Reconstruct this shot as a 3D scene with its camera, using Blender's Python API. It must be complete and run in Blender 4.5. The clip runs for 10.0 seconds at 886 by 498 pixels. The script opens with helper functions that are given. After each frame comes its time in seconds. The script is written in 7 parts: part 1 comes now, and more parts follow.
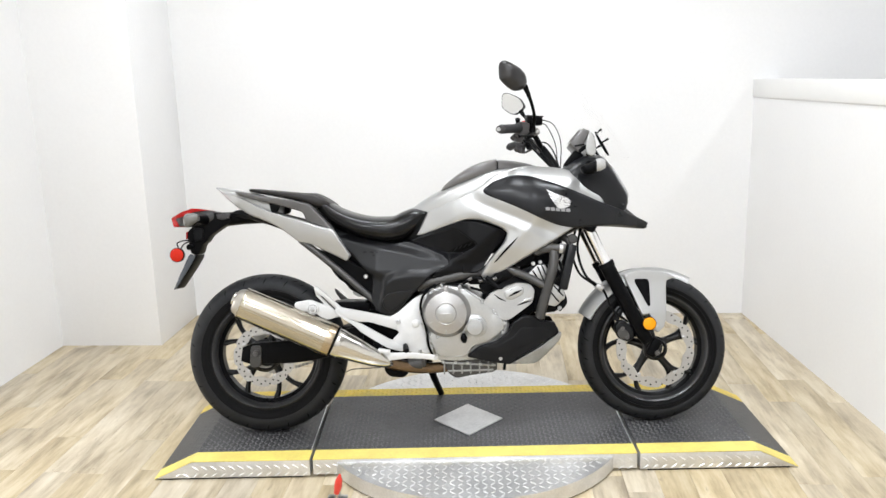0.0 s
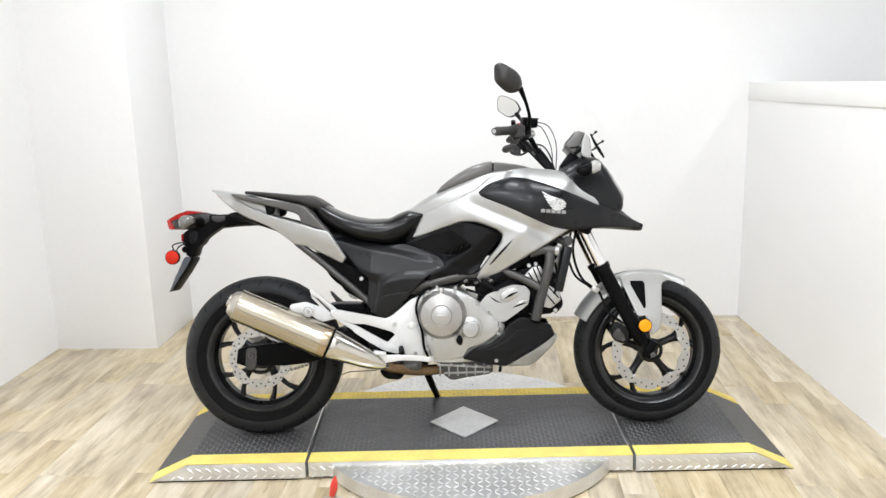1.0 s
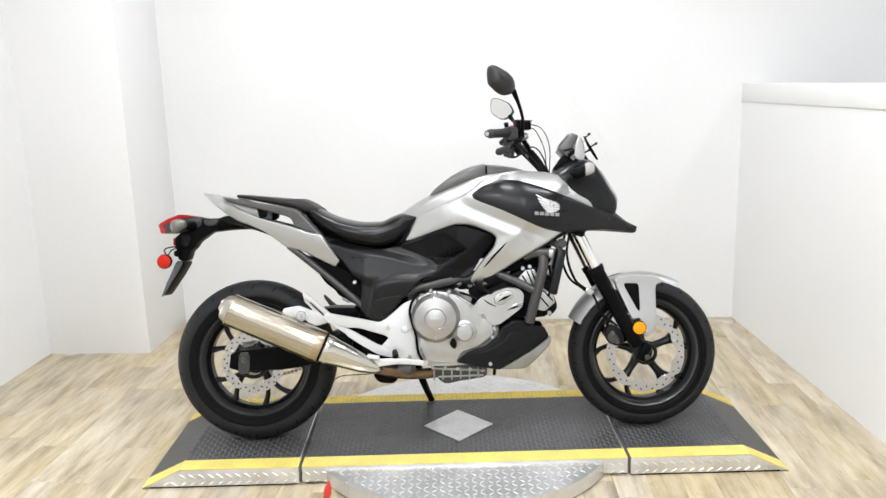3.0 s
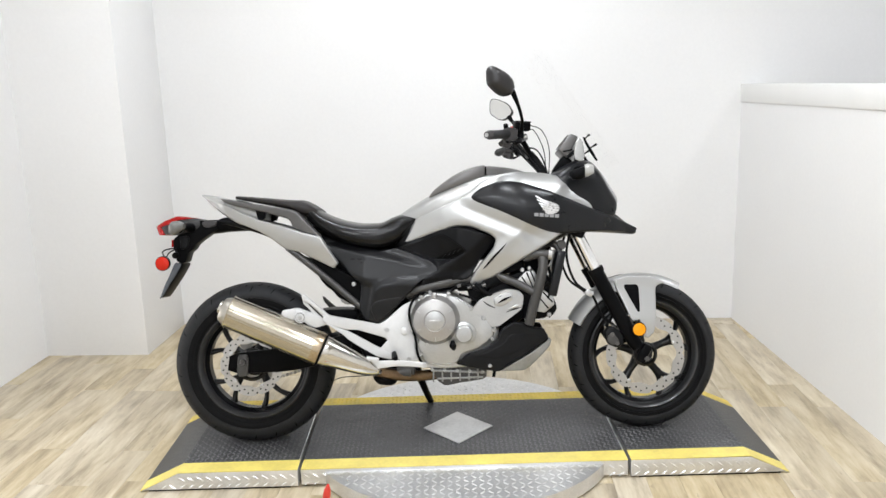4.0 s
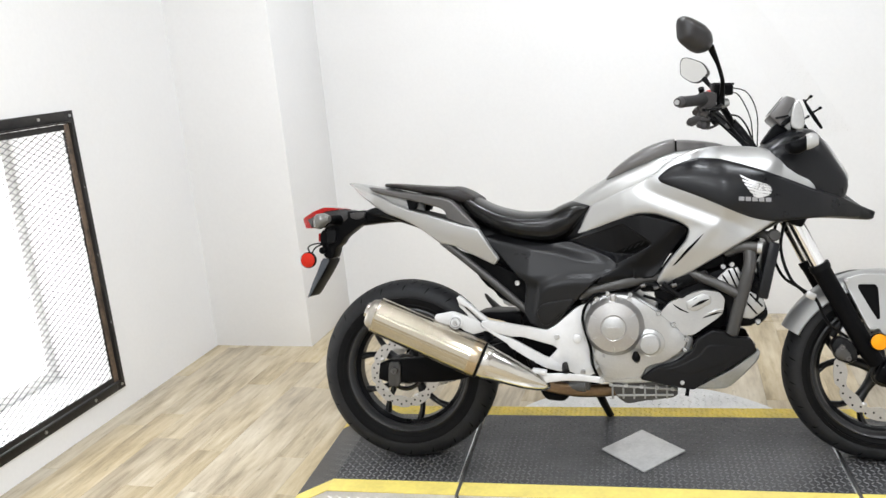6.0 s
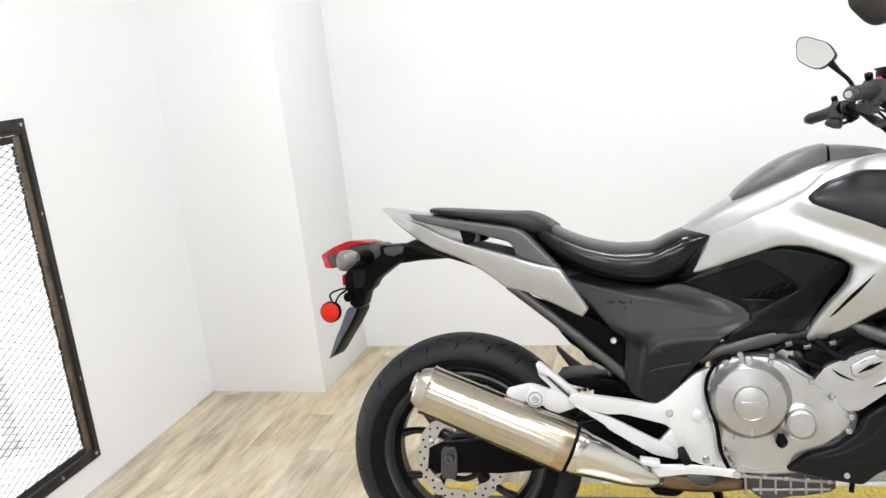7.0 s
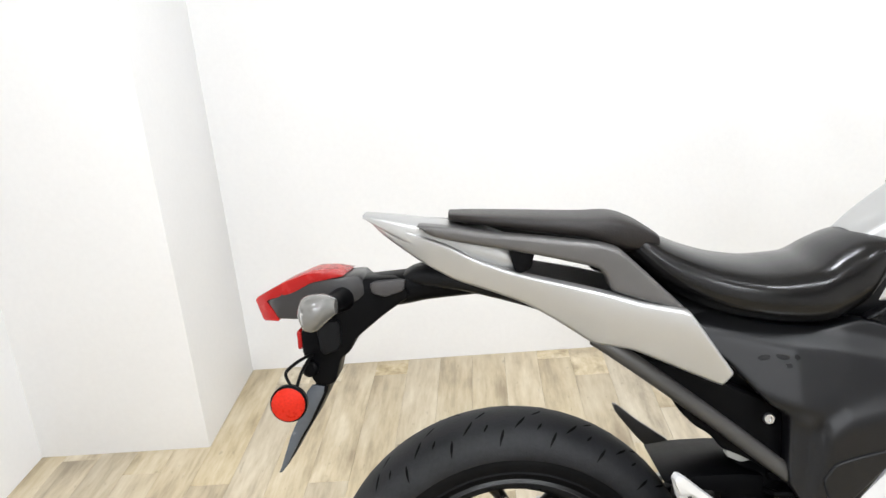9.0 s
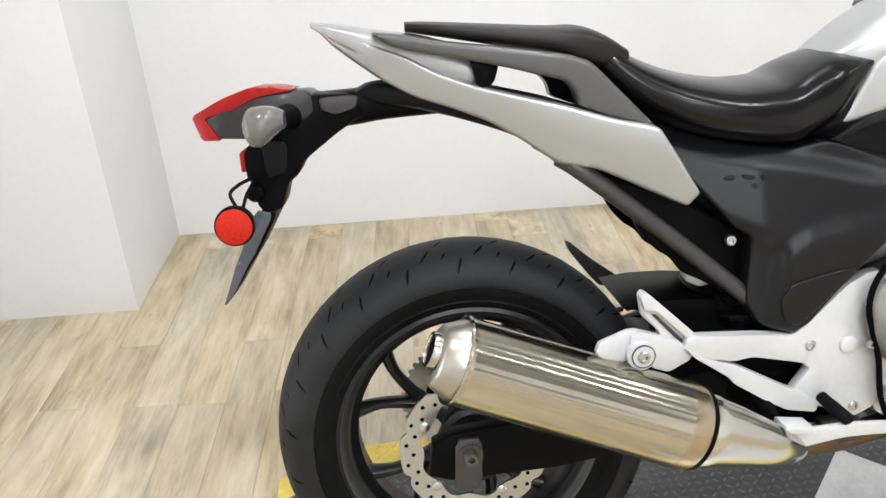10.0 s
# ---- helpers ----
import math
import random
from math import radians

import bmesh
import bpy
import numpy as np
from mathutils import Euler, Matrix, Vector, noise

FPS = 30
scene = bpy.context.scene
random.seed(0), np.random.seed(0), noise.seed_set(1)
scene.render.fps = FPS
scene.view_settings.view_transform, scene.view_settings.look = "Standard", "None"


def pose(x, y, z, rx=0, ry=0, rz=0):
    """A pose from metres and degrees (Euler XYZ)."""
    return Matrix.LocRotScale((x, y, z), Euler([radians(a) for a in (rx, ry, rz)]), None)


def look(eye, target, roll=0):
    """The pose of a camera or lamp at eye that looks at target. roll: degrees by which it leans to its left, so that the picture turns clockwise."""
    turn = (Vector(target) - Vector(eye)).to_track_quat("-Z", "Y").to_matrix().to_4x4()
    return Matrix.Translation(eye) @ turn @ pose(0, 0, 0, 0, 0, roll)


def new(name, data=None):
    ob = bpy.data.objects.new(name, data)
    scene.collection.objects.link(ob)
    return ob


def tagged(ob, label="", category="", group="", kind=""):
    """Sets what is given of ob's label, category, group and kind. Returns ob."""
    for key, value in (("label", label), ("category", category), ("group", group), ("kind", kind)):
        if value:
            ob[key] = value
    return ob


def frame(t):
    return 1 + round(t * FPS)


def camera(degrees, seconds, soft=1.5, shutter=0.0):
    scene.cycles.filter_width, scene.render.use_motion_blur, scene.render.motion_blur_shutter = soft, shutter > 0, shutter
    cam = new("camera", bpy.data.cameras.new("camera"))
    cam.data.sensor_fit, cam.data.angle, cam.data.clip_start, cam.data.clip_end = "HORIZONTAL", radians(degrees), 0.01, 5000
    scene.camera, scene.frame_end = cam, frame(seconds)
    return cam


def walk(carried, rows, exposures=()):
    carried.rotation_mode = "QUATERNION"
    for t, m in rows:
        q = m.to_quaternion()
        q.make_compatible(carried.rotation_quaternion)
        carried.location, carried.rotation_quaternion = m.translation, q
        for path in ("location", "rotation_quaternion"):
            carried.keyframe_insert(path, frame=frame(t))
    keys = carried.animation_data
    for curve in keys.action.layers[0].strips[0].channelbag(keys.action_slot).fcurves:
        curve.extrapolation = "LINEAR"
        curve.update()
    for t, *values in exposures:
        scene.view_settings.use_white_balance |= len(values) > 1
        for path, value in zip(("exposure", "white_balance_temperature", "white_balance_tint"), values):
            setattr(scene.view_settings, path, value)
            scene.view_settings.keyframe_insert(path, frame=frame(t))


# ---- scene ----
cam = camera(57.1, 10.0)
PATH = [
    (0, (0.185, -3.092, 1.492), (0.046, -1.147, 1.046), -1.5),
    (0.5, (0.19, -3.091, 1.492), (0.058, -1.146, 1.047), -1.4),
    (1, (0.191, -3.094, 1.484), (0.059, -1.147, 1.048), -1.5),
    (1.5, (0.193, -3.095, 1.487), (0.069, -1.148, 1.047), -1.7),
    (2, (0.197, -3.09, 1.484), (0.08, -1.141, 1.049), -1.9),
    (2.5, (0.197, -3.084, 1.484), (0.076, -1.134, 1.053), -1.7),
    (4, (0.191, -3.071, 1.488), (0.076, -1.122, 1.057), -1.7),
    (4.5, (0.216, -3.019, 1.508), (0.103, -1.069, 1.077), -2.7),
    (5, (0.273, -2.921, 1.499), (-0.078, -1.007, 1.041), -3.3),
    (5.5, (0.26, -2.833, 1.475), (-0.274, -0.963, 1.009), -4.5),
    (7, (-0.181, -1.997, 1.444), (-0.724, -0.134, 0.958), -6.3),
    (7.5, (-0.418, -1.764, 1.414), (-0.713, 0.151, 0.916), -6.8),
    (8, (-0.563, -1.587, 1.39), (-0.787, 0.319, 0.824), -4.4),
    (8.5, (-0.644, -1.336, 1.388), (-0.819, 0.581, 0.844), -1.3),
    (9, (-0.726, -1.2, 1.374), (-0.849, 0.696, 0.748), -5.5),
    (9.5, (-0.789, -1.18, 1.325), (-0.814, 0.691, 0.619), -6.1),
    (10, (-0.788, -1.167, 1.254), (-0.741, 0.624, 0.364), -3.6),
]
walk(cam, [(t, look(eye, target, roll)) for t, eye, target, roll in PATH],
     [(0, 0.0), (2.7, 0.0), (3.8, -0.17), (5.7, -0.17), (6.8, 0.0), (7.5, 0.0), (8.5, 0.18), (9.3, 0.12), (10, -0.02)])

# ---- light ----
world = bpy.data.worlds.new("room_world")
scene.world = world
world.use_nodes = True
world.node_tree.nodes["Background"].inputs[0].default_value = (1.0, 0.97, 0.93, 1)
world.node_tree.nodes["Background"].inputs[1].default_value = 0.05
scene.view_settings.exposure = 0.0


def area_lamp(name, x, y, z, sx, sy, watts, colour=(0.905, 0.945, 1.0), target=None):
    lamp = bpy.data.lights.new(name, "AREA")
    lamp.shape, lamp.size, lamp.size_y, lamp.energy, lamp.color = "RECTANGLE", sx, sy, watts, colour
    ob = new(name, lamp)
    ob.matrix_world = look((x, y, z), target or (x, y + 0.001, 0))
    return ob


# the last one, beyond the partition, is an added fill for east wall and pier
for lx, ly, watts in ((-1.2, -0.6, 16.5), (0.0, -0.9, 26.5), (1.2, -0.6, 22.5), (-0.1, 0.7, 22.5), (-0.6, -2.6, 34), (0.8, -2.6, 34), (-0.6, -3.9, 29), (0.8, -3.9, 29), (2.9, -0.4, 24)):
    area_lamp("ceiling_lamp_or_fill", lx, ly, 3.14, 0.30, 0.22, watts)

# ---- materials ----


def mat(name, col, rough=0.5, metal=0.0, var=0.12, scale=6.0, fine=90.0, bump=0.0, bscale=150.0, coat=0.0,
        rvar=0.1, spec=0.5, per_object=0.0, tint=None):
    """Principled surface with variation at two scales, fine bump and wear in the gloss."""
    m = bpy.data.materials.new(name)
    m.use_nodes = True
    nt = m.node_tree
    n, l = nt.nodes, nt.links
    p = n["Principled BSDF"]
    tc = n.new("ShaderNodeTexCoord")
    big = n.new("ShaderNodeTexNoise")
    big.inputs["Scale"].default_value, big.inputs["Detail"].default_value = scale, 4
    small = n.new("ShaderNodeTexNoise")
    small.inputs["Scale"].default_value, small.inputs["Detail"].default_value = fine, 3
    l.new(tc.outputs["Object"], big.inputs["Vector"])
    l.new(tc.outputs["Object"], small.inputs["Vector"])
    mix = n.new("ShaderNodeMath")
    mix.operation = "MULTIPLY_ADD"
    mix.inputs[1].default_value = 0.35
    l.new(small.outputs["Fac"], mix.inputs[0])
    sc = n.new("ShaderNodeMath")
    sc.operation = "MULTIPLY"
    sc.inputs[1].default_value = 0.65
    l.new(big.outputs["Fac"], sc.inputs[0])
    l.new(sc.outputs[0], mix.inputs[2])
    ramp = n.new("ShaderNodeValToRGB")
    ramp.color_ramp.elements[0].position, ramp.color_ramp.elements[1].position = 0.33, 0.67
    lo = tint or tuple(c * (1 - var) for c in col)
    hi = tuple(min(1.0, c * (1 + var)) for c in col)
    ramp.color_ramp.elements[0].color, ramp.color_ramp.elements[1].color = (*lo, 1), (*hi, 1)
    l.new(mix.outputs[0], ramp.inputs[0])
    out = ramp.outputs[0]
    if per_object:
        info = n.new("ShaderNodeObjectInfo")
        hsv = n.new("ShaderNodeHueSaturation")
        mr = n.new("ShaderNodeMapRange")
        mr.inputs["To Min"].default_value, mr.inputs["To Max"].default_value = 1 - per_object, 1 + per_object
        l.new(info.outputs["Random"], mr.inputs["Value"])
        l.new(mr.outputs[0], hsv.inputs["Value"])
        l.new(out, hsv.inputs["Color"])
        out = hsv.outputs[0]
    l.new(out, p.inputs["Base Color"])
    rr = n.new("ShaderNodeMapRange")
    rr.inputs["To Min"].default_value, rr.inputs["To Max"].default_value = max(0.02, rough - rvar), min(1, rough + rvar)
    l.new(mix.outputs[0], rr.inputs["Value"])
    l.new(rr.outputs[0], p.inputs["Roughness"])
    p.inputs["Metallic"].default_value = metal
    p.inputs["Coat Weight"].default_value = coat
    p.inputs["Coat Roughness"].default_value = 0.08
    p.inputs["Specular IOR Level"].default_value = spec
    if bump:
        bn = n.new("ShaderNodeTexNoise")
        bn.inputs["Scale"].default_value, bn.inputs["Detail"].default_value = bscale, 3
        l.new(tc.outputs["Object"], bn.inputs["Vector"])
        bp = n.new("ShaderNodeBump")
        bp.inputs["Strength"].default_value, bp.inputs["Distance"].default_value = bump, 0.002
        l.new(bn.outputs["Fac"], bp.inputs["Height"])
        l.new(bp.outputs[0], p.inputs["Normal"])
    return m


def glass(name, col=(1, 1, 1), rough=0.02, ior=1.45):
    m = bpy.data.materials.new(name)
    m.use_nodes = True
    p = m.node_tree.nodes["Principled BSDF"]
    p.inputs["Base Color"].default_value = (*col, 1)
    p.inputs["Roughness"].default_value, p.inputs["IOR"].default_value = rough, ior
    p.inputs["Transmission Weight"].default_value = 1
    return m


def clear_sheet(name, gloss=0.003):
    """Thin clear plastic: lets light straight through and mirrors a little."""
    m = bpy.data.materials.new(name)
    m.use_nodes = True
    n, l = m.node_tree.nodes, m.node_tree.links
    n.remove(n["Principled BSDF"])
    a, b, mix = n.new("ShaderNodeBsdfTransparent"), n.new("ShaderNodeBsdfGlossy"), n.new("ShaderNodeMixShader")
    a.inputs["Color"].default_value = (0.9975, 0.997, 0.9965, 1)
    b.inputs["Roughness"].default_value = 0.03
    mix.inputs[0].default_value = gloss
    l.new(a.outputs[0], mix.inputs[1])
    l.new(b.outputs[0], mix.inputs[2])
    l.new(mix.outputs[0], n["Material Output"].inputs["Surface"])
    return m


def glow(name, col, strength):
    m = bpy.data.materials.new(name)
    m.use_nodes = True
    p = m.node_tree.nodes["Principled BSDF"]
    p.inputs["Base Color"].default_value = (*col, 1)
    p.inputs["Emission Color"].default_value = (*col, 1)
    p.inputs["Emission Strength"].default_value = strength
    return m


def brushed_metal(name, col, rough):
    """Stainless sheet with drawn streaks running along the silencer."""
    m = mat(name, col, rough, metal=1.0, var=0.05, scale=5, fine=60, rvar=0.05)
    n, l = m.node_tree.nodes, m.node_tree.links
    p = n["Principled BSDF"]
    tc = n.new("ShaderNodeTexCoord")
    turn, mp = n.new("ShaderNodeMapping"), n.new("ShaderNodeMapping")
    turn.inputs["Rotation"].default_value = (0, radians(-25), 0)
    mp.inputs["Scale"].default_value = (4, 260, 260)
    t = n.new("ShaderNodeTexNoise")
    t.inputs["Scale"].default_value, t.inputs["Detail"].default_value = 1.0, 3
    l.new(tc.outputs["Object"], turn.inputs["Vector"])
    l.new(turn.outputs[0], mp.inputs["Vector"])
    l.new(mp.outputs[0], t.inputs["Vector"])
    bp = n.new("ShaderNodeBump")
    bp.inputs["Strength"].default_value, bp.inputs["Distance"].default_value = 0.14, 0.001
    l.new(t.outputs["Fac"], bp.inputs["Height"])
    l.new(bp.outputs[0], p.inputs["Normal"])
    return m


def wood_material():
    m = bpy.data.materials.new("oak_plank")
    m.use_nodes = True
    nt = m.node_tree
    n, l = nt.nodes, nt.links
    p = n["Principled BSDF"]
    tc = n.new("ShaderNodeTexCoord")
    info = n.new("ShaderNodeObjectInfo")
    shift = n.new("ShaderNodeVectorMath")
    shift.operation = "MULTIPLY_ADD"
    comb = n.new("ShaderNodeCombineXYZ")
    for k in range(3):
        l.new(info.outputs["Random"], comb.inputs[k])
    l.new(comb.outputs[0], shift.inputs[0])
    shift.inputs[1].default_value = (37, 91, 53)
    l.new(tc.outputs["Object"], shift.inputs[2])

    def stretched(sx, sy, scale, detail):
        mp = n.new("ShaderNodeMapping")
        mp.inputs["Scale"].default_value = (sx, sy, 1)
        l.new(shift.outputs[0], mp.inputs["Vector"])
        t = n.new("ShaderNodeTexNoise")
        t.inputs["Scale"].default_value, t.inputs["Detail"].default_value = scale, detail
        t.inputs["Roughness"].default_value = 0.6
        l.new(mp.outputs[0], t.inputs["Vector"])
        return t.outputs["Fac"]

    grain, cloud = stretched(13, 1.2, 3.4, 6), stretched(5.0, 1.0, 3.0, 4)
    fleck = stretched(9, 3.0, 5.0, 2)
    ramp = n.new("ShaderNodeValToRGB")
    e = ramp.color_ramp.elements
    e[0].position, e[0].color = 0.35, (0.300, 0.236, 0.152, 1)
    e[1].position, e[1].color = 0.66, (0.64, 0.562, 0.42, 1)
    mid = e.new(0.5)
    mid.color = (0.50, 0.415, 0.275, 1)
    add = n.new("ShaderNodeMath")
    add.operation = "MULTIPLY_ADD"
    add.inputs[1].default_value = 0.38
    half = n.new("ShaderNodeMath")
    half.operation = "MULTIPLY"
    half.inputs[1].default_value = 0.62
    l.new(grain, add.inputs[0])
    l.new(cloud, half.inputs[0])
    l.new(half.outputs[0], add.inputs[2])
    l.new(add.outputs[0], ramp.inputs[0])
    hsv = n.new("ShaderNodeHueSaturation")
    mr = n.new("ShaderNodeMapRange")
    mr.inputs["To Min"].default_value, mr.inputs["To Max"].default_value = 0.92, 1.06
    l.new(info.outputs["Random"], mr.inputs["Value"])
    l.new(mr.outputs[0], hsv.inputs["Value"])
    l.new(ramp.outputs[0], hsv.inputs["Color"])
    # some boards are greyer, some yellower
    seven, part_of, sat = n.new("ShaderNodeMath"), n.new("ShaderNodeMath"), n.new("ShaderNodeMapRange")
    seven.operation, part_of.operation = "MULTIPLY", "FRACT"
    seven.inputs[1].default_value = 7.13
    sat.inputs["To Min"].default_value, sat.inputs["To Max"].default_value = 0.78, 1.13
    l.new(info.outputs["Random"], seven.inputs[0])
    l.new(seven.outputs[0], part_of.inputs[0])
    l.new(part_of.outputs[0], sat.inputs["Value"])
    l.new(sat.outputs[0], hsv.inputs["Saturation"])
    spots = n.new("ShaderNodeMapRange")
    spots.inputs["From Min"].default_value, spots.inputs["From Max"].default_value = 0.66, 0.78
    spots.inputs["To Min"].default_value, spots.inputs["To Max"].default_value = 0.0, 0.55
    l.new(fleck, spots.inputs["Value"])
    knot = n.new("ShaderNodeMix")
    knot.data_type = "RGBA"
    l.new(spots.outputs[0], knot.inputs[0])
    l.new(hsv.outputs[0], knot.inputs[6])
    knot.inputs[7].default_value = (0.20, 0.165, 0.12, 1)
    l.new(knot.outputs[2], p.inputs["Base Color"])
    p.inputs["Roughness"].default_value = 0.42
    bp = n.new("ShaderNodeBump")
    bp.inputs["Strength"].default_value, bp.inputs["Distance"].default_value = 0.25, 0.001
    l.new(grain, bp.inputs["Height"])
    l.new(bp.outputs[0], p.inputs["Normal"])
    return m


M = {}
M["wall"] = mat("white_wall_paint", (0.80, 0.797, 0.795), 0.6, var=0.025, scale=1.3, fine=60, bump=0.15, bscale=90)
M["trim"] = mat("white_trim_paint", (0.84, 0.835, 0.82), 0.35, var=0.02)
M["ceiling"] = mat("ceiling_paint", (0.8, 0.79, 0.77), 0.8, var=0.02)
M["subfloor"] = mat("subfloor", (0.22, 0.17, 0.11), 0.7)
M["plank"] = wood_material()
M["deck"] = mat("dark_tread_paint", (0.060, 0.060, 0.062), 0.38, metal=0.2, var=0.35, scale=7, fine=60, rvar=0.16, bump=0.2, bscale=260, spec=0.4)
M["alu"] = mat("bare_tread_aluminium", (0.68, 0.68, 0.68), 0.33, metal=0.75, var=0.14, scale=9, fine=120, rvar=0.12, bump=0.1)
M["alu_stud"] = mat("polished_tread_crest", (0.80, 0.80, 0.80), 0.30, metal=0.8, var=0.08, scale=9, fine=120)
M["yellow"] = mat("yellow_safety_paint", (0.74, 0.56, 0.085), 0.5, var=0.1, scale=10, fine=70, tint=(0.52, 0.40, 0.10), bump=0.15)
M["yellow_front"] = mat("pale_yellow_edge_tape", (0.80, 0.67, 0.17), 0.45, var=0.07, scale=10, fine=70, tint=(0.66, 0.54, 0.15), bump=0.08)
M["gap"] = mat("dark_gap", (0.003, 0.003, 0.003), 0.7, spec=0.03)
M["silver"] = mat("silver_metallic_paint", (0.41, 0.41, 0.405), 0.37, metal=0.66, var=0.012, scale=4, fine=300, coat=0.10, rvar=0.015)
M["black_gloss"] = mat("black_satin_panel", (0.008, 0.0083, 0.0095), 0.30, var=0.2, coat=0.05, bump=0.05, bscale=500, spec=0.22)
M["shroud"] = mat("deep_black_shroud", (0.0045, 0.0045, 0.005), 0.34, var=0.1, bump=0.04, bscale=500, spec=0.12)
M["plastic"] = mat("dark_grey_plastic", (0.007, 0.0072, 0.008), 0.38, var=0.2, bump=0.2, bscale=420, spec=0.1)
M["plastic_sc"] = mat("slate_grey_plastic", (0.0055, 0.0056, 0.0063), 0.33, var=0.14, scale=5, fine=40, bump=0.03, bscale=420, spec=0.25)
M["plastic_lt"] = mat("grey_satin_plastic", (0.055, 0.052, 0.052), 0.38, var=0.12, bump=0.1, bscale=420, spec=0.16)
M["mirror_shell"] = mat("satin_mirror_plastic", (0.020, 0.0185, 0.0185), 0.34, var=0.15, coat=0.05, bump=0.04, bscale=500, spec=0.35)
M["vinyl"] = mat("black_seat_vinyl", (0.0042, 0.0040, 0.0040), 0.22, var=0.2, bump=0.05, bscale=330, rvar=0.05, spec=0.24)
M["grip"] = mat("worn_grip_rubber", (0.026, 0.026, 0.027), 0.5, var=0.2, bump=0.3, bscale=400, spec=0.2)
M["rubber"] = mat("tyre_sidewall_rubber", (0.0048, 0.0048, 0.0052), 0.5, var=0.3, scale=9, bump=0.2, bscale=220, spec=0.07)
M["tread"] = mat("tyre_tread_rubber", (0.0125, 0.0128, 0.014), 0.58, var=0.35, scale=14, fine=160, bump=0.25, bscale=260, spec=0.22)
M["lid"] = mat("taupe_grey_lid", (0.105, 0.100, 0.097), 0.30, var=0.06, bump=0.05, bscale=500)
M["rail"] = mat("grey_cast_rail_paint", (0.088, 0.084, 0.081), 0.36, metal=0.35, var=0.06, bump=0.08, bscale=420)
M["vinyl_flat"] = mat("worn_pillion_vinyl", (0.0125, 0.0098, 0.0088), 0.42, var=0.15, bump=0.2, bscale=330, spec=0.28)
M["rim"] = mat("black_wheel_paint", (0.0035, 0.0035, 0.004), 0.30, var=0.2, spec=0.36)
# paler than the black wheel paint: the lip's reflected light, put into the colour
M["rim_edge"] = mat("rim_edge_sheen", (0.045, 0.045, 0.047), 0.32, metal=0.5, var=0.15, spec=0.8)
M["disc"] = mat("brake_disc_steel", (0.45, 0.44, 0.425), 0.32, metal=1.0, var=0.12, fine=200)
M["steel"] = mat("polished_steel", (0.55, 0.53, 0.49), 0.16, metal=1.0, var=0.06, scale=5, fine=60, rvar=0.06)
M["brushed"] = brushed_metal("brushed_muffler_steel", (0.45, 0.412, 0.338), 0.17)
M["cap_steel"] = brushed_metal("satin_cap_steel", (0.46, 0.435, 0.39), 0.34)
M["tinted"] = brushed_metal("straw_tinted_steel", (0.42, 0.34, 0.24), 0.24)
M["sump"] = mat("dull_sump_casting", (0.28, 0.28, 0.27), 0.5, metal=0.6, var=0.15, scale=14, bump=0.25, bscale=420)
M["cowl"] = mat("matt_belly_plastic", (0.0055, 0.0055, 0.006), 0.38, var=0.2, bump=0.12, bscale=420, spec=0.16)
# crests coloured paler than the deck sheet in place of glints on them
M["deck_stud"] = mat("lit_tread_crest", (0.135, 0.135, 0.137), 0.40, metal=0.15, var=0.4, scale=5, fine=40)
M["hot_steel"] = mat("heat_tinted_steel", (0.145, 0.095, 0.055), 0.42, metal=1.0, var=0.3, scale=12)
M["clutch"] = mat("machined_cover_aluminium", (0.37, 0.36, 0.35), 0.34, metal=0.85, var=0.08, scale=12, fine=160, bump=0.15, bscale=420)
M["cast"] = mat("cast_aluminium", (0.42, 0.42, 0.415), 0.38, metal=0.85, var=0.1, scale=12, fine=160, bump=0.25, bscale=420)
M["bracket"] = mat("silver_painted_casting", (0.60, 0.60, 0.60), 0.4, metal=0.3, var=0.06, bump=0.12, bscale=350)
M["tube"] = mat("grey_frame_paint", (0.050, 0.048, 0.046), 0.38, metal=0.35, var=0.08)
M["fork"] = mat("black_fork_paint", (0.003, 0.003, 0.0034), 0.38, var=0.2, spec=0.05)
M["chrome"] = mat("chromed_tube", (0.82, 0.82, 0.83), 0.1, metal=1.0, var=0.03, rvar=0.03)
M["bolt"] = mat("zinc_bolt", (0.5, 0.5, 0.5), 0.3, metal=1.0)
M["amber"] = mat("amber_reflector", (0.80, 0.30, 0.006), 0.3, var=0.25, fine=260, bump=0.4, bscale=420, spec=0.2)
M["red"] = mat("red_reflector", (0.52, 0.020, 0.008), 0.3, var=0.3, fine=260, bump=0.4, bscale=420, spec=0.15)
M["redlens"] = mat("red_tail_lens", (0.30, 0.010, 0.009), 0.26, var=0.1, spec=0.16)
M["alu_dull"] = mat("dull_cover_plate", (0.60, 0.60, 0.595), 0.38, metal=0.5, var=0.15, scale=12, fine=120)
M["smoke"] = mat("grey_indicator_lens", (0.12, 0.117, 0.11), 0.22, var=0.1, coat=0.4)
M["lens_clear"] = mat("pale_lamp_plastic", (0.42, 0.42, 0.41), 0.18, metal=0.2, var=0.1, coat=0.4)
M["lamp_lens"] = mat("clear_lamp_lens", (0.40, 0.40, 0.41), 0.12, metal=0.3, var=0.06, coat=0.6)
M["mirror"] = mat("mirror_glass", (0.62, 0.615, 0.60), 0.03, metal=1.0, var=0.01, rvar=0.01)
M["screen"] = clear_sheet("clear_windscreen")
M["logo"] = mat("silver_emblem", (0.66, 0.66, 0.67), 0.3, metal=0.5, var=0.04)
M["logo_dim"] = mat("dull_silver_print", (0.30, 0.30, 0.31), 0.4, metal=0.3, var=0.05)
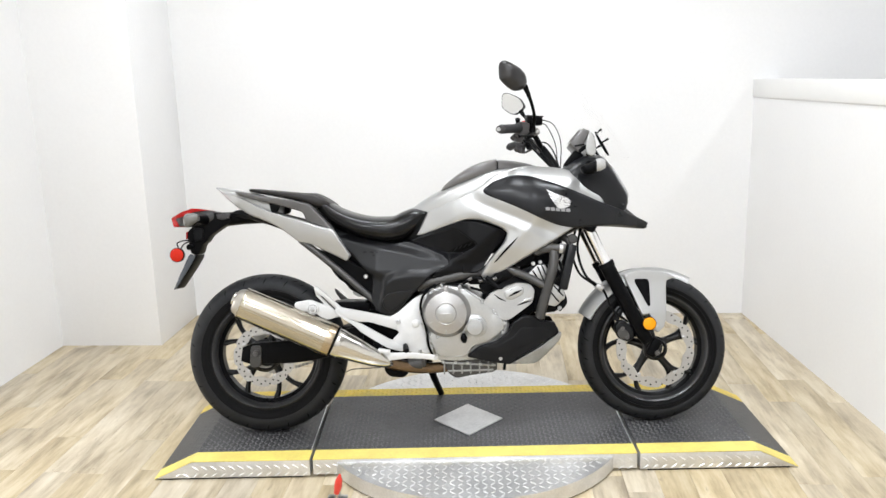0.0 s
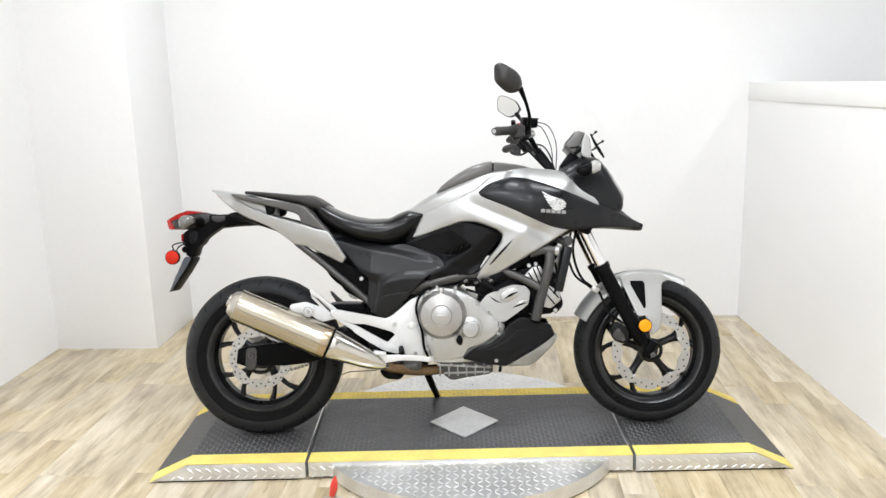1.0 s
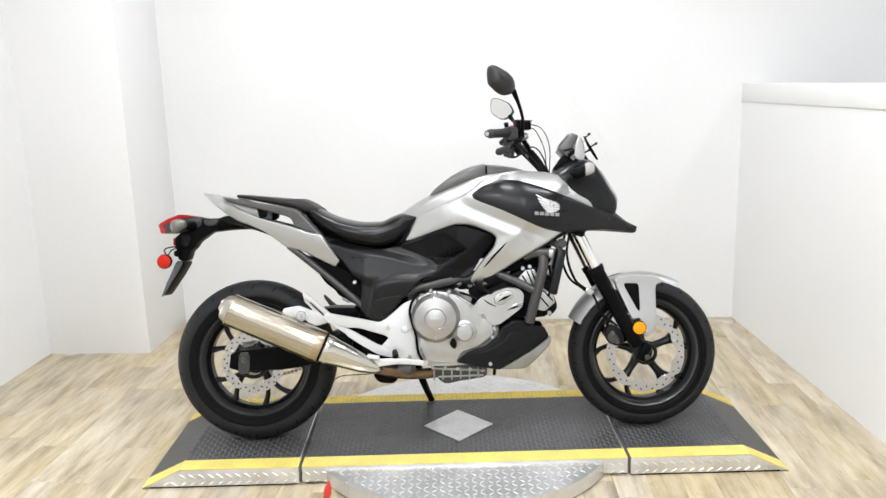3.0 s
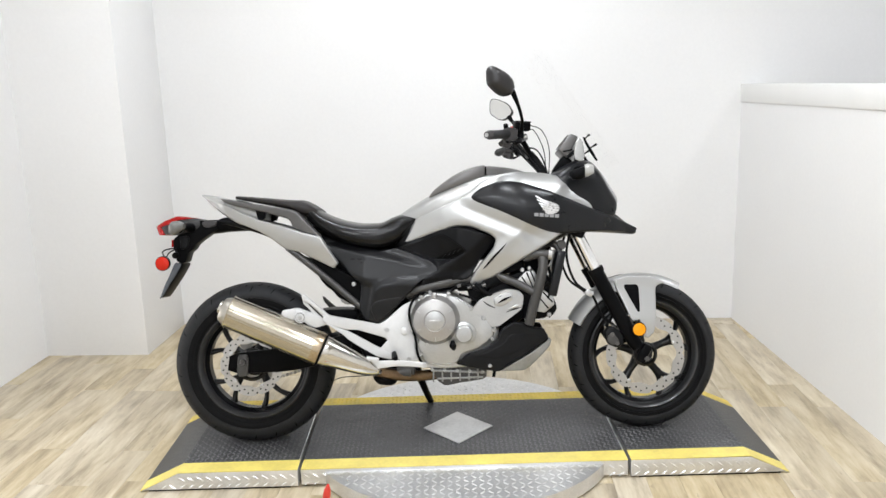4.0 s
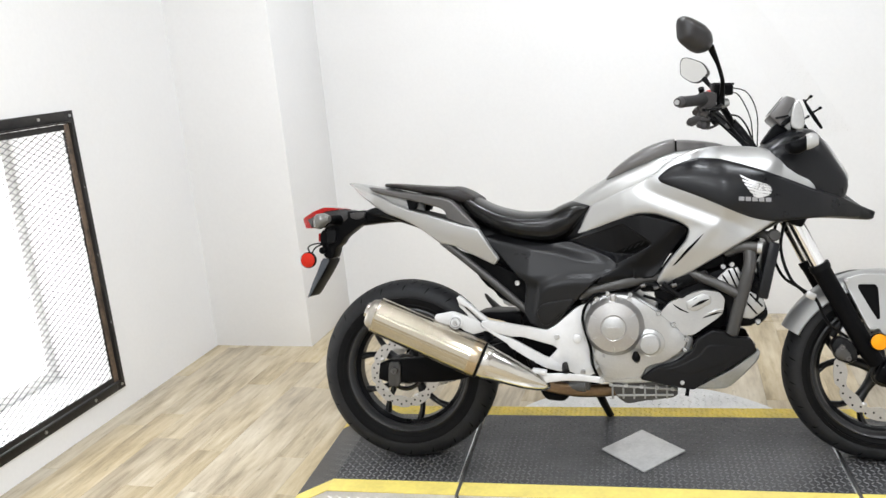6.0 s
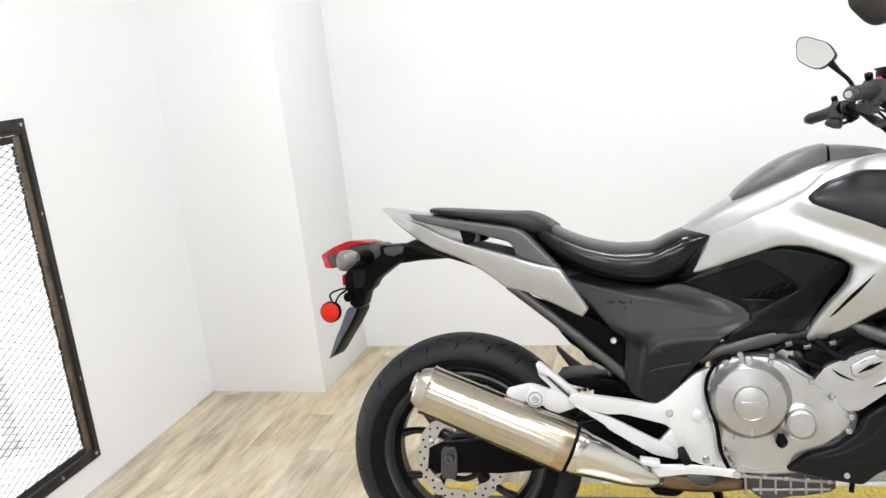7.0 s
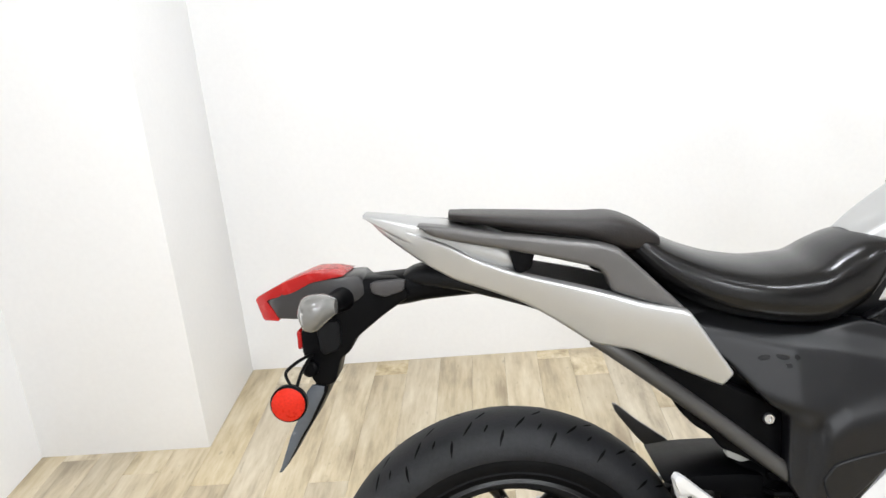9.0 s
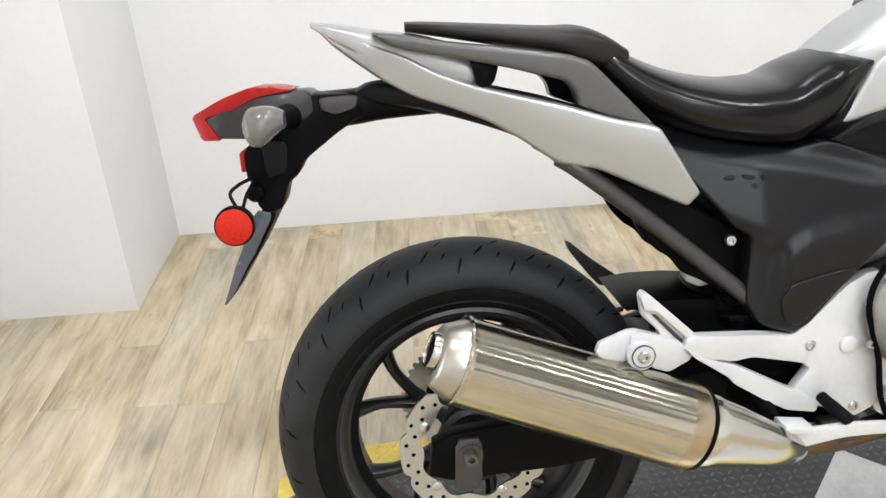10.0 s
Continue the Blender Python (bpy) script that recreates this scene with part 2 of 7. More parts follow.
M["red_grip"] = mat("red_handle_plastic", (0.62, 0.045, 0.03), 0.35, var=0.08)
M["iron"] = mat("black_steel_angle", (0.035, 0.033, 0.032), 0.4, metal=0.4, var=0.3, scale=5, spec=0.16)
M["rust"] = mat("rusty_brown_steel", (0.15, 0.105, 0.070), 0.6, metal=0.2, var=0.5, scale=9, fine=70, tint=(0.035, 0.028, 0.024), bump=0.3)
M["mesh"] = mat("expanded_metal", (0.17, 0.17, 0.17), 0.5, metal=0.5, var=0.15)
M["daylight"] = glow("daylight_backdrop", (1.0, 1.0, 1.0), 4.0)
# bluish flap plastic, lightened to stand for what its side reflects
M["plate"] = mat("flap_sheen_grey", (0.065, 0.073, 0.086), 0.25, var=0.1, spec=0.45)
M["cable"] = mat("black_cable", (0.004, 0.004, 0.0043), 0.45, spec=0.08)

# ---- mesh helpers ----
from mathutils.geometry import delaunay_2d_cdt


def finish(ob_name, bm, material, sharp=38):
    me = bpy.data.meshes.new(ob_name)
    bmesh.ops.remove_doubles(bm, verts=bm.verts, dist=1e-5)
    bmesh.ops.recalc_face_normals(bm, faces=bm.faces)
    for f in bm.faces:
        f.smooth = True
    bm.to_mesh(me)
    bm.free()
    me.set_sharp_from_angle(angle=radians(sharp))
    me.materials.append(material)
    return me


def part(name, bm, material, parent, label="", sharp=38):
    ob = new(name, finish(name, bm, material, sharp))
    ob.parent = parent
    if label:
        ob["label"] = label
    return ob


def empty(name, m, label, category, group="", kind=""):
    ob = new(name)
    ob.empty_display_size = 0.1
    ob.matrix_world = m
    return tagged(ob, label, category, group, kind)


def chaikin(pts, k=2, q=0.2, closed=True):
    pts = [Vector(p) for p in pts]
    for _ in range(k):
        out, n = [], len(pts)
        for i in range(n if closed else n - 1):
            a, b = pts[i], pts[(i + 1) % n]
            out += [a.lerp(b, q), a.lerp(b, 1 - q)]
        pts = out if closed else [pts[0]] + out[1:-1] + [pts[-1]]
    return pts


def table(rows):
    xs, ys = [r[0] for r in rows], [r[1] for r in rows]
    return lambda x: float(np.interp(x, xs, ys))


def skin(bm, rings, caps=True, loop=False):
    vs = [[bm.verts.new(p) for p in r] for r in rings]
    n = len(vs[0])
    for i in range(len(vs) if loop else len(vs) - 1):
        a, b = vs[i], vs[(i + 1) % len(vs)]
        for j in range(n):
            bm.faces.new((a[j], a[(j + 1) % n], b[(j + 1) % n], b[j]))
    if caps and not loop:
        bm.faces.new(vs[0])
        bm.faces.new(vs[-1])


def curve_points(pts, sub=6):
    """A smooth line through the points."""
    p = [Vector(q) for q in pts]
    if len(p) < 3:
        return p
    p = [2 * p[0] - p[1]] + p + [2 * p[-1] - p[-2]]
    out = []
    for i in range(1, len(p) - 2):
        for s in range(sub):
            t = s / sub
            out.append(0.5 * (2 * p[i] + (p[i + 1] - p[i - 1]) * t + (2 * p[i - 1] - 5 * p[i] + 4 * p[i + 1] - p[i + 2]) * t * t
                              + (3 * p[i] - p[i - 1] - 3 * p[i + 1] + p[i + 2]) * t ** 3))
    return out + [p[-2]]


def tube(bm, pts, r, n=12, sub=6, flat=1.0, loop=False):
    """A swept round bar; r is one radius or one for each point."""
    line = curve_points(pts, sub)
    k = len(line)
    rr = [r] * k if isinstance(r, (int, float)) else [float(np.interp(i / (k - 1), np.linspace(0, 1, len(r)), r)) for i in range(k)]
    up = Vector((0, 1, 0.01))
    rings = []
    for i, p in enumerate(line):
        d = (line[min(i + 1, k - 1)] - line[max(i - 1, 0)]).normalized()
        s = d.cross(up)
        s = s.normalized() if s.length > 1e-4 else d.orthogonal().normalized()
        q = s.cross(d).normalized()
        up = q
        rings.append([p + rr[i] * (math.cos(a) * s + flat * math.sin(a) * q) for a in np.linspace(0, 2 * math.pi, n, endpoint=False)])
    skin(bm, rings)


def lathe(bm, prof, cu=0.0, cw=0.0, n=48, loop=False, wave=None):
    """Turns (radius, y) round the sideways axis through (cu, cw). wave: radius factor by angle."""
    rings = []
    for a in np.linspace(0, 2 * math.pi, n, endpoint=False):
        k = wave(a) if wave else 1.0
        rings.append([(cu + r * k * math.cos(a), y, cw + r * k * math.sin(a)) for r, y in prof])
    vs = [[bm.verts.new(p) for p in r] for r in rings]
    m = len(prof)
    for i in range(n):
        a, b = vs[i], vs[(i + 1) % n]
        for j in range(m if loop else m - 1):
            q = (a[j], a[(j + 1) % m], b[(j + 1) % m], b[j])
            bm.faces.new(q)
    if not loop:
        for j in (0, m - 1):
            if prof[j][0] > 1e-4:
                bm.faces.new([v[j] for v in vs])


def prism(bm, outline, v0, v1, bevel=0.003, q=0.15, k=1):
    """A plate cut to an outline in the (x, z) plane, from y = v0 to v1, with eased edges."""
    pts = chaikin([(x, 0, z) for x, z in outline], k, q) if k else [Vector((x, 0, z)) for x, z in outline]
    tmp = bmesh.new()
    base = [tmp.verts.new((p.x, v0, p.z)) for p in pts]
    f = tmp.faces.new(base)
    top = bmesh.ops.extrude_face_region(tmp, geom=[f])["geom"]
    for g in top:
        if isinstance(g, bmesh.types.BMVert):
            g.co.y = v1
    if bevel:
        es = [e for e in tmp.edges if abs(e.verts[0].co.y - e.verts[1].co.y) < 1e-6]
        bmesh.ops.bevel(tmp, geom=es, offset=bevel, segments=2, affect="EDGES", profile=0.5, clamp_overlap=True)
    bmesh.ops.triangulate(tmp, faces=[g for g in tmp.faces if len(g.verts) > 4])
    merge(bm, tmp)


def merge(bm, tmp, m=None):
    if m is not None:
        bmesh.ops.transform(tmp, matrix=m, verts=tmp.verts)
    me = bpy.data.meshes.new("merge_buffer")
    tmp.to_mesh(me)
    tmp.free()
    bm.from_mesh(me)
    bpy.data.meshes.remove(me)


def box(bm, size, m, bevel=0.004):
    tmp = bmesh.new()
    bmesh.ops.create_cube(tmp, size=1.0, matrix=Matrix.Diagonal((*size, 1)))
    if bevel:
        bmesh.ops.bevel(tmp, geom=tmp.edges[:], offset=bevel, segments=2, affect="EDGES", profile=0.5, clamp_overlap=True)
    merge(bm, tmp, m)


def ring(u, wb, wt, hw, p=2.6, n=28, vc=0.0, pt=None):
    """An upright rounded section across the machine at u, from wb to wt, hw to each side; pt: squareness of the upper half."""
    out, mid, hh = [], (wb + wt) / 2, (wt - wb) / 2
    for a in np.linspace(0, 2 * math.pi, n, endpoint=False):
        c, s = math.cos(a), math.sin(a)
        e = 2 / (pt if pt and s > 0 else p)
        out.append((u, vc + hw * math.copysign(abs(c) ** e, c), mid + hh * math.copysign(abs(s) ** e, s)))
    return out


def loft(bm, stations, p=2.6, n=28, sub=4, pt=None):
    """Skins rounded sections (u, bottom, top, half width[, side offset]) smoothly."""
    rows = [tuple(s) + (0.0,) * (5 - len(s)) for s in stations]
    us = np.array(rows)
    k = len(rows)
    fine = np.linspace(0, k - 1, (k - 1) * sub + 1)
    cols = []
    for c in range(5):
        y = us[:, c]
        mt = np.gradient(y)
        i = np.minimum(fine.astype(int), k - 2)
        t = fine - i
        dy = y[i + 1] - y[i]
        m0, m1 = mt[i], mt[i + 1]
        lim = 2.5 * np.abs(dy)
        m0, m1 = np.clip(m0, -lim, lim), np.clip(m1, -lim, lim)
        cols.append((2 * t ** 3 - 3 * t ** 2 + 1) * y[i] + (t ** 3 - 2 * t ** 2 + t) * m0 + (-2 * t ** 3 + 3 * t ** 2) * y[i + 1] + (t ** 3 - t ** 2) * m1)
    skin(bm, [ring(a, b, c, d, p, n, e, pt) for a, b, c, d, e in zip(*cols)])


def outline_distance(pts, a):
    b = np.roll(a, -1, axis=0)
    d = b - a
    dd = np.maximum((d ** 2).sum(1), 1e-12)
    q = np.asarray(pts)[:, None, :]
    t = np.clip(((q - a) * d).sum(2) / dd, 0, 1)
    return np.sqrt((((a + d * t[..., None]) - q) ** 2).sum(2).min(1))


def inside_outline(pts, a):
    b = np.roll(a, -1, axis=0)
    q = np.asarray(pts)
    hit = np.zeros(len(q), int)
    for (x0, z0), (x1, z1) in zip(a, b):
        c = (z0 > q[:, 1]) != (z1 > q[:, 1])
        with np.errstate(divide="ignore", invalid="ignore"):
            hit += c & (q[:, 0] < (x1 - x0) * (q[:, 1] - z0) / (z1 - z0) + x0)
    return hit % 2 == 1


def panel(bm, outline, vf, side=-1, thick=0.02, r=0.01, drop=0.008, step=0.016, q=0.2, k=2, crown=0.0, crown_r=0.06):
    """A moulded body panel: an outline in side view laid on the surface y = side * vf(x, z), with rounded rims."""
    pts = chaikin([(x, 0, z) for x, z in outline], k, q)
    line = []
    for i, p in enumerate(pts):
        e = pts[(i + 1) % len(pts)]
        n = max(1, int((e - p).length / 0.009 + 0.5))
        line += [p.lerp(e, t / n) for t in range(n)]
    a = np.array([(p.x, p.z) for p in line])
    if ((a[:, 0] * np.roll(a[:, 1], -1)) - (np.roll(a[:, 0], -1) * a[:, 1])).sum() < 0:
        a = a[::-1]
    tan = np.roll(a, -1, axis=0) - np.roll(a, 1, axis=0)
    nor = np.stack((-tan[:, 1], tan[:, 0]), 1) / np.maximum(1e-9, np.linalg.norm(tan, axis=1))[:, None]
    rest = []
    for off in (0.18 * r, 0.45 * r, 0.75 * r, 1.05 * r):
        c = a + nor * off
        ok = inside_outline(c, a) & (outline_distance(c, a) > 0.93 * off)
        rest += [tuple(x) for x in c[ok]]
    gx, gz = np.meshgrid(np.arange(a[:, 0].min(), a[:, 0].max(), step), np.arange(a[:, 1].min(), a[:, 1].max(), step))
    g = np.stack((gx.ravel(), gz.ravel()), 1)
    if len(g):
        g = g[inside_outline(g, a)]
    if len(g):
        g = g[outline_distance(g, a) > 1.05 * r + step * 0.4]
        rest += [tuple(x) for x in g]
    n = len(a)
    co = [Vector((x, z)) for x, z in a] + [Vector(x) for x in rest]
    vs, _, faces, *_ = delaunay_2d_cdt(co, [(i, (i + 1) % n) for i in range(n)], [], 1, 1e-7)
    flat_ = np.array([(v[0], v[1]) for v in vs])
    ds = outline_distance(flat_, a)
    tmp = bmesh.new()
    made = []
    for (x, z), d in zip(flat_, ds):
        e = max(0.0, 1 - d / r)
        c = min(1.0, d / crown_r)
        y = vf(x, z) - drop * (1 - math.sqrt(max(0.0, 1 - e * e))) + crown * (1 - (1 - c) ** 2)
        made.append(tmp.verts.new((x, side * y, z)))
    for f in faces:
        try:
            tmp.faces.new([made[i] for i in f])
        except ValueError:
            pass
    for v in [v for v in tmp.verts if not v.link_faces]:
        tmp.verts.remove(v)
    rim = [e for e in tmp.edges if e.is_boundary]
    ex = bmesh.ops.extrude_edge_only(tmp, edges=rim)["geom"]
    for h in ex:
        if isinstance(h, bmesh.types.BMVert):
            h.co.y -= side * thick
    merge(bm, tmp)


def rounded_disc(bm, u, v0, v1, w, r, ease=0.003, n=24):
    lathe(bm, [(0.0001, v0), (r - ease, v0), (r, v0 + math.copysign(ease, v1 - v0)), (r, v1 - math.copysign(ease, v1 - v0)),
               (r - ease, v1), (0.0001, v1)], u, w, n)

# ---- room ----
BACK, LEFT, RIGHT, TALL = 1.637, -2.262, 1.612, 3.2
FRONT = -4.6


def slab(name, x0, x1, y0, y1, z0, z1, material, label, category, bevel=0.0):
    bm = bmesh.new()
    box(bm, (x1 - x0, y1 - y0, z1 - z0), Matrix.Translation(((x0 + x1) / 2, (y0 + y1) / 2, (z0 + z1) / 2)), bevel)
    ob = new(name, finish(name, bm, material))
    return tagged(ob, label, category, "", "structure")


floor_ob = slab("floor", LEFT - 0.6, 4.2, FRONT - 0.2, BACK + 0.2, -0.1, -0.008, M["subfloor"], "light oak plank floor laid in long boards", "floor")
# unseen ceiling, added to close the room and bounce the light
slab("ceiling", LEFT - 0.6, 4.2, FRONT - 0.2, BACK + 0.2, TALL, TALL + 0.1, M["ceiling"], "unseen plain white ceiling, added to close the room above the bay", "ceiling")
slab("wall_north", -1.695, 4.2, BACK, BACK + 0.15, -0.02, TALL, M["wall"], "white painted wall behind the motorcycle", "wall")
slab("wall_south", LEFT - 0.6, 4.2, FRONT - 0.15, FRONT, -0.02, TALL, M["wall"], "plain white painted wall", "wall")
slab("wall_east", 4.0, 4.15, FRONT, BACK, -0.02, TALL, M["wall"], "plain white painted wall", "wall")
slab("wall_pier", LEFT - 0.36, -1.695, 1.088, BACK + 0.15, -0.02, TALL, M["wall"], "white painted projecting corner pier", "wall", 0.004)


def partition(name, x0, x1, z0, z1, material, label, category, bevel, tilt):
    """The half wall runs out from the back corner at a slight angle."""
    bm = bmesh.new()
    box(bm, (x1 - x0, 6.2, z1 - z0), Matrix.Translation(((x0 + x1) / 2, -3.1, (z0 + z1) / 2)), bevel)
    ob = tagged(new(name, finish(name, bm, material)), label, category, "", "structure")
    ob.matrix_world = pose(RIGHT, BACK - 0.002, 0, 0, 0, 3.8) @ pose(0, 0, 0, tilt, 0, 0)


partition("wall_half", 0, 0.12, -0.3, 1.262, M["wall"], "white half-height partition wall", "wall", 0, -0.9)
partition("trim", -0.008, 0.13, 1.262, 1.360, M["trim"], "white cap rail along the partition top", "trim", 0.004, -0.9)

# left wall with the opening behind the guard
W0, W1, WB, WT = -0.90, 0.252, 0.156, 1.305
for name, y0, y1, z0, z1 in (("wall_west", FRONT, W0, -0.02, TALL), ("wall_west", W1, 1.088, -0.02, TALL),
                             ("wall_west", W0, W1, -0.02, WB), ("wall_west", W0, W1, WT, TALL)):
    slab(name, LEFT - 0.36, LEFT, y0, y1, z0, z1, M["wall"], "white painted side wall with a guarded window", "wall")


def window_with_guard():
    thing = empty("window_1", Matrix.Translation((LEFT, 0, 0)), "deep white window behind a black-framed expanded metal guard", "window", kind="structure")
    pane = bmesh.new()
    box(pane, (0.006, W1 - W0 - 0.02, WT - WB - 0.02), Matrix.Translation((-0.345, (W0 + W1) / 2, (WB + WT) / 2)), 0)
    part("pane", pane, M["daylight"], thing, "bright daylit pane")
    for y0, y1, z0, z1 in ((W1 - 0.05, W1, WB, WT), (W0, W0 + 0.05, WB, WT), (W0 + 0.05, W1 - 0.05, WB, WB + 0.05), (W0 + 0.05, W1 - 0.05, WT - 0.05, WT)):
        bm = bmesh.new()
        box(bm, (0.03, y1 - y0, z1 - z0), Matrix.Translation((-0.325, (y0 + y1) / 2, (z0 + z1) / 2)), 0.003)
        part("window_frame", bm, M["trim"], thing)
    # black angle frame, screwed to the wall
    o, i = 0.05, 0.0
    for y0, y1, z0, z1 in ((W1, W1 + o, WB - o, WT + o), (W0 - o, W0, WB - o, WT + o), (W0, W1, WB - o, WB), (W0, W1, WT, WT + o)):
        bm = bmesh.new()
        box(bm, (0.006, y1 - y0, z1 - z0), Matrix.Translation((0.004, (y0 + y1) / 2, (z0 + z1) / 2)), 0.001)
        # standing leg of the angle
        if y1 - y0 < 0.1:
            yy = W1 + 0.004 if y0 >= W1 else W0 - 0.004
            box(bm, (0.03, 0.006, z1 - z0 - 2 * o + 0.02), Matrix.Translation((0.016, yy, (z0 + z1) / 2)), 0.001)
        else:
            zz = WB - 0.004 if z0 < WB else WT + 0.004
            box(bm, (0.03, y1 - y0 + 0.014, 0.006), Matrix.Translation((0.016, (y0 + y1) / 2, zz)), 0.001)
        part("guard_rail", bm, M["iron"], thing, "black steel angle")
    # rusty flat bars that clamp the mesh inside the angle, and its cut black edge
    for y0, y1, z0, z1 in ((W1 - 0.030, W1 - 0.002, WB + 0.002, WT - 0.002), (W0 + 0.002, W0 + 0.030, WB + 0.002, WT - 0.002), (W0 + 0.032, W1 - 0.032, WB + 0.002, WB + 0.026), (W0 + 0.032, W1 - 0.032, WT - 0.026, WT - 0.002)):
        bm = bmesh.new()
        box(bm, (0.006, y1 - y0, z1 - z0), Matrix.Translation((0.017, (y0 + y1) / 2, (z0 + z1) / 2)), 0.0015)
        part("clamp_bar", bm, M["rust"] if z1 - z0 > 0.1 else M["iron"], thing, "rusty brown flat bar")
    rnd_e = random.Random(3)
    bm = bmesh.new()
    for kk in range(88):
        zc = WB + 0.03 + kk * (WT - WB - 0.06) / 88
        for yc, sg in ((W1 - 0.033, -1), (W0 + 0.033, 1)):
            box(bm, (0.003, 0.005 + rnd_e.random() * 0.009, 0.009 + rnd_e.random() * 0.005), pose(0.0155, yc + sg * rnd_e.random() * 0.002, zc, rnd_e.uniform(-12, 12)), 0)
    tagged(part("mesh_edge", bm, M["iron"], thing), "cut black edge of the mesh", "", "", "stuff")
    screw = bmesh.new()
    lathe(screw, [(0.0001, 0), (0.007, 0), (0.006, 0.004), (0.0001, 0.005)], 0, 0, 12)
    me = finish("screw", screw, M["bolt"])
    for y, z in [(W1 + 0.028, z) for z in (WB - 0.03, 0.42, 0.73, 1.03, WT + 0.03)] + [(y, z) for y in (0.1, -0.2, -0.5, -0.8) for z in (WB - 0.03, WT + 0.03)]:
        ob = new("screw", me)
        ob.parent = thing
        ob.matrix_local = pose(0.007, y, z, 0, 0, -90)
    # expanded metal: slim strands crossing in long diamonds
    bm = bmesh.new()
    cy, cz, t = 0.026, 0.0125, 0.0011
    ny, nz = int((W1 - W0) / cy) + 1, int((WT - WB) / cz) + 1
    for a in range(ny):
        for b in range(nz):
            y0, z0 = W0 + a * cy, WB + b * cz
            if (a + b) % 2:
                ends = ((y0, z0 + cz), (y0 + cy, z0))
            else:
                ends = ((y0, z0), (y0 + cy, z0 + cz))
            (ya, za), (yb, zb) = ends
            ya, yb, za, zb = min(ya, W1), min(yb, W1), min(za, WT), min(zb, WT)
            vs = [bm.verts.new(p) for p in ((0.010, ya, za - t), (0.010, yb, zb - t), (0.010, yb, zb + t), (0.010, ya, za + t),
                                            (0.013, ya, za - t), (0.013, yb, zb - t), (0.013, yb, zb + t), (0.013, ya, za + t))]
            for q in ((4, 5, 6, 7), (0, 1, 5, 4), (3, 2, 6, 7), (0, 1, 2, 3)):
                bm.faces.new([vs[k] for k in q])
    me = bpy.data.meshes.new("guard_mesh")
    bm.to_mesh(me)
    bm.free()
    me.materials.append(M["mesh"])
    ob = tagged(new("guard_mesh", me), "fine expanded metal mesh", "", "", "stuff")
    ob.parent = thing


window_with_guard()

# ---- vehicle lift: deck on a turntable ----
LIFT = pose(0.067, -0.0395, 0, 0, 0, 3.39)
TOP, Y0, Y1, SEAM, SLOPE, END = 0.07, -0.2925, 0.363, 0.606, 1.05, 1.195


def lozenges(bm, spots, z_of, length=0.025, wide=0.0076, high=0.0022):
    for x, y, a in spots:
        z = z_of(x, y)
        c, s = math.cos(a), math.sin(a)

        def at(p, q, h):
            xx, yy = x + p * c - q * s, y + p * s + q * c
            return bm.verts.new((xx, yy, z_of(xx, yy) + h))
        L, W = length / 2, wide / 2
        base = [at(-L, 0, -0.0002), at(0, -W, -0.0002), at(L, 0, -0.0002), at(0, W, -0.0002)]
        t0, t1 = at(-L * 0.55, 0, high), at(L * 0.55, 0, high)
        for q in ((base[0], base[1], t0), (base[1], t1, t0), (base[1], base[2], t1), (base[2], base[3], t1), (base[3], t0, t1), (base[3], base[0], t0)):
            bm.faces.new(q)


def tread(x0, x1, y0, y1, keep=lambda x, y: True, pitch=0.0185):
    out = []
    for i, x in enumerate(np.arange(x0 + pitch / 2, x1 - pitch * 0.35, pitch)):
        for j, y in enumerate(np.arange(y0 + pitch / 2, y1 - pitch * 0.35, pitch)):
            if keep(x, y):
                out.append((x, y, radians(45 if (i + j) % 2 else -45)))
    return out


def studs(name, spots, z_of, material, parent, label, length=0.0205, wide=0.0066, high=0.0021):
    bm = bmesh.new()
    lozenges(bm, spots, z_of, length, wide, high)
    me = bpy.data.meshes.new(name)
    bm.to_mesh(me)
    bm.free()
    me.materials.append(material)
    ob = tagged(new(name, me), label, "", "", "stuff")
    ob.parent = parent
    return ob


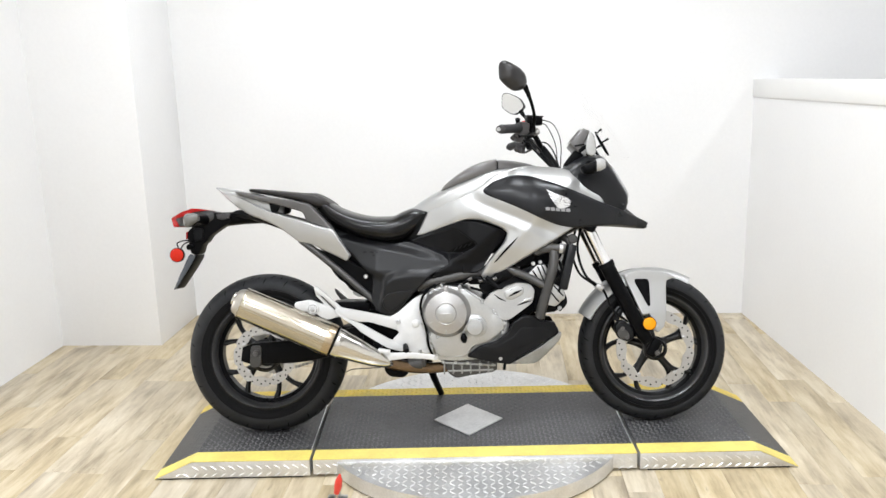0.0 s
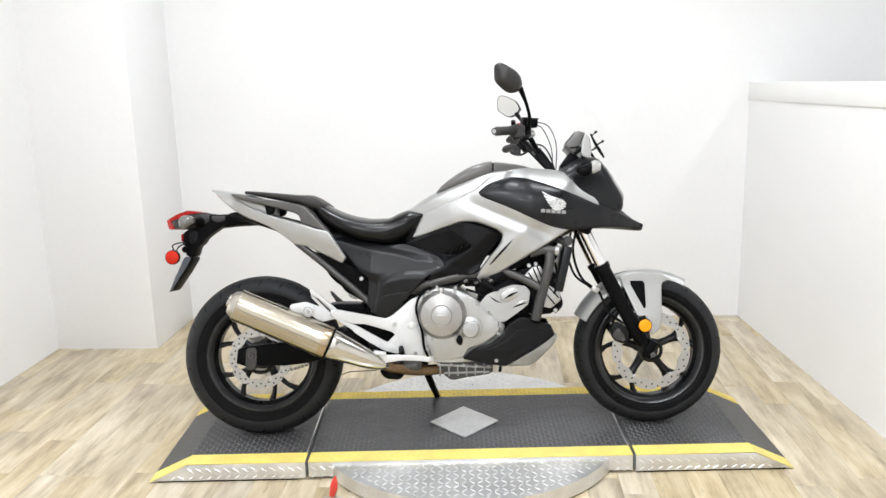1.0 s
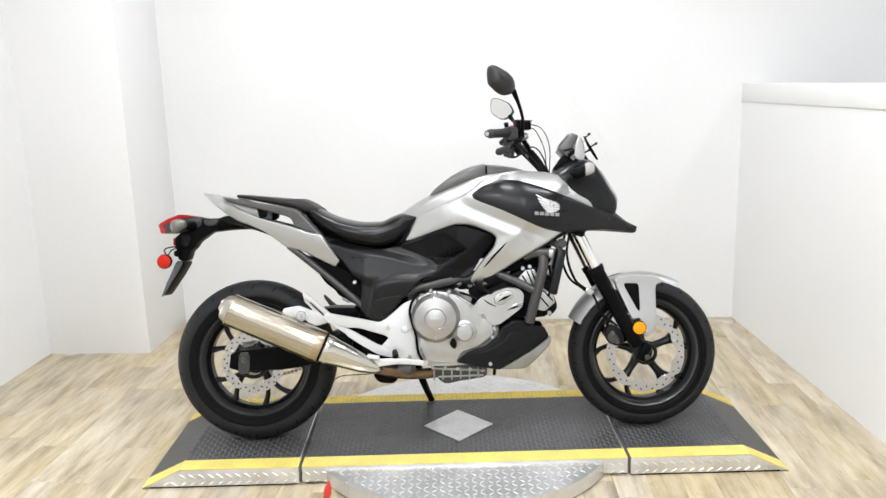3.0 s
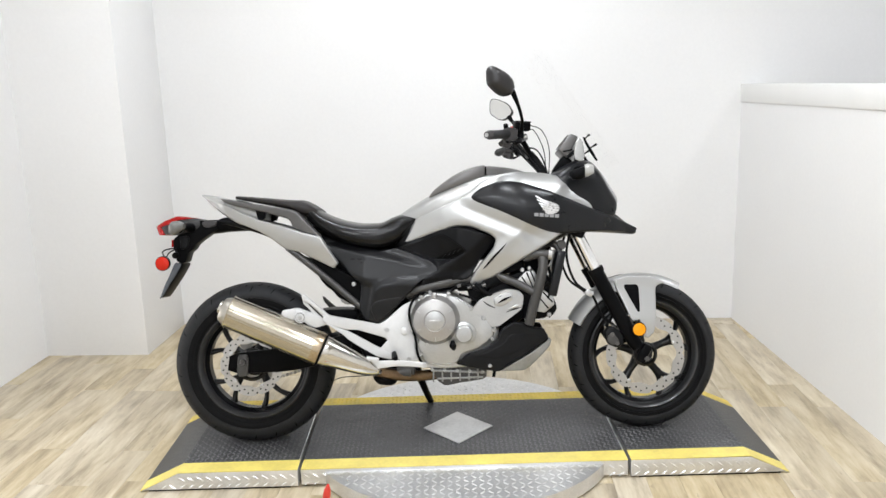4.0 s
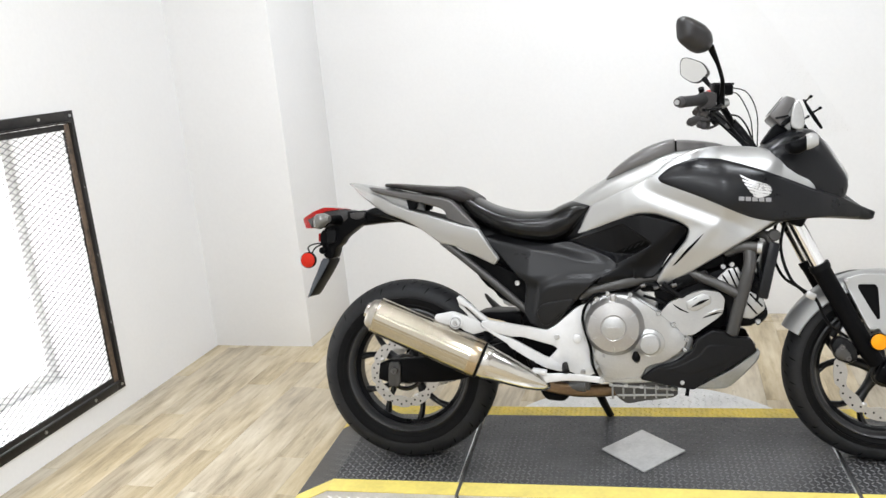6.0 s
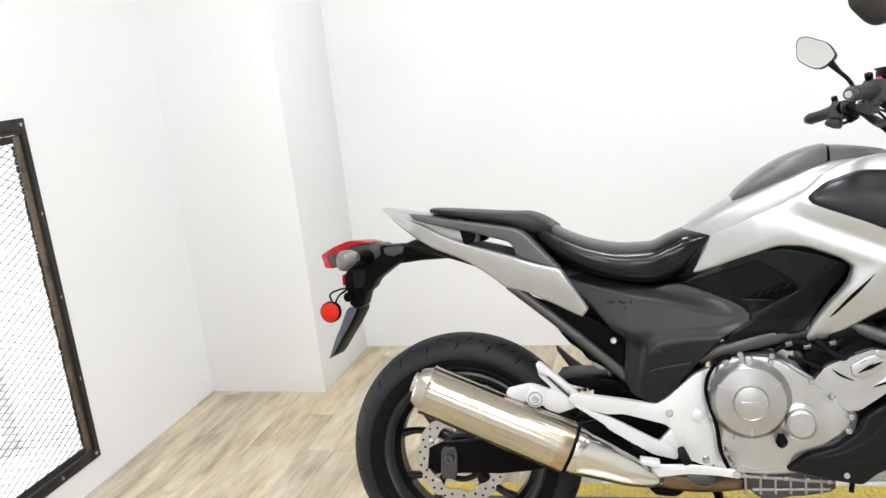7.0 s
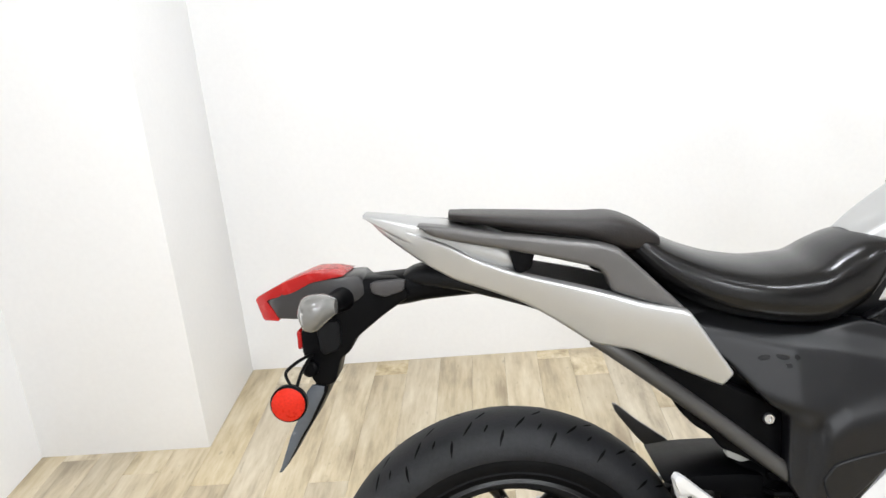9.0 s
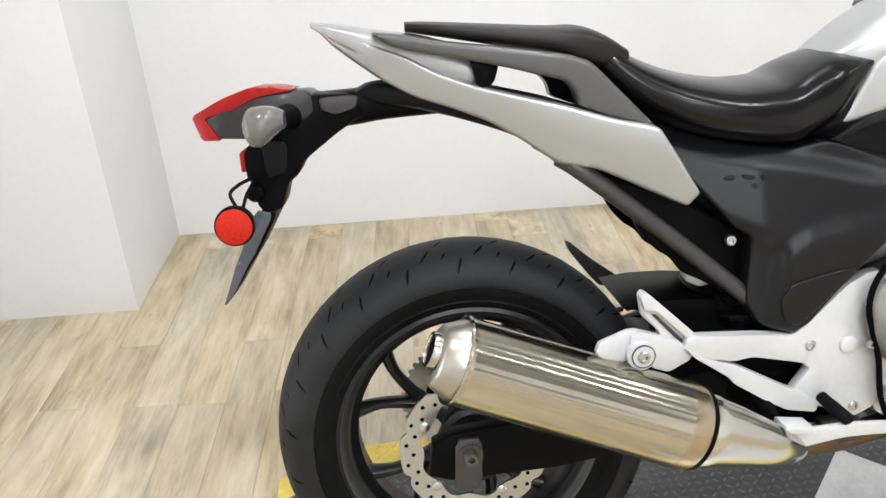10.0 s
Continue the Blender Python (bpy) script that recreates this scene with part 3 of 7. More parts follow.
def lift():
    thing = empty("vehicle_lift", LIFT, "low motorcycle lift deck with yellow edges on a round turntable", "vehicle lift")
    S = 0.076

    def z_end(x, y):
        a = abs(x)
        return TOP if a <= SLOPE else TOP * (END - a) / (END - SLOPE)

    # round turntable underneath
    bm = bmesh.new()
    tmp = bmesh.new()
    bmesh.ops.create_cone(tmp, cap_ends=True, segments=128, radius1=0.597, radius2=0.597, depth=0.053)
    merge(bm, tmp, Matrix.Translation((0.0, 0.016, 0.0335)))
    disc = part("turntable", bm, M["alu"], thing, "bare aluminium tread plate")
    # added black support ring that draws the shaded gap below the turntable
    bm = bmesh.new()
    tmp = bmesh.new()
    bmesh.ops.create_cone(tmp, cap_ends=True, segments=96, radius1=0.590, radius2=0.590, depth=0.008)
    merge(bm, tmp, Matrix.Translation((0.0, 0.016, 0.0040)))
    part("shade_ring", bm, M["gap"], disc, "added black ring, the shade in the gap under the turntable")
    inside = lambda x, y: (x ** 2 + (y - 0.016) ** 2 < 0.583 ** 2) and (y < Y0 - 0.004 or y > Y1 + 0.004)
    studs("turntable_studs", tread(-0.6, 0.6, -0.6, 0.64, inside, 0.028), lambda x, y: 0.06, M["alu_stud"], disc, "raised tread pattern", 0.028, 0.0088, 0.0026)
    # three deck sections with an open joint between
    for x0, x1, nm in ((-END, -SEAM - 0.006, "end_section"), (-SEAM + 0.006, SEAM - 0.006, "middle_section"), (SEAM + 0.006, END, "end_section")):
        bm = bmesh.new()
        if nm == "middle_section":
            prof = [(x0, 0.012), (x1, 0.012), (x1, TOP), (x0, TOP)]
        elif x0 < 0:
            prof = [(x0 + 0.02, 0.007), (x1, 0.007), (x1, TOP), (-SLOPE, TOP), (x0, 0.0030), (x0, 0.0020)]
        else:
            prof = [(x0, 0.007), (x1 - 0.02, 0.007), (x1, 0.0020), (x1, 0.0030), (SLOPE, TOP), (x0, TOP)]
        prism(bm, prof, Y0, Y1, 0.0015, k=0)
        sec = part(nm, bm, M["alu"], thing, "aluminium tread skirt")
        if nm == "end_section":
            # added black support that draws the dark line of shade under the skirt
            bm = bmesh.new()
            box(bm, (x1 - x0 - 0.06, Y1 - Y0 - 0.008, 0.008), Matrix.Translation(((x0 + x1) / 2, (Y0 + Y1) / 2, 0.004)), 0)
            part("foot_pad", bm, M["gap"], sec, "added black pad, the shade in the gap under the skirt")
        if x1 < 0 or nm == "middle_section":
            bm = bmesh.new()
            box(bm, (0.004, Y1 - Y0 - 2 * S, 0.003), Matrix.Translation((x1 - 0.003, (Y0 + Y1) / 2, TOP + 0.0045)), 0.0008)
            part("joint_edge", bm, M["alu_stud"], sec, "bare worn metal edge at the joint")
        # painted top sheet and yellow edge bands
        cuts = [x0] + ([-SLOPE] if x0 < -SLOPE < x1 else []) + ([SLOPE] if x0 < SLOPE < x1 else []) + [x1]
        for ya, yb, mt, name in ((Y0 + S, Y1 - S, M["deck"], "deck_sheet"), (Y0, Y0 + S, M["yellow_front"], "edge_band"), (Y1 - S, Y1, M["yellow"], "edge_band")):
            bm = bmesh.new()
            for a, b in zip(cuts, cuts[1:]):
                za, zb = max(0.003, z_end(a, 0)), max(0.003, z_end(b, 0))
                vs = [bm.verts.new((x, y, z + h)) for x, z in ((a, za), (b, zb)) for y in (ya, yb) for h in (0.0003, 0.003)]
                for q in ((1, 3, 7, 5), (0, 1, 5, 4), (2, 3, 7, 6), (0, 2, 3, 1), (4, 6, 7, 5)):
                    bm.faces.new([vs[k] for k in q])
            sheet = part(name, bm, mt, sec, "worn yellow paint" if name == "edge_band" else "dark painted tread plate", 20)
            if mt is M["yellow_front"]:
                continue
            studs("tread_studs", tread(max(x0, -END + 0.03), min(x1, END - 0.03), ya, yb), lambda x, y: z_end(x, y) + 0.003, M["deck_stud"] if name == "deck_sheet" else mt, sec, "raised tread pattern")
        # pattern on the front skirt
        bm = bmesh.new()
        k = 0
        for x in np.arange(x0 + 0.02, x1 - 0.01, 0.034):
            for z in (0.016, 0.046):
                if z < z_end(x, 0) - 0.014 and (nm != "middle_section" or abs(x) > 0.51):
                    k += 1
                    a = radians(35 if (k % 2) else -35)
                    c, s = math.cos(a), math.sin(a)
                    pts = [(x + p * c - r * s, z + p * s + r * c) for p, r in ((-0.0155, 0), (0, -0.0036), (0.0155, 0), (0, 0.0036))]
                    b = [bm.verts.new((px, Y0 + 0.0001, pz)) for px, pz in pts]
                    t0, t1 = bm.verts.new((x - 0.010 * c, Y0 - 0.0024, z - 0.010 * s)), bm.verts.new((x + 0.010 * c, Y0 - 0.0024, z + 0.010 * s))
                    for f in ((b[0], b[1], t0), (b[1], t1, t0), (b[1], b[2], t1), (b[2], b[3], t1), (b[3], t0, t1), (b[3], b[0], t0)):
                        bm.faces.new(f)
        tagged(part("skirt_studs", bm, M["alu_stud"], sec), "", "", "", "stuff")
    # bright diamond cover plate
    bm = bmesh.new()
    prism(bm, [(-0.139, 0), (0, -0.148), (0.139, 0), (0, 0.148)], 0, 0.005, 0.001, k=0)
    bmesh.ops.transform(bm, matrix=pose(-0.015, 0.02, TOP + 0.0045, 90, 0, 0), verts=bm.verts)
    cover = part("cover_plate", bm, M["alu_dull"], thing, "bare diamond-shaped tread plate")
    ins = lambda x, y: abs(x + 0.015) / 0.128 + abs(y - 0.02) / 0.136 < 1
    bm = bmesh.new()
    lozenges(bm, [(x, y, 0.0) for i, y in enumerate(np.arange(-0.12, 0.16, 0.017)) for x in np.arange(-0.15 + (i % 2) * 0.015, 0.13, 0.03) if ins(x, y)],
             lambda x, y: TOP + 0.0045, 0.026, 0.0105, 0.0045)
    tagged(part("cover_studs", bm, M["alu_stud"], cover), "", "", "", "stuff")
    for sx in (-0.139 + 0.018, 0.139 - 0.018):
        bm = bmesh.new()
        lathe(bm, [(0.0001, 0), (0.005, 0), (0.004, 0.002), (0.0001, 0.0025)], 0, 0, 10)
        bmesh.ops.transform(bm, matrix=pose(sx - 0.015, 0.02, TOP + 0.0047, 90, 0, 0), verts=bm.verts)
        part("bolt", bm, M["bolt"], cover)
    return thing


lift()


def turntable_lever():
    thing = empty("lock_lever", pose(-0.395, -0.545, 0, 0, 0, 0), "steel foot lever with a red plastic grip", "lever")
    bm = bmesh.new()
    tube(bm, [(0.0, 0.06, 0.006), (0.0, 0.0, 0.008), (0.004, -0.01, 0.02), (0.008, -0.012, 0.055)], 0.006, 10)
    box(bm, (0.07, 0.03, 0.008), pose(0.0, 0.03, 0.004), 0.001)
    part("lever_arm", bm, M["bolt"], thing)
    bm = bmesh.new()
    tube(bm, [(0.006, -0.012, 0.045), (0.014, -0.014, 0.075), (0.022, -0.016, 0.118)], [0.010, 0.012, 0.0135, 0.012, 0.004], 14)
    part("grip", bm, M["red_grip"], thing, "red plastic grip")


turntable_lever()


def floor_wire():
    """A thin stray wire lying on the boards behind the turntable."""
    bm = bmesh.new()
    tube(bm, [(-0.72, 0.70, 0.0026), (-0.66, 0.655, 0.0026), (-0.60, 0.668, 0.0026), (-0.56, 0.72, 0.0026), (-0.49, 0.735, 0.0026), (-0.42, 0.745, 0.0026)], 0.0022, 6)
    tagged(new("wire", finish("wire", bm, M["tube"])), "thin dark wire lying loose on the floor boards", "wire")


floor_wire()

# ---- motorcycle ----
# Its own axes: x forward, y to its left, z up from the line on which the tyres stand; it leans on its side stand.
LEAN = 11.7
BIKE = empty("motorcycle", pose(0.0284, -0.0613, TOP + 0.004, 0, 0, 4.53) @ pose(0, 0, 0, -LEAN, 0, 0), "silver and black adventure motorcycle leaning on its side stand", "motorcycle")
RAX, FAX, RR, FR = -0.7630, 0.7655, 0.3132, 0.2933


def settle(x, y, z):
    """Flanks hang a little lower than the centre line; tail and nose reach slightly further out."""
    z -= 0.05 * abs(y)
    if x < -0.4 and z > 0.6:
        x += 0.015 * (x + 0.4)
    if x > 0.45 and z > 0.74:
        x += 0.02 * (x - 0.45)
    return x, y, z


def refine(x, y, z):
    """Final proportions of the body and chassis along and across the machine."""
    return (x - 0.0172 + 0.001 * x + 0.0718 * y + 0.0147 * z + 0.022 * x * x - 0.002 * x * z, y, z + 0.0045 - 0.0314 * x - 0.0091 * y + 0.0222 * x * z)


plain_part = part


def part(name, bm, material, parent, label="", sharp=38):
    for v in bm.verts:
        v.co = refine(*v.co)
    return plain_part(name, bm, material, parent, label, sharp)



def bpart(name, bm, material, parent, label="", sharp=38):
    for v in bm.verts:
        v.co = settle(*v.co)
    return part(name, bm, material, parent, label, sharp)


BOLT_MESH = {}


def bolt(parent, u, v, w, r=0.008, high=0.006, material="bolt", side=-1):
    key = (round(r, 4), round(high, 4), material, side)
    if key not in BOLT_MESH:
        bm = bmesh.new()
        lathe(bm, [(0.0001, 0), (r, 0), (r, side * high * 0.6), (r * 0.8, side * high), (r * 0.45, side * high), (r * 0.42, side * high * 0.4), (0.0001, side * high * 0.4)], 0, 0, 14)
        BOLT_MESH[key] = finish("bolt", bm, M[material])
    ob = new("bolt", BOLT_MESH[key])
    ob.parent = parent
    ob.location = refine(*settle(u, v, w))
    return ob


def tread_radius(y, rad, hw, edge):
    return edge + (rad - edge) * math.sqrt(max(0.0, 1 - (y / hw) ** 2)) ** 0.9


def tyre_meshes(rad, width, rim_r, cu):
    """Round tread band, and the side walls that stand a little inside its edges."""
    hw, edge = width / 2, rim_r + 0.42 * (rad - rim_r)
    tread, walls = bmesh.new(), bmesh.new()
    ys = [-hw * math.cos(math.pi * i / 26) for i in range(27)]
    prof = [(tread_radius(y, rad, hw, edge), y) for y in ys]
    prof += [(edge - 0.003, hw - 0.001), (edge - 0.004, hw - 0.006), (edge - 0.004, -hw + 0.006), (edge - 0.003, -hw + 0.001)]
    lathe(tread, prof, cu, rad, 120, loop=True)
    side = [(edge - 0.001, 0.955), (edge - 0.006, 0.975), (edge - 0.016, 0.955), (rim_r + 0.016, 0.91), (rim_r + 0.013, 0.925), (rim_r + 0.010, 0.905), (rim_r + 0.004, 0.84), (rim_r - 0.012, 0.76)]
    prof = [(r, -hw * y) for r, y in side] + [(r, hw * y) for r, y in reversed(side)]
    lathe(walls, prof, cu, rad, 120, loop=True)
    return tread, walls


def tread_grooves(parent, rad, width, rim_r, cu, count):
    """Slanting sipes, narrow dark slots laid into the tread."""
    bm = bmesh.new()
    hw, edge = width / 2, rim_r + 0.42 * (rad - rim_r)

    def surf(a, y, lift):
        r = tread_radius(y, rad, hw, edge) + lift
        return (cu + r * math.cos(a), y * (1 + lift), rad + r * math.sin(a))

    rnd = random.Random(8)
    for i in range(count):
        a0 = 2 * math.pi * i / count
        for s in (-1, 1):
            for y0, y1, da, sh, wd0 in ((0.38, 0.70, 0.060, 0.0, 0.0027), (0.72, 0.95, 0.030, 0.42, 0.0026), (0.08, 0.32, 0.055, 0.7, 0.0028), (0.56, 0.72, 0.025, 0.72, 0.0022)):
                b = a0 + sh * 2 * math.pi / count + (0 if s < 0 else math.pi / count) + rnd.uniform(-0.006, 0.006)
                steps = 6
                line = [(b + da * (t / steps) ** 1.3, s * hw * (y0 + (y1 - y0) * t / steps)) for t in range(steps + 1)]
                prev = None
                for t, (a, y) in enumerate(line):
                    wd = wd0 * math.sin(math.pi * (t + 0.35) / (steps + 0.7)) / rad
                    q = [bm.verts.new(surf(a + k * wd, y, 0.0008)) for k in (-1, 1)]
                    if prev:
                        bm.faces.new((prev[0], prev[1], q[1], q[0]))
                    prev = q
    tagged(plain_part("tread_pattern", bm, M["gap"], parent), "", "", "", "stuff")


def wheel(name, cu, rad, width, rim_w, start, disc_r, disc_v, hub_r, split, ring_w):
    rim_r = 0.2165
    cw = rad
    bm = bmesh.new()
    h = rim_w / 2
    lathe(bm, [(rim_r + 0.006, -h), (rim_r - 0.004, -h - 0.004), (rim_r - 0.013, -h + 0.003), (rim_r - 0.02, -h * 0.55), (rim_r - 0.034, -h * 0.3),
               (rim_r - 0.036, h * 0.3), (rim_r - 0.02, h * 0.55), (rim_r - 0.013, h - 0.003), (rim_r - 0.004, h + 0.004), (rim_r + 0.006, h),
               (rim_r - 0.006, h - 0.006), (rim_r - 0.022, 0), (rim_r - 0.006, -h + 0.006)], cu, cw, 96, loop=True)
    lathe(bm, [(0.012, -0.06), (hub_r - 0.004, -0.06), (hub_r, -0.05), (hub_r * 0.8, 0), (hub_r, 0.05), (hub_r - 0.004, 0.06), (0.012, 0.06)], cu, cw, 40, loop=True)
    body = plain_part(name, bm, M["rim"], BIKE, "black cast wheel with five forked spokes", 30)
    # lip rings in the paler sheen colour
    for s in (-1, 1):
        bm = bmesh.new()
        lathe(bm, [(rim_r - 0.004, s * (h + 0.0046)), (rim_r - 0.0135, s * (h - 0.0020)), (rim_r - 0.0208, s * h * 0.56), (rim_r - 0.0202, s * h * 0.54), (rim_r - 0.0128, s * (h - 0.0040)), (rim_r - 0.003, s * (h + 0.0030))], cu, cw, 96, loop=True)
        plain_part("rim_lip", bm, M["rim_edge"], body, "rim lip in a paler grey that stands for its sheen", 50)
    for i in range(5):
        a = radians(start + 72 * i)
        sp = bmesh.new()
        tube(sp, [(cu + r * math.cos(a), 0.0, cw + r * math.sin(a)) for r in (hub_r * 0.7, (hub_r + split) / 2, split + 0.012)], [0.024, 0.0165, 0.0145, 0.018], 12, 4, flat=1.2)
        for d in (-1, 1):
            line = [(cu + r * math.cos(t), 0.0, cw + r * math.sin(t)) for r, t in
                    ((split - 0.004, a + d * 0.03), (split + 0.02, a + d * 0.09), ((split + rim_r) / 2, a + d * 0.2), (rim_r - 0.028, a + d * radians(18)))]
            tube(sp, line, [0.012, 0.0105, 0.0095, 0.0125], 10, 4, flat=1.4)
        plain_part("spoke", sp, M["rim"], body)
    tread, walls = tyre_meshes(rad, width, rim_r, cu)
    plain_part("tyre", walls, M["rubber"], body, "black road tyre")
    plain_part("tyre_tread", tread, M["tread"], body, "greyish worn tread band", 50)
    tread_grooves(body, rad, width, rim_r, cu, 22)
    # petal brake disc with drilled holes
    for v in ([disc_v] if disc_v else []):
        bm = bmesh.new()
        inner = disc_r - ring_w
        wave = lambda a: 1.0 - 0.062 * max(0.0, math.cos(9 * a)) ** 5
        rings_o, n = [], 160
        for rr_, yy in ((disc_r, v - 0.0025), (disc_r, v + 0.0025), (inner, v + 0.0025), (inner, v - 0.0025)):
            rings_o.append([(cu + rr_ * (wave(a) if rr_ > inner else 1 + 0.045 * math.cos(9 * a)) * math.cos(a), yy,
                             cw + rr_ * (wave(a) if rr_ > inner else 1 + 0.045 * math.cos(9 * a)) * math.sin(a)) for a in np.linspace(0, 2 * math.pi, n, endpoint=False)])
        skin(bm, rings_o, loop=True)
        dd = plain_part("brake_disc", bm, M["disc"], body, "drilled petal brake disc", 30)
        bm = bmesh.new()
        for i in range(40):
            a = 2 * math.pi * i / 40
            r_ = disc_r - (0.010 if i % 2 else 0.021)
            lathe(bm, [(0.0001, v - 0.0029), (0.0034, v - 0.0029), (0.0034, v - 0.002)], cu + r_ * math.cos(a), cw + r_ * math.sin(a), 8)
        tagged(plain_part("hole_pattern", bm, M["gap"], body), "", "", "", "stuff")
        bm = bmesh.new()
        lathe(bm, [(hub_r, v + 0.006), (hub_r + 0.006, v - 0.002), (hub_r + 0.014, v + 0.002), (hub_r + 0.014, v + 0.006)], cu, cw, 32, loop=True)
        plain_part("disc_carrier", bm, M["rim"], body)
        for i in range(5):
            a = radians(start + 72 * i)
            rv = bmesh.new()
            lathe(rv, [(0.0001, v - 0.002), (0.008, v - 0.002), (0.008, v - 0.0045), (0.006, v - 0.006), (0.0001, v - 0.006)], cu + (inner + 0.003) * math.cos(a), cw + (inner + 0.003) * math.sin(a), 14)
            plain_part("disc_bolt", rv, M["bolt"], body)
    return body


front_wheel = wheel("front_wheel", FAX, FR, 0.122, 0.098, 20, 0.154, -0.068, 0.034, 0.108, 0.036)
rear_wheel = wheel("rear_wheel", RAX, RR, 0.158, 0.128, 78, 0.120, -0.100, 0.05, 0.082, 0.034)
# sprocket and chain run on the far side
bm = bmesh.new()
lathe(bm, [(0.06, 0.092), (0.098, 0.092), (0.098, 0.098), (0.06, 0.098)], RAX, RR, 84, loop=True, wave=None)
for i in range(42):
    a = 2 * math.pi * i / 42
    lathe(bm, [(0.0001, 0.092), (0.005, 0.092), (0.005, 0.098), (0.0001, 0.098)], RAX + 0.1 * math.cos(a), RR + 0.1 * math.sin(a), 6)
plain_part("sprocket", bm, M["disc"], rear_wheel, "toothed steel sprocket")
for z0, z1 in ((RR + 0.1, 0.47), (RR - 0.1, 0.375)):
    bm = bmesh.new()
    p0, p1 = Vector((RAX, 0.095, z0)), Vector((-0.14, 0.095, z1))
    n = 40
    for i in range(n):
        c = p0.lerp(p1, (i + 0.5) / n)
        box(bm, (0.013, 0.012 if i % 2 else 0.017, 0.012), pose(c.x, c.y, c.z, 0, -math.degrees(math.atan2(z1 - z0, 0.63)), 0), 0.003)
    plain_part("chain", bm, M["disc"], BIKE, "steel drive chain")

# swing arm
bm = bmesh.new()
for s in (-1, 1):
    v = s * 0.142
    prism(bm, [(-0.835, 0.272), (-0.60, 0.275), (-0.36, 0.326), (-0.35, 0.42), (-0.60, 0.365), (-0.825, 0.348)], v - 0.016, v + 0.016, 0.006)
box(bm, (0.07, 0.24, 0.07), pose(-0.42, 0, 0.37, 0, 10, 0), 0.01)
arm = bpart("swing_arm", bm, M["fork"], BIKE, "black box-section swing arm")
bm = bmesh.new()
prism(bm, [(-0.795, 0.262), (-0.752, 0.262), (-0.748, 0.345), (-0.79, 0.345)], -0.166, -0.158, 0.0015)
bpart("adjuster_plate", bm, M["tube"], arm)
bolt(arm, -0.768, -0.166, 0.317, 0.012, 0.014, "rail")
bm = bmesh.new()
lathe(bm, [(0.0001, -0.168), (0.02, -0.168), (0.02, -0.164), (0.0001, -0.164)], -0.768, 0.317, 24)
bpart("washer", bm, M["tube"], arm)
# rear caliper carrier
bm = bmesh.new()
box(bm, (0.08, 0.05, 0.05), pose(-0.66, -0.09, 0.39, 0, 35, 0), 0.01)
bpart("rear_caliper", bm, M["fork"], BIKE, "black brake caliper")


# ---- front end ----
def fork_leg(s):
    v = s * 0.105
    bm = bmesh.new()
    tube(bm, [(0.475, v, 0.86), (0.600, v, 0.60)], 0.0215, 20)
    leg = bpart("fork_leg", bm, M["chrome"], BIKE, "telescopic fork leg with a bright upper tube")
    bm = bmesh.new()
    tube(bm, [(0.582, v, 0.637), (0.59, v, 0.62), (0.70, v, 0.405), (0.735, v, 0.345)], [0.027, 0.0285, 0.027, 0.027, 0.023], 20)
    box(bm, (0.036, 0.04, 0.075), pose(0.757, v, 0.322, 0, 28, 0), 0.010)
    bpart("slider", bm, M["fork"], leg, "black fork slider")
    bm = bmesh.new()
    tube(bm, [(0.577, v, 0.648), (0.585, v, 0.631)], 0.031, 20)
    bpart("dust_seal", bm, M["rubber"], leg)
    bolt(leg, 0.765, v - 0.024 if s < 0 else v + 0.024, 0.304, 0.010, 0.006, "rail", side=s)
    bm = bmesh.new()
    rounded_disc(bm, 0.735, v + s * 0.026, v + s * 0.040, 0.418, 0.0265, 0.004, 32)
    r = bpart("reflector_cup", bm, M["fork"], leg)
    bm = bmesh.new()
    lathe(bm, [(0.0001, v + s * 0.0445), (0.012, v + s * 0.044), (0.0235, v + s * 0.0405), (0.0235, v + s * 0.036)], 0.735, 0.418, 32)
    bpart("reflector", bm, M["amber"], leg, "round amber reflector")
    return leg


for s in (-1, 1):
    fork_leg(s)
bm = bmesh.new()
box(bm, (0.075, 0.27, 0.045), pose(0.505, 0, 0.795, 0, 26, 0), 0.012)
box(bm, (0.07, 0.27, 0.035), pose(0.425, 0, 0.965, 0, 26, 0), 0.012)
tube(bm, [(0.425, 0, 0.98), (0.46, 0, 0.78)], 0.03, 16)
bpart("triple_clamp", bm, M["fork"], BIKE, "black fork yoke")


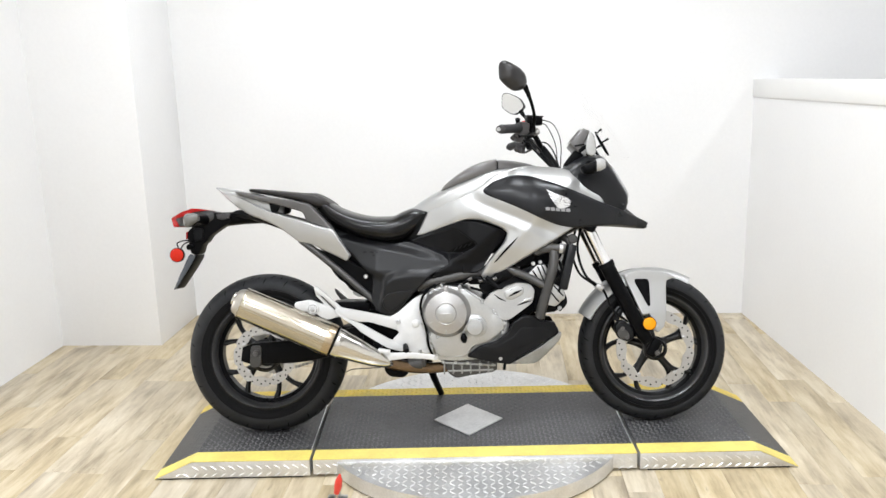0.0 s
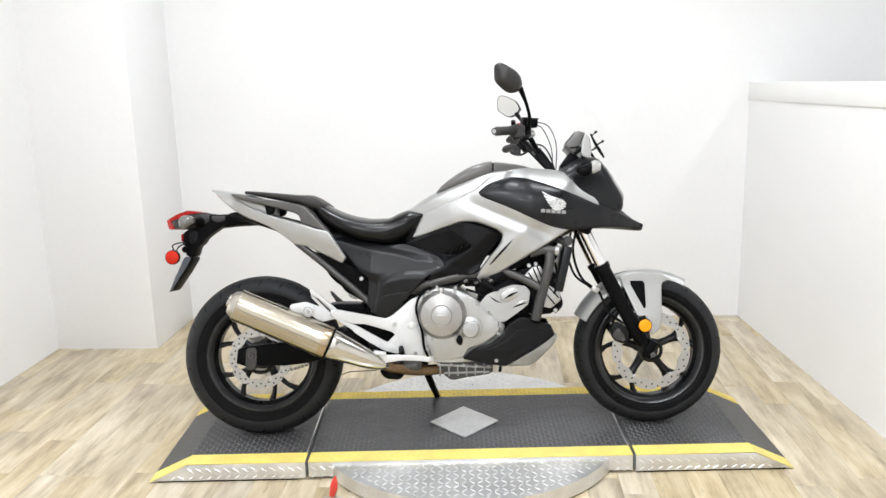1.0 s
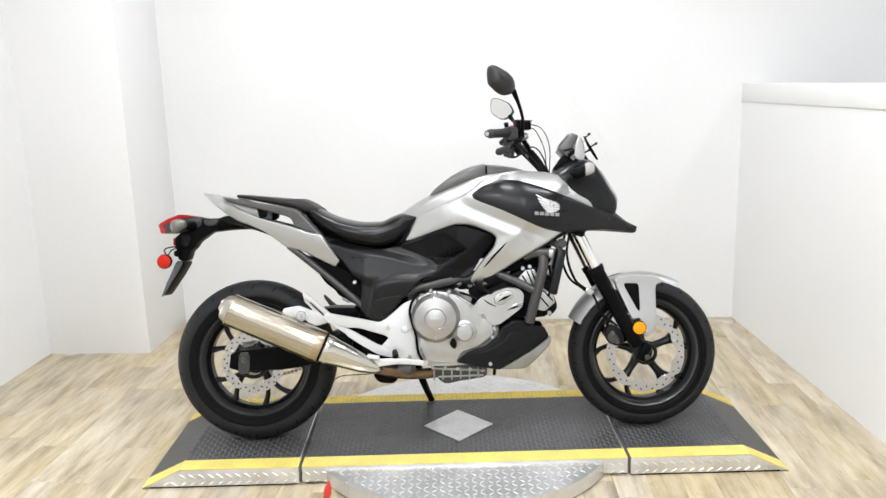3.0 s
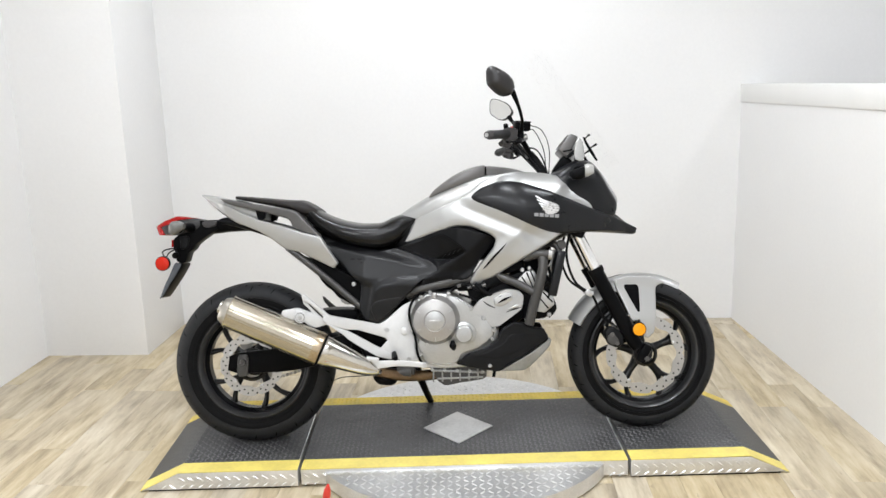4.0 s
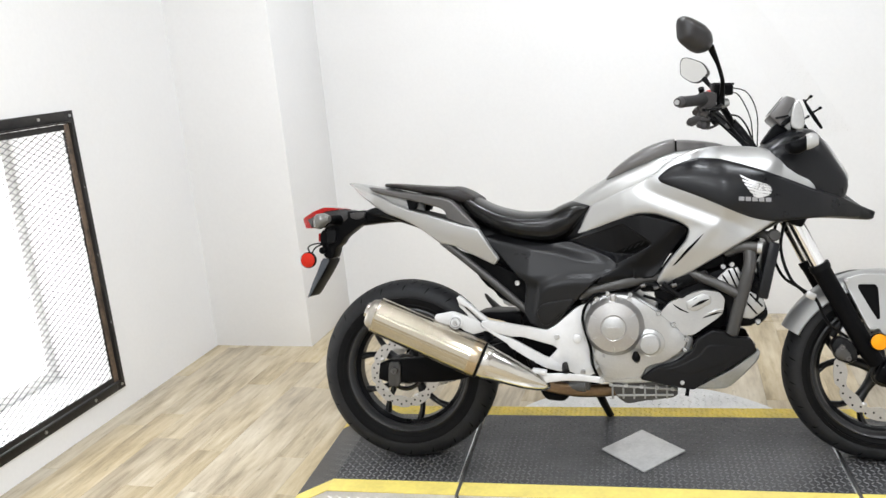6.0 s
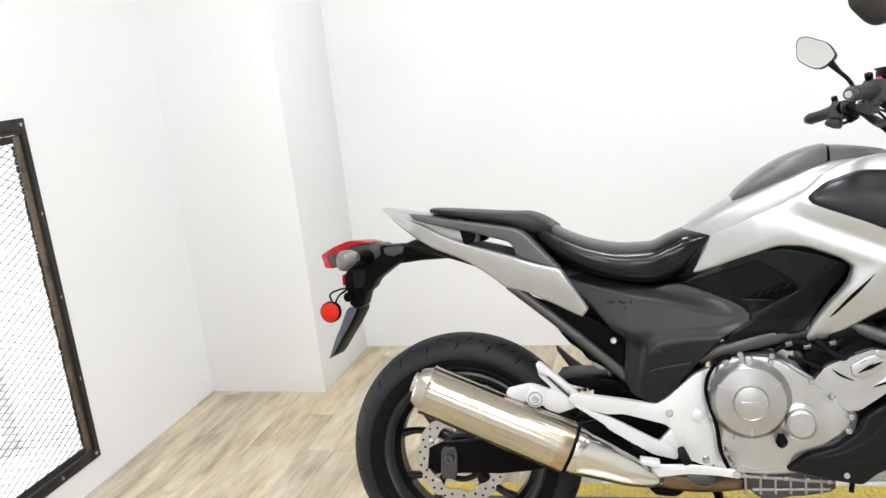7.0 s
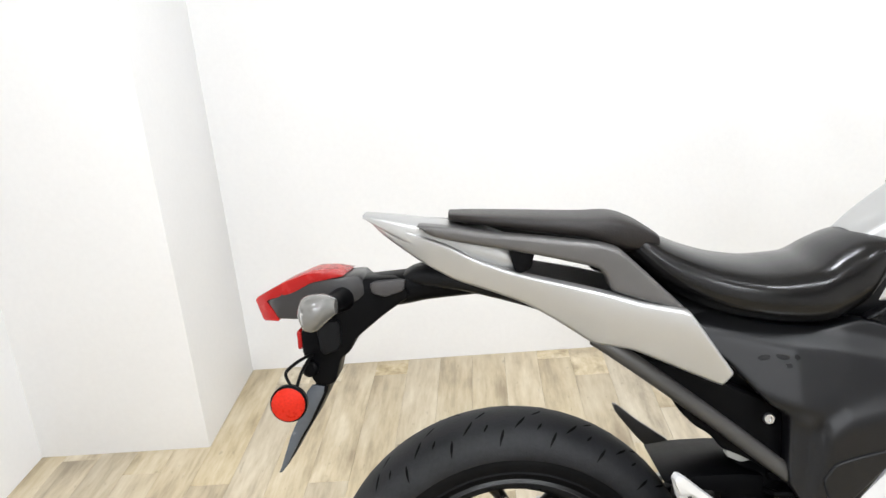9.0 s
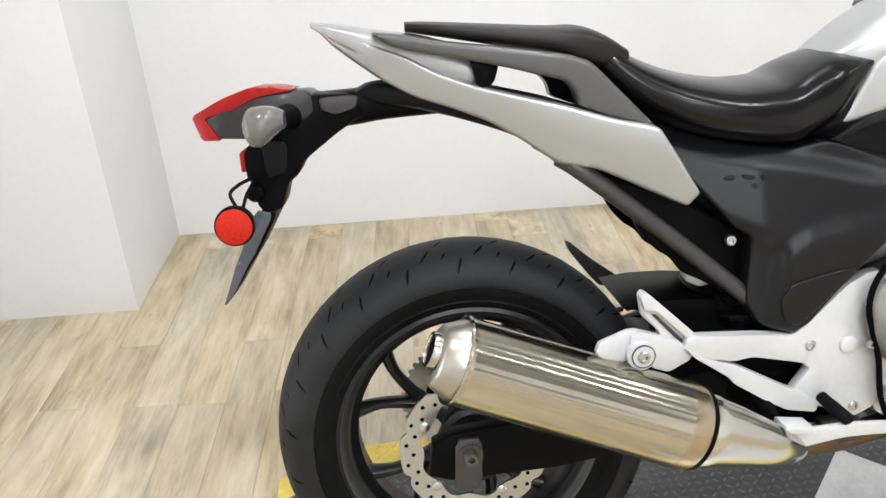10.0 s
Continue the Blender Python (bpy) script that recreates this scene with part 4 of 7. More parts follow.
def caliper(s):
    bm = bmesh.new()
    v = s * 0.088
    prism(bm, [(0.608, 0.395), (0.622, 0.352), (0.655, 0.338), (0.682, 0.352), (0.678, 0.392), (0.650, 0.418), (0.625, 0.420)], v - 0.030, v + 0.024, 0.007)
    tube(bm, [(0.615, v, 0.418), (0.628, v, 0.446), (0.645, v, 0.470)], [0.010, 0.013, 0.008], 10)
    c = part("front_caliper", bm, M["cowl"], BIKE, "dark grey front brake caliper")
    bm = bmesh.new()
    prism(bm, [(0.632, 0.425), (0.642, 0.452), (0.662, 0.462), (0.700, 0.420), (0.690, 0.395), (0.662, 0.405)], v - 0.016, v + 0.014, 0.004)
    part("caliper_bracket", bm, M["cast"], c, "bare alloy caliper bracket")
    bm = bmesh.new()
    prism(bm, [(0.616, 0.366), (0.632, 0.352), (0.654, 0.350), (0.664, 0.366), (0.648, 0.388), (0.624, 0.390)], v - 0.0335, v - 0.028, 0.002)
    part("caliper_cover", bm, M["tube"], c)
    bolt(c, 0.638, v + s * 0.029, 0.396, 0.009, 0.005, "rail", side=s)
    bolt(c, 0.655, v + s * 0.029, 0.362, 0.009, 0.005, "rail", side=s)
    bolt(c, 0.655, v + s * 0.014, 0.445, 0.006, 0.010, side=s)
    return c


caliper(-1)
for s in (-1, 1):
    bm = bmesh.new()
    tube(bm, [(0.49, s * 0.09, 0.80), (0.47, s * 0.12, 0.70), (0.50, s * 0.125, 0.60), (0.565, s * 0.12, 0.545), (0.60, s * 0.11, 0.47), (0.66, s * 0.1, 0.42)], 0.0048, 8)
    bpart("brake_hose", bm, M["cable"], BIKE, "black rubber brake hose")
bm = bmesh.new()
box(bm, (0.03, 0.02, 0.022), pose(0.552, -0.122, 0.556, 0, 30, 0), 0.004)
bpart("hose_clip", bm, M["bolt"], BIKE)

# front fender: a curved blade round the tyre
bm = bmesh.new()
rings_f = []
for i, a in enumerate(np.linspace(radians(152), radians(62), 26)):
    t = i / 25
    wd = 0.074 * (0.55 + 0.45 * math.sin(math.pi * min(1, 0.25 + t * 0.85)))
    r0 = FR + 0.028 + 0.006 * math.sin(math.pi * t)
    row = []
    for q in np.linspace(-1, 1, 13):
        dr = -0.045 * abs(q) ** 3
        row.append((FAX + (r0 + dr) * math.cos(a), q * wd, FR + (r0 + dr) * math.sin(a)))
    for q in np.linspace(1, -1, 13):
        dr = -0.045 * abs(q) ** 3 - 0.004
        row.append((FAX + (r0 + dr) * math.cos(a), q * (wd - 0.003), FR + (r0 + dr) * math.sin(a)))
    rings_f.append(row)
skin(bm, rings_f)
fender = bpart("front_fender", bm, M["silver"], BIKE, "silver front mudguard")
for s in (-1, 1):
    bm = bmesh.new()
    v = s * 0.088
    vf = lambda x, z: 0.088 + 0.028 * max(0.0, min(1.0, (0.57 - z) / 0.12))
    panel(bm, [(0.646, 0.600), (0.70, 0.616), (0.80, 0.612), (0.845, 0.588), (0.809, 0.574), (0.804, 0.44), (0.795, 0.401), (0.774, 0.380), (0.758, 0.386), (0.750, 0.42),
               (0.740, 0.452), (0.716, 0.440)], vf, s, 0.010, 0.005, 0.004, q=0.10)
    br = bpart("fender_stay", bm, M["silver"], fender, "silver mudguard side bracket")
    bm = bmesh.new()
    panel(bm, [(0.683, 0.583), (0.745, 0.582), (0.745, 0.482), (0.737, 0.478)], lambda x, z: vf(x, z) + 0.0015, s, 0.004, 0.003, 0.001, q=0.12)
    bpart("stay_recess", bm, M["fork"], fender)
    bolt(fender, 0.655, s * 0.093, 0.596, 0.007, 0.004, side=s)
    bolt(fender, 0.765, s * 0.118, 0.405, 0.007, 0.004, side=s)

# ---- body panels ----
top_line = table([(-0.14, 0.86), (-0.036, 0.943), (0.055, 0.997), (0.145, 1.036), (0.211, 1.045), (0.278, 1.035), (0.344, 1.02), (0.43, 1.01), (0.5, 0.99), (0.6, 0.93)])
wide = table([(-0.6, 0.07), (-0.3, 0.075), (-0.15, 0.084), (-0.1, 0.094), (0.0, 0.126), (0.1, 0.148), (0.2, 0.166), (0.3, 0.185), (0.45, 0.178), (0.58, 0.135), (0.66, 0.085), (0.72, 0.04), (0.77, 0.01)])


def beyond(x, z, a, b):
    """Distance of a point of the side view to the right of the line from a to b."""
    dx, dz = b[0] - a[0], b[1] - a[1]
    return max(0.0, ((x - a[0]) * dz - (z - a[1]) * dx) / math.hypot(dx, dz))


NOTCH = np.array([(-0.10, 0.775), (-0.02, 0.812), (0.045, 0.836), (0.085, 0.832), (0.150, 0.808), (0.250, 0.772), (0.232, 0.748), (0.126, 0.650), (0.088, 0.600), (0.02, 0.70)])


def body_v(x, z):
    """Half width of the tank and fairing at a point of the side view."""
    k = wide(x)
    # step down round the shroud, and the fold along the forked leg
    if -0.11 < x < 0.26 and 0.58 < z < 0.85 and inside_outline([(x, z)], NOTCH)[0]:
        t = min(1.0, float(outline_distance([(x, z)], NOTCH)[0]) / 0.012)
        k -= 0.0028 * t * t * (3 - 2 * t)
    f = min(1.0, max(0.0, (x - 0.04) / 0.06)) * min(1.0, max(0.0, (0.42 - x) / 0.08))
    d = beyond(x, z, (0.09, 0.922), (0.45, 0.768))
    k += f * (-0.30 * min(d, 0.038) + 0.30 * max(0.0, min(d - 0.038, 0.03)))
    k -= 0.016 * (1 - math.exp(-beyond(x, z, (0.10, 0.585), (0.30, 0.79)) / 0.035))
    if z > 0.84:
        t = min(1.0, (z - 0.84) / max(0.05, top_line(x) + 0.02 - 0.84))
        k *= math.sqrt(max(0.05, 1 - 0.86 * t * t))
    elif z < 0.70:
        k -= 0.02 * (0.70 - z) / 0.1
    return k


# core under the skins
bm = bmesh.new()
loft(bm, [(-0.21, 0.73, 0.79, 0.07), (-0.15, 0.72, 0.83, 0.085), (-0.05, 0.70, 0.89, 0.09), (0.08, 0.68, 0.96, 0.105), (0.2, 0.68, 1.0, 0.11), (0.32, 0.70, 0.985, 0.11), (0.42, 0.74, 0.97, 0.10), (0.50, 0.78, 0.94, 0.08)], 3.2)
part("tank_core", bm, M["plastic"], BIKE, "dark inner body under the fairing panels")
bm = bmesh.new()
loft(bm, [(-0.168, 0.80, 0.868, 0.062), (-0.12, 0.80, 0.900, 0.085), (-0.06, 0.81, 0.934, 0.105), (0.0, 0.83, 0.962, 0.118), (0.06, 0.85, 0.986, 0.124), (0.13, 0.87, 1.012, 0.124), (0.2, 0.88, 1.022, 0.12), (0.3, 0.88, 1.018, 0.11), (0.42, 0.88, 1.0, 0.10)], 2.7, 40)
part("tank_top", bm, M["silver"], BIKE, "silver upper tank cover")
bm = bmesh.new()
loft(bm, [(-0.050, 0.925, 0.938, 0.080), (-0.03, 0.925, 0.962, 0.092), (0.02, 0.94, 1.000, 0.103), (0.07, 0.955, 1.028, 0.106), (0.12, 0.97, 1.046, 0.102), (0.162, 0.985, 1.053, 0.094), (0.166, 0.99, 1.052, 0.090)], 3.0, 36)
lid = part("storage_lid", bm, M["lid"], BIKE, "dark grey storage compartment lid")
bm = bmesh.new()
loft(bm, [(0.172, 0.985, 1.050, 0.090), (0.21, 0.985, 1.047, 0.085), (0.28, 0.985, 1.036, 0.072), (0.325, 0.99, 1.022, 0.05)], 3.0, 36)
part("lid_front", bm, M["lid"], lid)
# black strip put into the lid joint for the shade inside it
bm = bmesh.new()
loft(bm, [(0.158, 0.985, 1.048, 0.090), (0.169, 0.985, 1.0475, 0.0885), (0.180, 0.985, 1.046, 0.086)], 3.0, 36)
part("lid_seal", bm, M["gap"], lid)

SILVER = [(-0.165, 0.744), (-0.136, 0.790), (-0.109, 0.842), (-0.097, 0.858), (-0.06, 0.874), (0.0, 0.895), (0.06, 0.918), (0.105, 0.942), (0.150, 0.982), (0.225, 1.010), (0.291, 1.018), (0.40, 1.010), (0.50, 0.984),
          (0.545, 0.932), (0.578, 0.866), (0.50, 0.80), (0.448, 0.775), (0.400, 0.742), (0.278, 0.670), (0.147, 0.590), (0.104, 0.585), (0.098, 0.600), (0.128, 0.649), (0.193, 0.728), (0.203, 0.762),
          (0.180, 0.782), (0.104, 0.812), (0.044, 0.814), (-0.043, 0.783)]
BLACK = [(0.110, 0.926), (0.153, 0.960), (0.225, 0.983), (0.293, 0.977), (0.373, 0.951), (0.481, 0.909), (0.580, 0.866), (0.650, 0.846), (0.70, 0.822), (0.755, 0.797), (0.752, 0.782), (0.70, 0.779), (0.62, 0.786),
         (0.544, 0.782), (0.447, 0.776), (0.392, 0.787), (0.334, 0.811), (0.234, 0.861), (0.121, 0.908)]
SHROUD = [(-0.176, 0.735), (-0.08, 0.778), (0.009, 0.804), (0.060, 0.809), (0.120, 0.795), (0.185, 0.772), (0.196, 0.763), (0.187, 0.738), (0.146, 0.690), (0.100, 0.614), (0.018, 0.598), (-0.088, 0.594), (-0.060, 0.625), (-0.022, 0.645), (-0.021, 0.660), (0.005, 0.672), (0.094, 0.717),
          (0.018, 0.772), (-0.004, 0.781), (-0.085, 0.756), (-0.165, 0.732)]
SCOOP = [(-0.170, 0.732), (-0.085, 0.759), (-0.004, 0.785), (0.020, 0.775), (0.098, 0.717), (0.036, 0.682), (-0.032, 0.684)]
SHELF = [(-0.172, 0.731), (-0.032, 0.689), (0.036, 0.687), (0.097, 0.718), (0.005, 0.668), (-0.022, 0.655), (-0.045, 0.678)]
COVER = [(-0.482, 0.752), (-0.421, 0.772), (-0.334, 0.742), (-0.246, 0.727), (-0.174, 0.735), (-0.044, 0.681), (-0.020, 0.658), (-0.018, 0.640), (-0.085, 0.606), (-0.100, 0.592), (-0.152, 0.540), (-0.184, 0.506),
         (-0.222, 0.461), (-0.248, 0.448), (-0.302, 0.466), (-0.322, 0.502), (-0.315, 0.580), (-0.316, 0.604), (-0.345, 0.624), (-0.400, 0.690)]
strip_line = table([(-0.44, 0.742), (-0.385, 0.727), (-0.309, 0.707), (-0.212, 0.690), (-0.137, 0.669), (-0.051, 0.651)])
fold_line = table([(-0.45, 0.700), (-0.403, 0.672), (-0.355, 0.642), (-0.263, 0.599), (-0.235, 0.616), (-0.17, 0.627), (-0.095, 0.628), (-0.051, 0.643)])


def cover_face(x, z):
    """Side cover: a strip leaning in under the seat, a flat upper face, an undercut behind the upright crease and a swelling lower face before it."""
    k = float(np.interp(x, [-0.5, -0.3, 0.0, 0.2], [0.128, 0.156, 0.150, 0.152]))
    zs, zf = strip_line(x), fold_line(x)
    k -= 0.30 * max(0.0, z - 0.62) * min(1.0, max(0.15, (0.08 - x) / 0.16))
    k -= 0.60 * min(0.03, max(0.0, z - zs)) * min(1.0, max(0.0, (-0.02 - x) / 0.1))
    d = max(0.0, zf - z)
    front = min(1.0, max(0.0, (x + 0.276 - 0.2 * (z - 0.6)) / 0.020))
    front = front * front * (3 - 2 * front)
    return k + front * (0.50 * min(d, 0.026) - 0.10 * max(0.0, d - 0.026)) - (1 - front) * (0.50 * min(d, 0.026) - 0.05 * max(0.0, d - 0.026))


scoop_top = table([(-0.170, 0.732), (-0.004, 0.782), (0.098, 0.716)])
scoop_low = table([(-0.170, 0.731), (-0.032, 0.687), (0.036, 0.685), (0.098, 0.716)])
shelf_low = table([(-0.170, 0.730), (-0.045, 0.679), (-0.021, 0.657), (0.005, 0.670), (0.097, 0.715)])


def low_v(x, z):
    """The side cover's surface with eased folds."""
    return sum(cover_face(x, z + d) for d in (-0.006, -0.003, 0.0, 0.003, 0.006)) / 5


def scoop_v(x, z):
    """The floor of the air scoop slopes in from its upper edge."""
    return low_v(x, z) - 0.003 - 0.36 * max(0.0, scoop_top(x) - z)


def shelf_v(x, z):
    """A shelf leads back out below the scoop."""
    zb, zl = scoop_low(x), shelf_low(x)
    deep = 0.36 * max(0.0, scoop_top(x) - zb)
    return low_v(x, z) - 0.001 - deep * min(1.0, max(0.0, (z - zl) / max(0.006, zb - zl)))


def shroud_v(x, z):
    """The shroud carries the scoop and folds away along its lower front edge."""
    d1, d2 = beyond(x, z, (-0.09, 0.600), (0.052, 0.676)), beyond(x, z, (0.052, 0.676), (0.180, 0.786))
    return low_v(x, z) + 0.002 - 0.6 * min(0.05, d1 if x < 0.03 else d2)


for s in (-1, 1):
    # silver main panel with its forked lower leg
    bm = bmesh.new()
    panel(bm, SILVER, body_v, s, 0.03, 0.010, 0.009, step=0.010, q=0.14)
    pn = part("side_fairing", bm, M["silver"], BIKE, "silver painted side fairing")
    bm = bmesh.new()
    panel(bm, [(0.149, 0.646), (0.162, 0.653), (0.222, 0.717), (0.247, 0.750), (0.192, 0.698)], lambda x, z: body_v(x, z) + 0.001, s, 0.006, 0.003, 0.001, q=0.1)
    part("fairing_slot", bm, M["gap"], pn)
    # black upper panel running into the beak
    bm = bmesh.new()
    panel(bm, BLACK, lambda x, z: body_v(x, z) + 0.006, s, 0.02, 0.010, 0.007, q=0.16, crown=0.006, crown_r=0.07)
    bp_ = part("upper_panel", bm, M["black_gloss"], BIKE, "satin black upper side panel")
    # emblem: a fan of plain strips over a row of small blocks
    tips = [(0.351, 0.923), (0.357, 0.908), (0.363, 0.895), (0.370, 0.884), (0.377, 0.873), (0.386, 0.862)]
    ends = [(0.428, 0.890), (0.438, 0.883), (0.443, 0.875), (0.442, 0.866), (0.437, 0.858), (0.427, 0.852), (0.404, 0.848)]
    on_panel = lambda x, z: body_v(x, z) + 0.0132
    for (x0, z0), (x1, z1), (x2, z2) in zip(tips, ends, ends[1:]):
        bm = bmesh.new()
        xm, zm = x0 + (x1 - x0) * 0.42, z0 + (z1 - z0) * 0.60
        panel(bm, [(x0, z0), (xm, zm + 0.001), (x1, z1), (x2 - 0.001, z2 + 0.0016), (xm + 0.003, zm - 0.0082), (x0 + 0.003, z0 - 0.007)], on_panel, s, 0.003, 0.0012, 0.0005, q=0.12, k=1)
        part("emblem", bm, M["logo"], bp_, "plain silver wing-shaped emblem")
    for kk in range(5):
        x0, z0 = 0.347 + 0.0192 * kk, 0.8555 - 0.0015 * kk
        bm = bmesh.new()
        panel(bm, [(x0, z0), (x0 + 0.0155, z0 - 0.001), (x0 + 0.0155, z0 - 0.0135), (x0, z0 - 0.0125)], on_panel, s, 0.003, 0.0012, 0.0005, q=0.06, k=1)
        part("emblem_bar", bm, M["logo_dim"], bp_, "small plain silver block")
    # lower dark cover under the seat
    bm = bmesh.new()
    panel(bm, COVER, low_v, s, 0.03, 0.006, 0.005, step=0.007, q=0.12)
    lc = part("side_cover", bm, M["plastic_sc"], BIKE, "dark grey plastic side cover", 60)
    bm = bmesh.new()
    panel(bm, SHROUD, shroud_v, s, 0.02, 0.004, 0.003, step=0.007, q=0.12)
    part("shroud_panel", bm, M["shroud"], lc, "satin black angular shroud")
    bm = bmesh.new()
    panel(bm, SCOOP, scoop_v, s, 0.012, 0.003, 0.001, step=0.009, q=0.06)
    part("scoop_floor", bm, M["shroud"], lc)
    bm = bmesh.new()
    panel(bm, SHELF, shelf_v, s, 0.006, 0.003, 0.001, step=0.006, q=0.06)
    part("scoop_shelf", bm, M["plastic_sc"], lc)
    bm = bmesh.new()
    panel(bm, [(-0.030, 0.692), (0.020, 0.691), (0.084, 0.718), (0.060, 0.732)], lambda x, z: scoop_v(x, z) + 0.0012, s, 0.004, 0.002, 0.0005, q=0.08, k=1)
    part("scoop_slot", bm, M["gap"], lc)
    for kk in range(4):
        x0, z0 = -0.004 + 0.019 * kk, 0.694 + 0.0065 * kk
        bm = bmesh.new()
        panel(bm, [(x0, z0), (x0 + 0.005, z0), (x0 + 0.017, z0 + 0.014), (x0 + 0.012, z0 + 0.014)], lambda x, z: scoop_v(x, z) + 0.004, s, 0.004, 0.001, 0.0005, q=0.1, k=1)
        part("louvre", bm, M["plastic_sc"], lc)
    # remains of a dark worn print on the cover
    for pts in ([(-0.358, 0.694), (-0.348, 0.699), (-0.336, 0.697), (-0.339, 0.692), (-0.350, 0.690)], [(-0.330, 0.699), (-0.318, 0.698), (-0.307, 0.693), (-0.313, 0.689), (-0.326, 0.692)],
                [(-0.303, 0.696), (-0.296, 0.697), (-0.292, 0.691), (-0.300, 0.687)], [(-0.318, 0.684), (-0.308, 0.685), (-0.306, 0.678), (-0.314, 0.677)]):
        bm = bmesh.new()
        panel(bm, pts, lambda x, z: low_v(x, z) + 0.0008, s, 0.004, 0.001, 0.0004, q=0.2, k=1)
        part("worn_print", bm, M["shroud"], lc, "dark remains of a worn print")
    # moulded lower step on the cover
    bm = bmesh.new()
    panel(bm, [(-0.246, 0.456), (-0.158, 0.536), (-0.156, 0.549), (-0.207, 0.543), (-0.258, 0.533), (-0.277, 0.508), (-0.268, 0.475)], lambda x, z: low_v(x, z) + 0.004, s, 0.01, 0.004, 0.004, q=0.12)
    part("cover_step", bm, M["plastic_sc"], lc)

# nose cowl and beak
bm = bmesh.new()
loft(bm, [(0.415, 0.87, 1.008, 0.125), (0.455, 0.85, 1.036, 0.132), (0.50, 0.83, 1.060, 0.130), (0.54, 0.81, 1.066, 0.122), (0.578, 0.80, 1.058, 0.112), (0.613, 0.80, 1.014, 0.100),
          (0.640, 0.81, 0.966, 0.088), (0.660, 0.84, 0.928, 0.074), (0.668, 0.865, 0.908, 0.060)], 2.8)
nose = bpart("nose_cowl", bm, M["black_gloss"], BIKE, "dark nose cowl above the pointed beak")
bm = bmesh.new()
loft(bm, [(0.49, 0.786, 0.870, 0.110), (0.56, 0.784, 0.884, 0.115), (0.615, 0.781, 0.886, 0.092), (0.652, 0.778, 0.866, 0.070), (0.696, 0.774, 0.829, 0.045), (0.733, 0.771, 0.800, 0.022), (0.747, 0.776, 0.787, 0.006)], 2.6)
bpart("beak", bm, M["black_gloss"], nose, "pointed black beak")
bm = bmesh.new()
loft(bm, [(0.575, 0.94, 1.052, 0.066), (0.612, 0.92, 1.022, 0.074), (0.645, 0.90, 0.968, 0.066), (0.668, 0.888, 0.930, 0.046), (0.677, 0.892, 0.910, 0.02)], 2.6)
bpart("headlight", bm, M["lamp_lens"], nose, "clear headlight lens")


def instrument():
    bm = bmesh.new()
    prism(bm, [(0.450, 1.108), (0.456, 1.118), (0.498, 1.168), (0.527, 1.156), (0.524, 1.146), (0.486, 1.074), (0.478, 1.078)], -0.062, 0.095, 0.006)
    a = bpart("instrument_panel", bm, M["lid"], BIKE, "boxy dark grey instrument panel")
    bm = bmesh.new()
    box(bm, (0.004, 0.125, 0.055), pose(0.4725, 0.017, 1.142, 0, 40, 0), 0.001)
    bpart("display", bm, M["smoke"], a)
    bm = bmesh.new()
    tube(bm, [(0.468, -0.064, 1.098), (0.505, -0.064, 1.104)], 0.003, 8)
    tube(bm, [(0.486, -0.058, 1.076), (0.515, -0.055, 1.095), (0.520, -0.05, 1.060)], 0.008, 10)
    bpart("panel_mount", bm, M["fork"], a)
    bm = bmesh.new()
    prism(bm, [(0.47, 1.085), (0.50, 1.070), (0.52, 1.03), (0.44, 1.02), (0.43, 1.03)], -0.05, 0.05, 0.008)
    bpart("panel_base", bm, M["fork"], a)


instrument()

# clear windscreen on two brackets
bm = bmesh.new()
rings_w = []
for i in range(15):
    t = i / 14
    eu, ew = 0.605 - 0.262 * t, 1.04 + 0.45 * t
    hw = 0.15 + 0.02 * math.sin(math.pi * t) - 0.05 * max(0.0, t - 0.85) / 0.15
    row = [(eu + (0.085 - 0.025 * t) * (1 - q * q), q * hw, ew + 0.012 * (1 - q * q)) for q in np.linspace(-1, 1, 15)]
    row += [(p[0] - 0.003, p[1], p[2] - 0.001) for p in reversed(row)]
    rings_w.append(row)
skin(bm, rings_w)
shield = bpart("windscreen", bm, M["screen"], BIKE, "tall clear windscreen")
shield.visible_shadow = False
for s in (-1, 1):
    bm = bmesh.new()
    tube(bm, [(0.541, s * 0.11, 1.148), (0.556, s * 0.11, 1.116), (0.572, s * 0.108, 1.088), (0.591, s * 0.10, 1.058)], [0.0032, 0.0052, 0.0062, 0.0040], 8)
    tube(bm, [(0.545, s * 0.11, 1.140), (0.559, s * 0.114, 1.153)], 0.0024, 8)
    tube(bm, [(0.562, s * 0.11, 1.104), (0.584, s * 0.114, 1.117)], 0.0032, 8)
    br = bpart("screen_bracket", bm, M["fork"], shield, "black screen bracket")
    for u, w in ((0.560, 1.154), (0.585, 1.118)):
        bm = bmesh.new()
        rounded_disc(bm, u, s * 0.108, s * 0.122, w, 0.0050, 0.0015, 12)
        bpart("screen_knob", bm, M["fork"], shield)
    bm = bmesh.new()
    panel(bm, [(0.506, 1.068), (0.515, 1.136), (0.530, 1.152), (0.543, 1.124), (0.549, 1.075), (0.536, 1.055)], lambda x, z: 0.09, s, 0.012, 0.006, 0.004)
    bpart("cowl_fin", bm, M["lens_clear"], nose, "pale grey cowl fin")


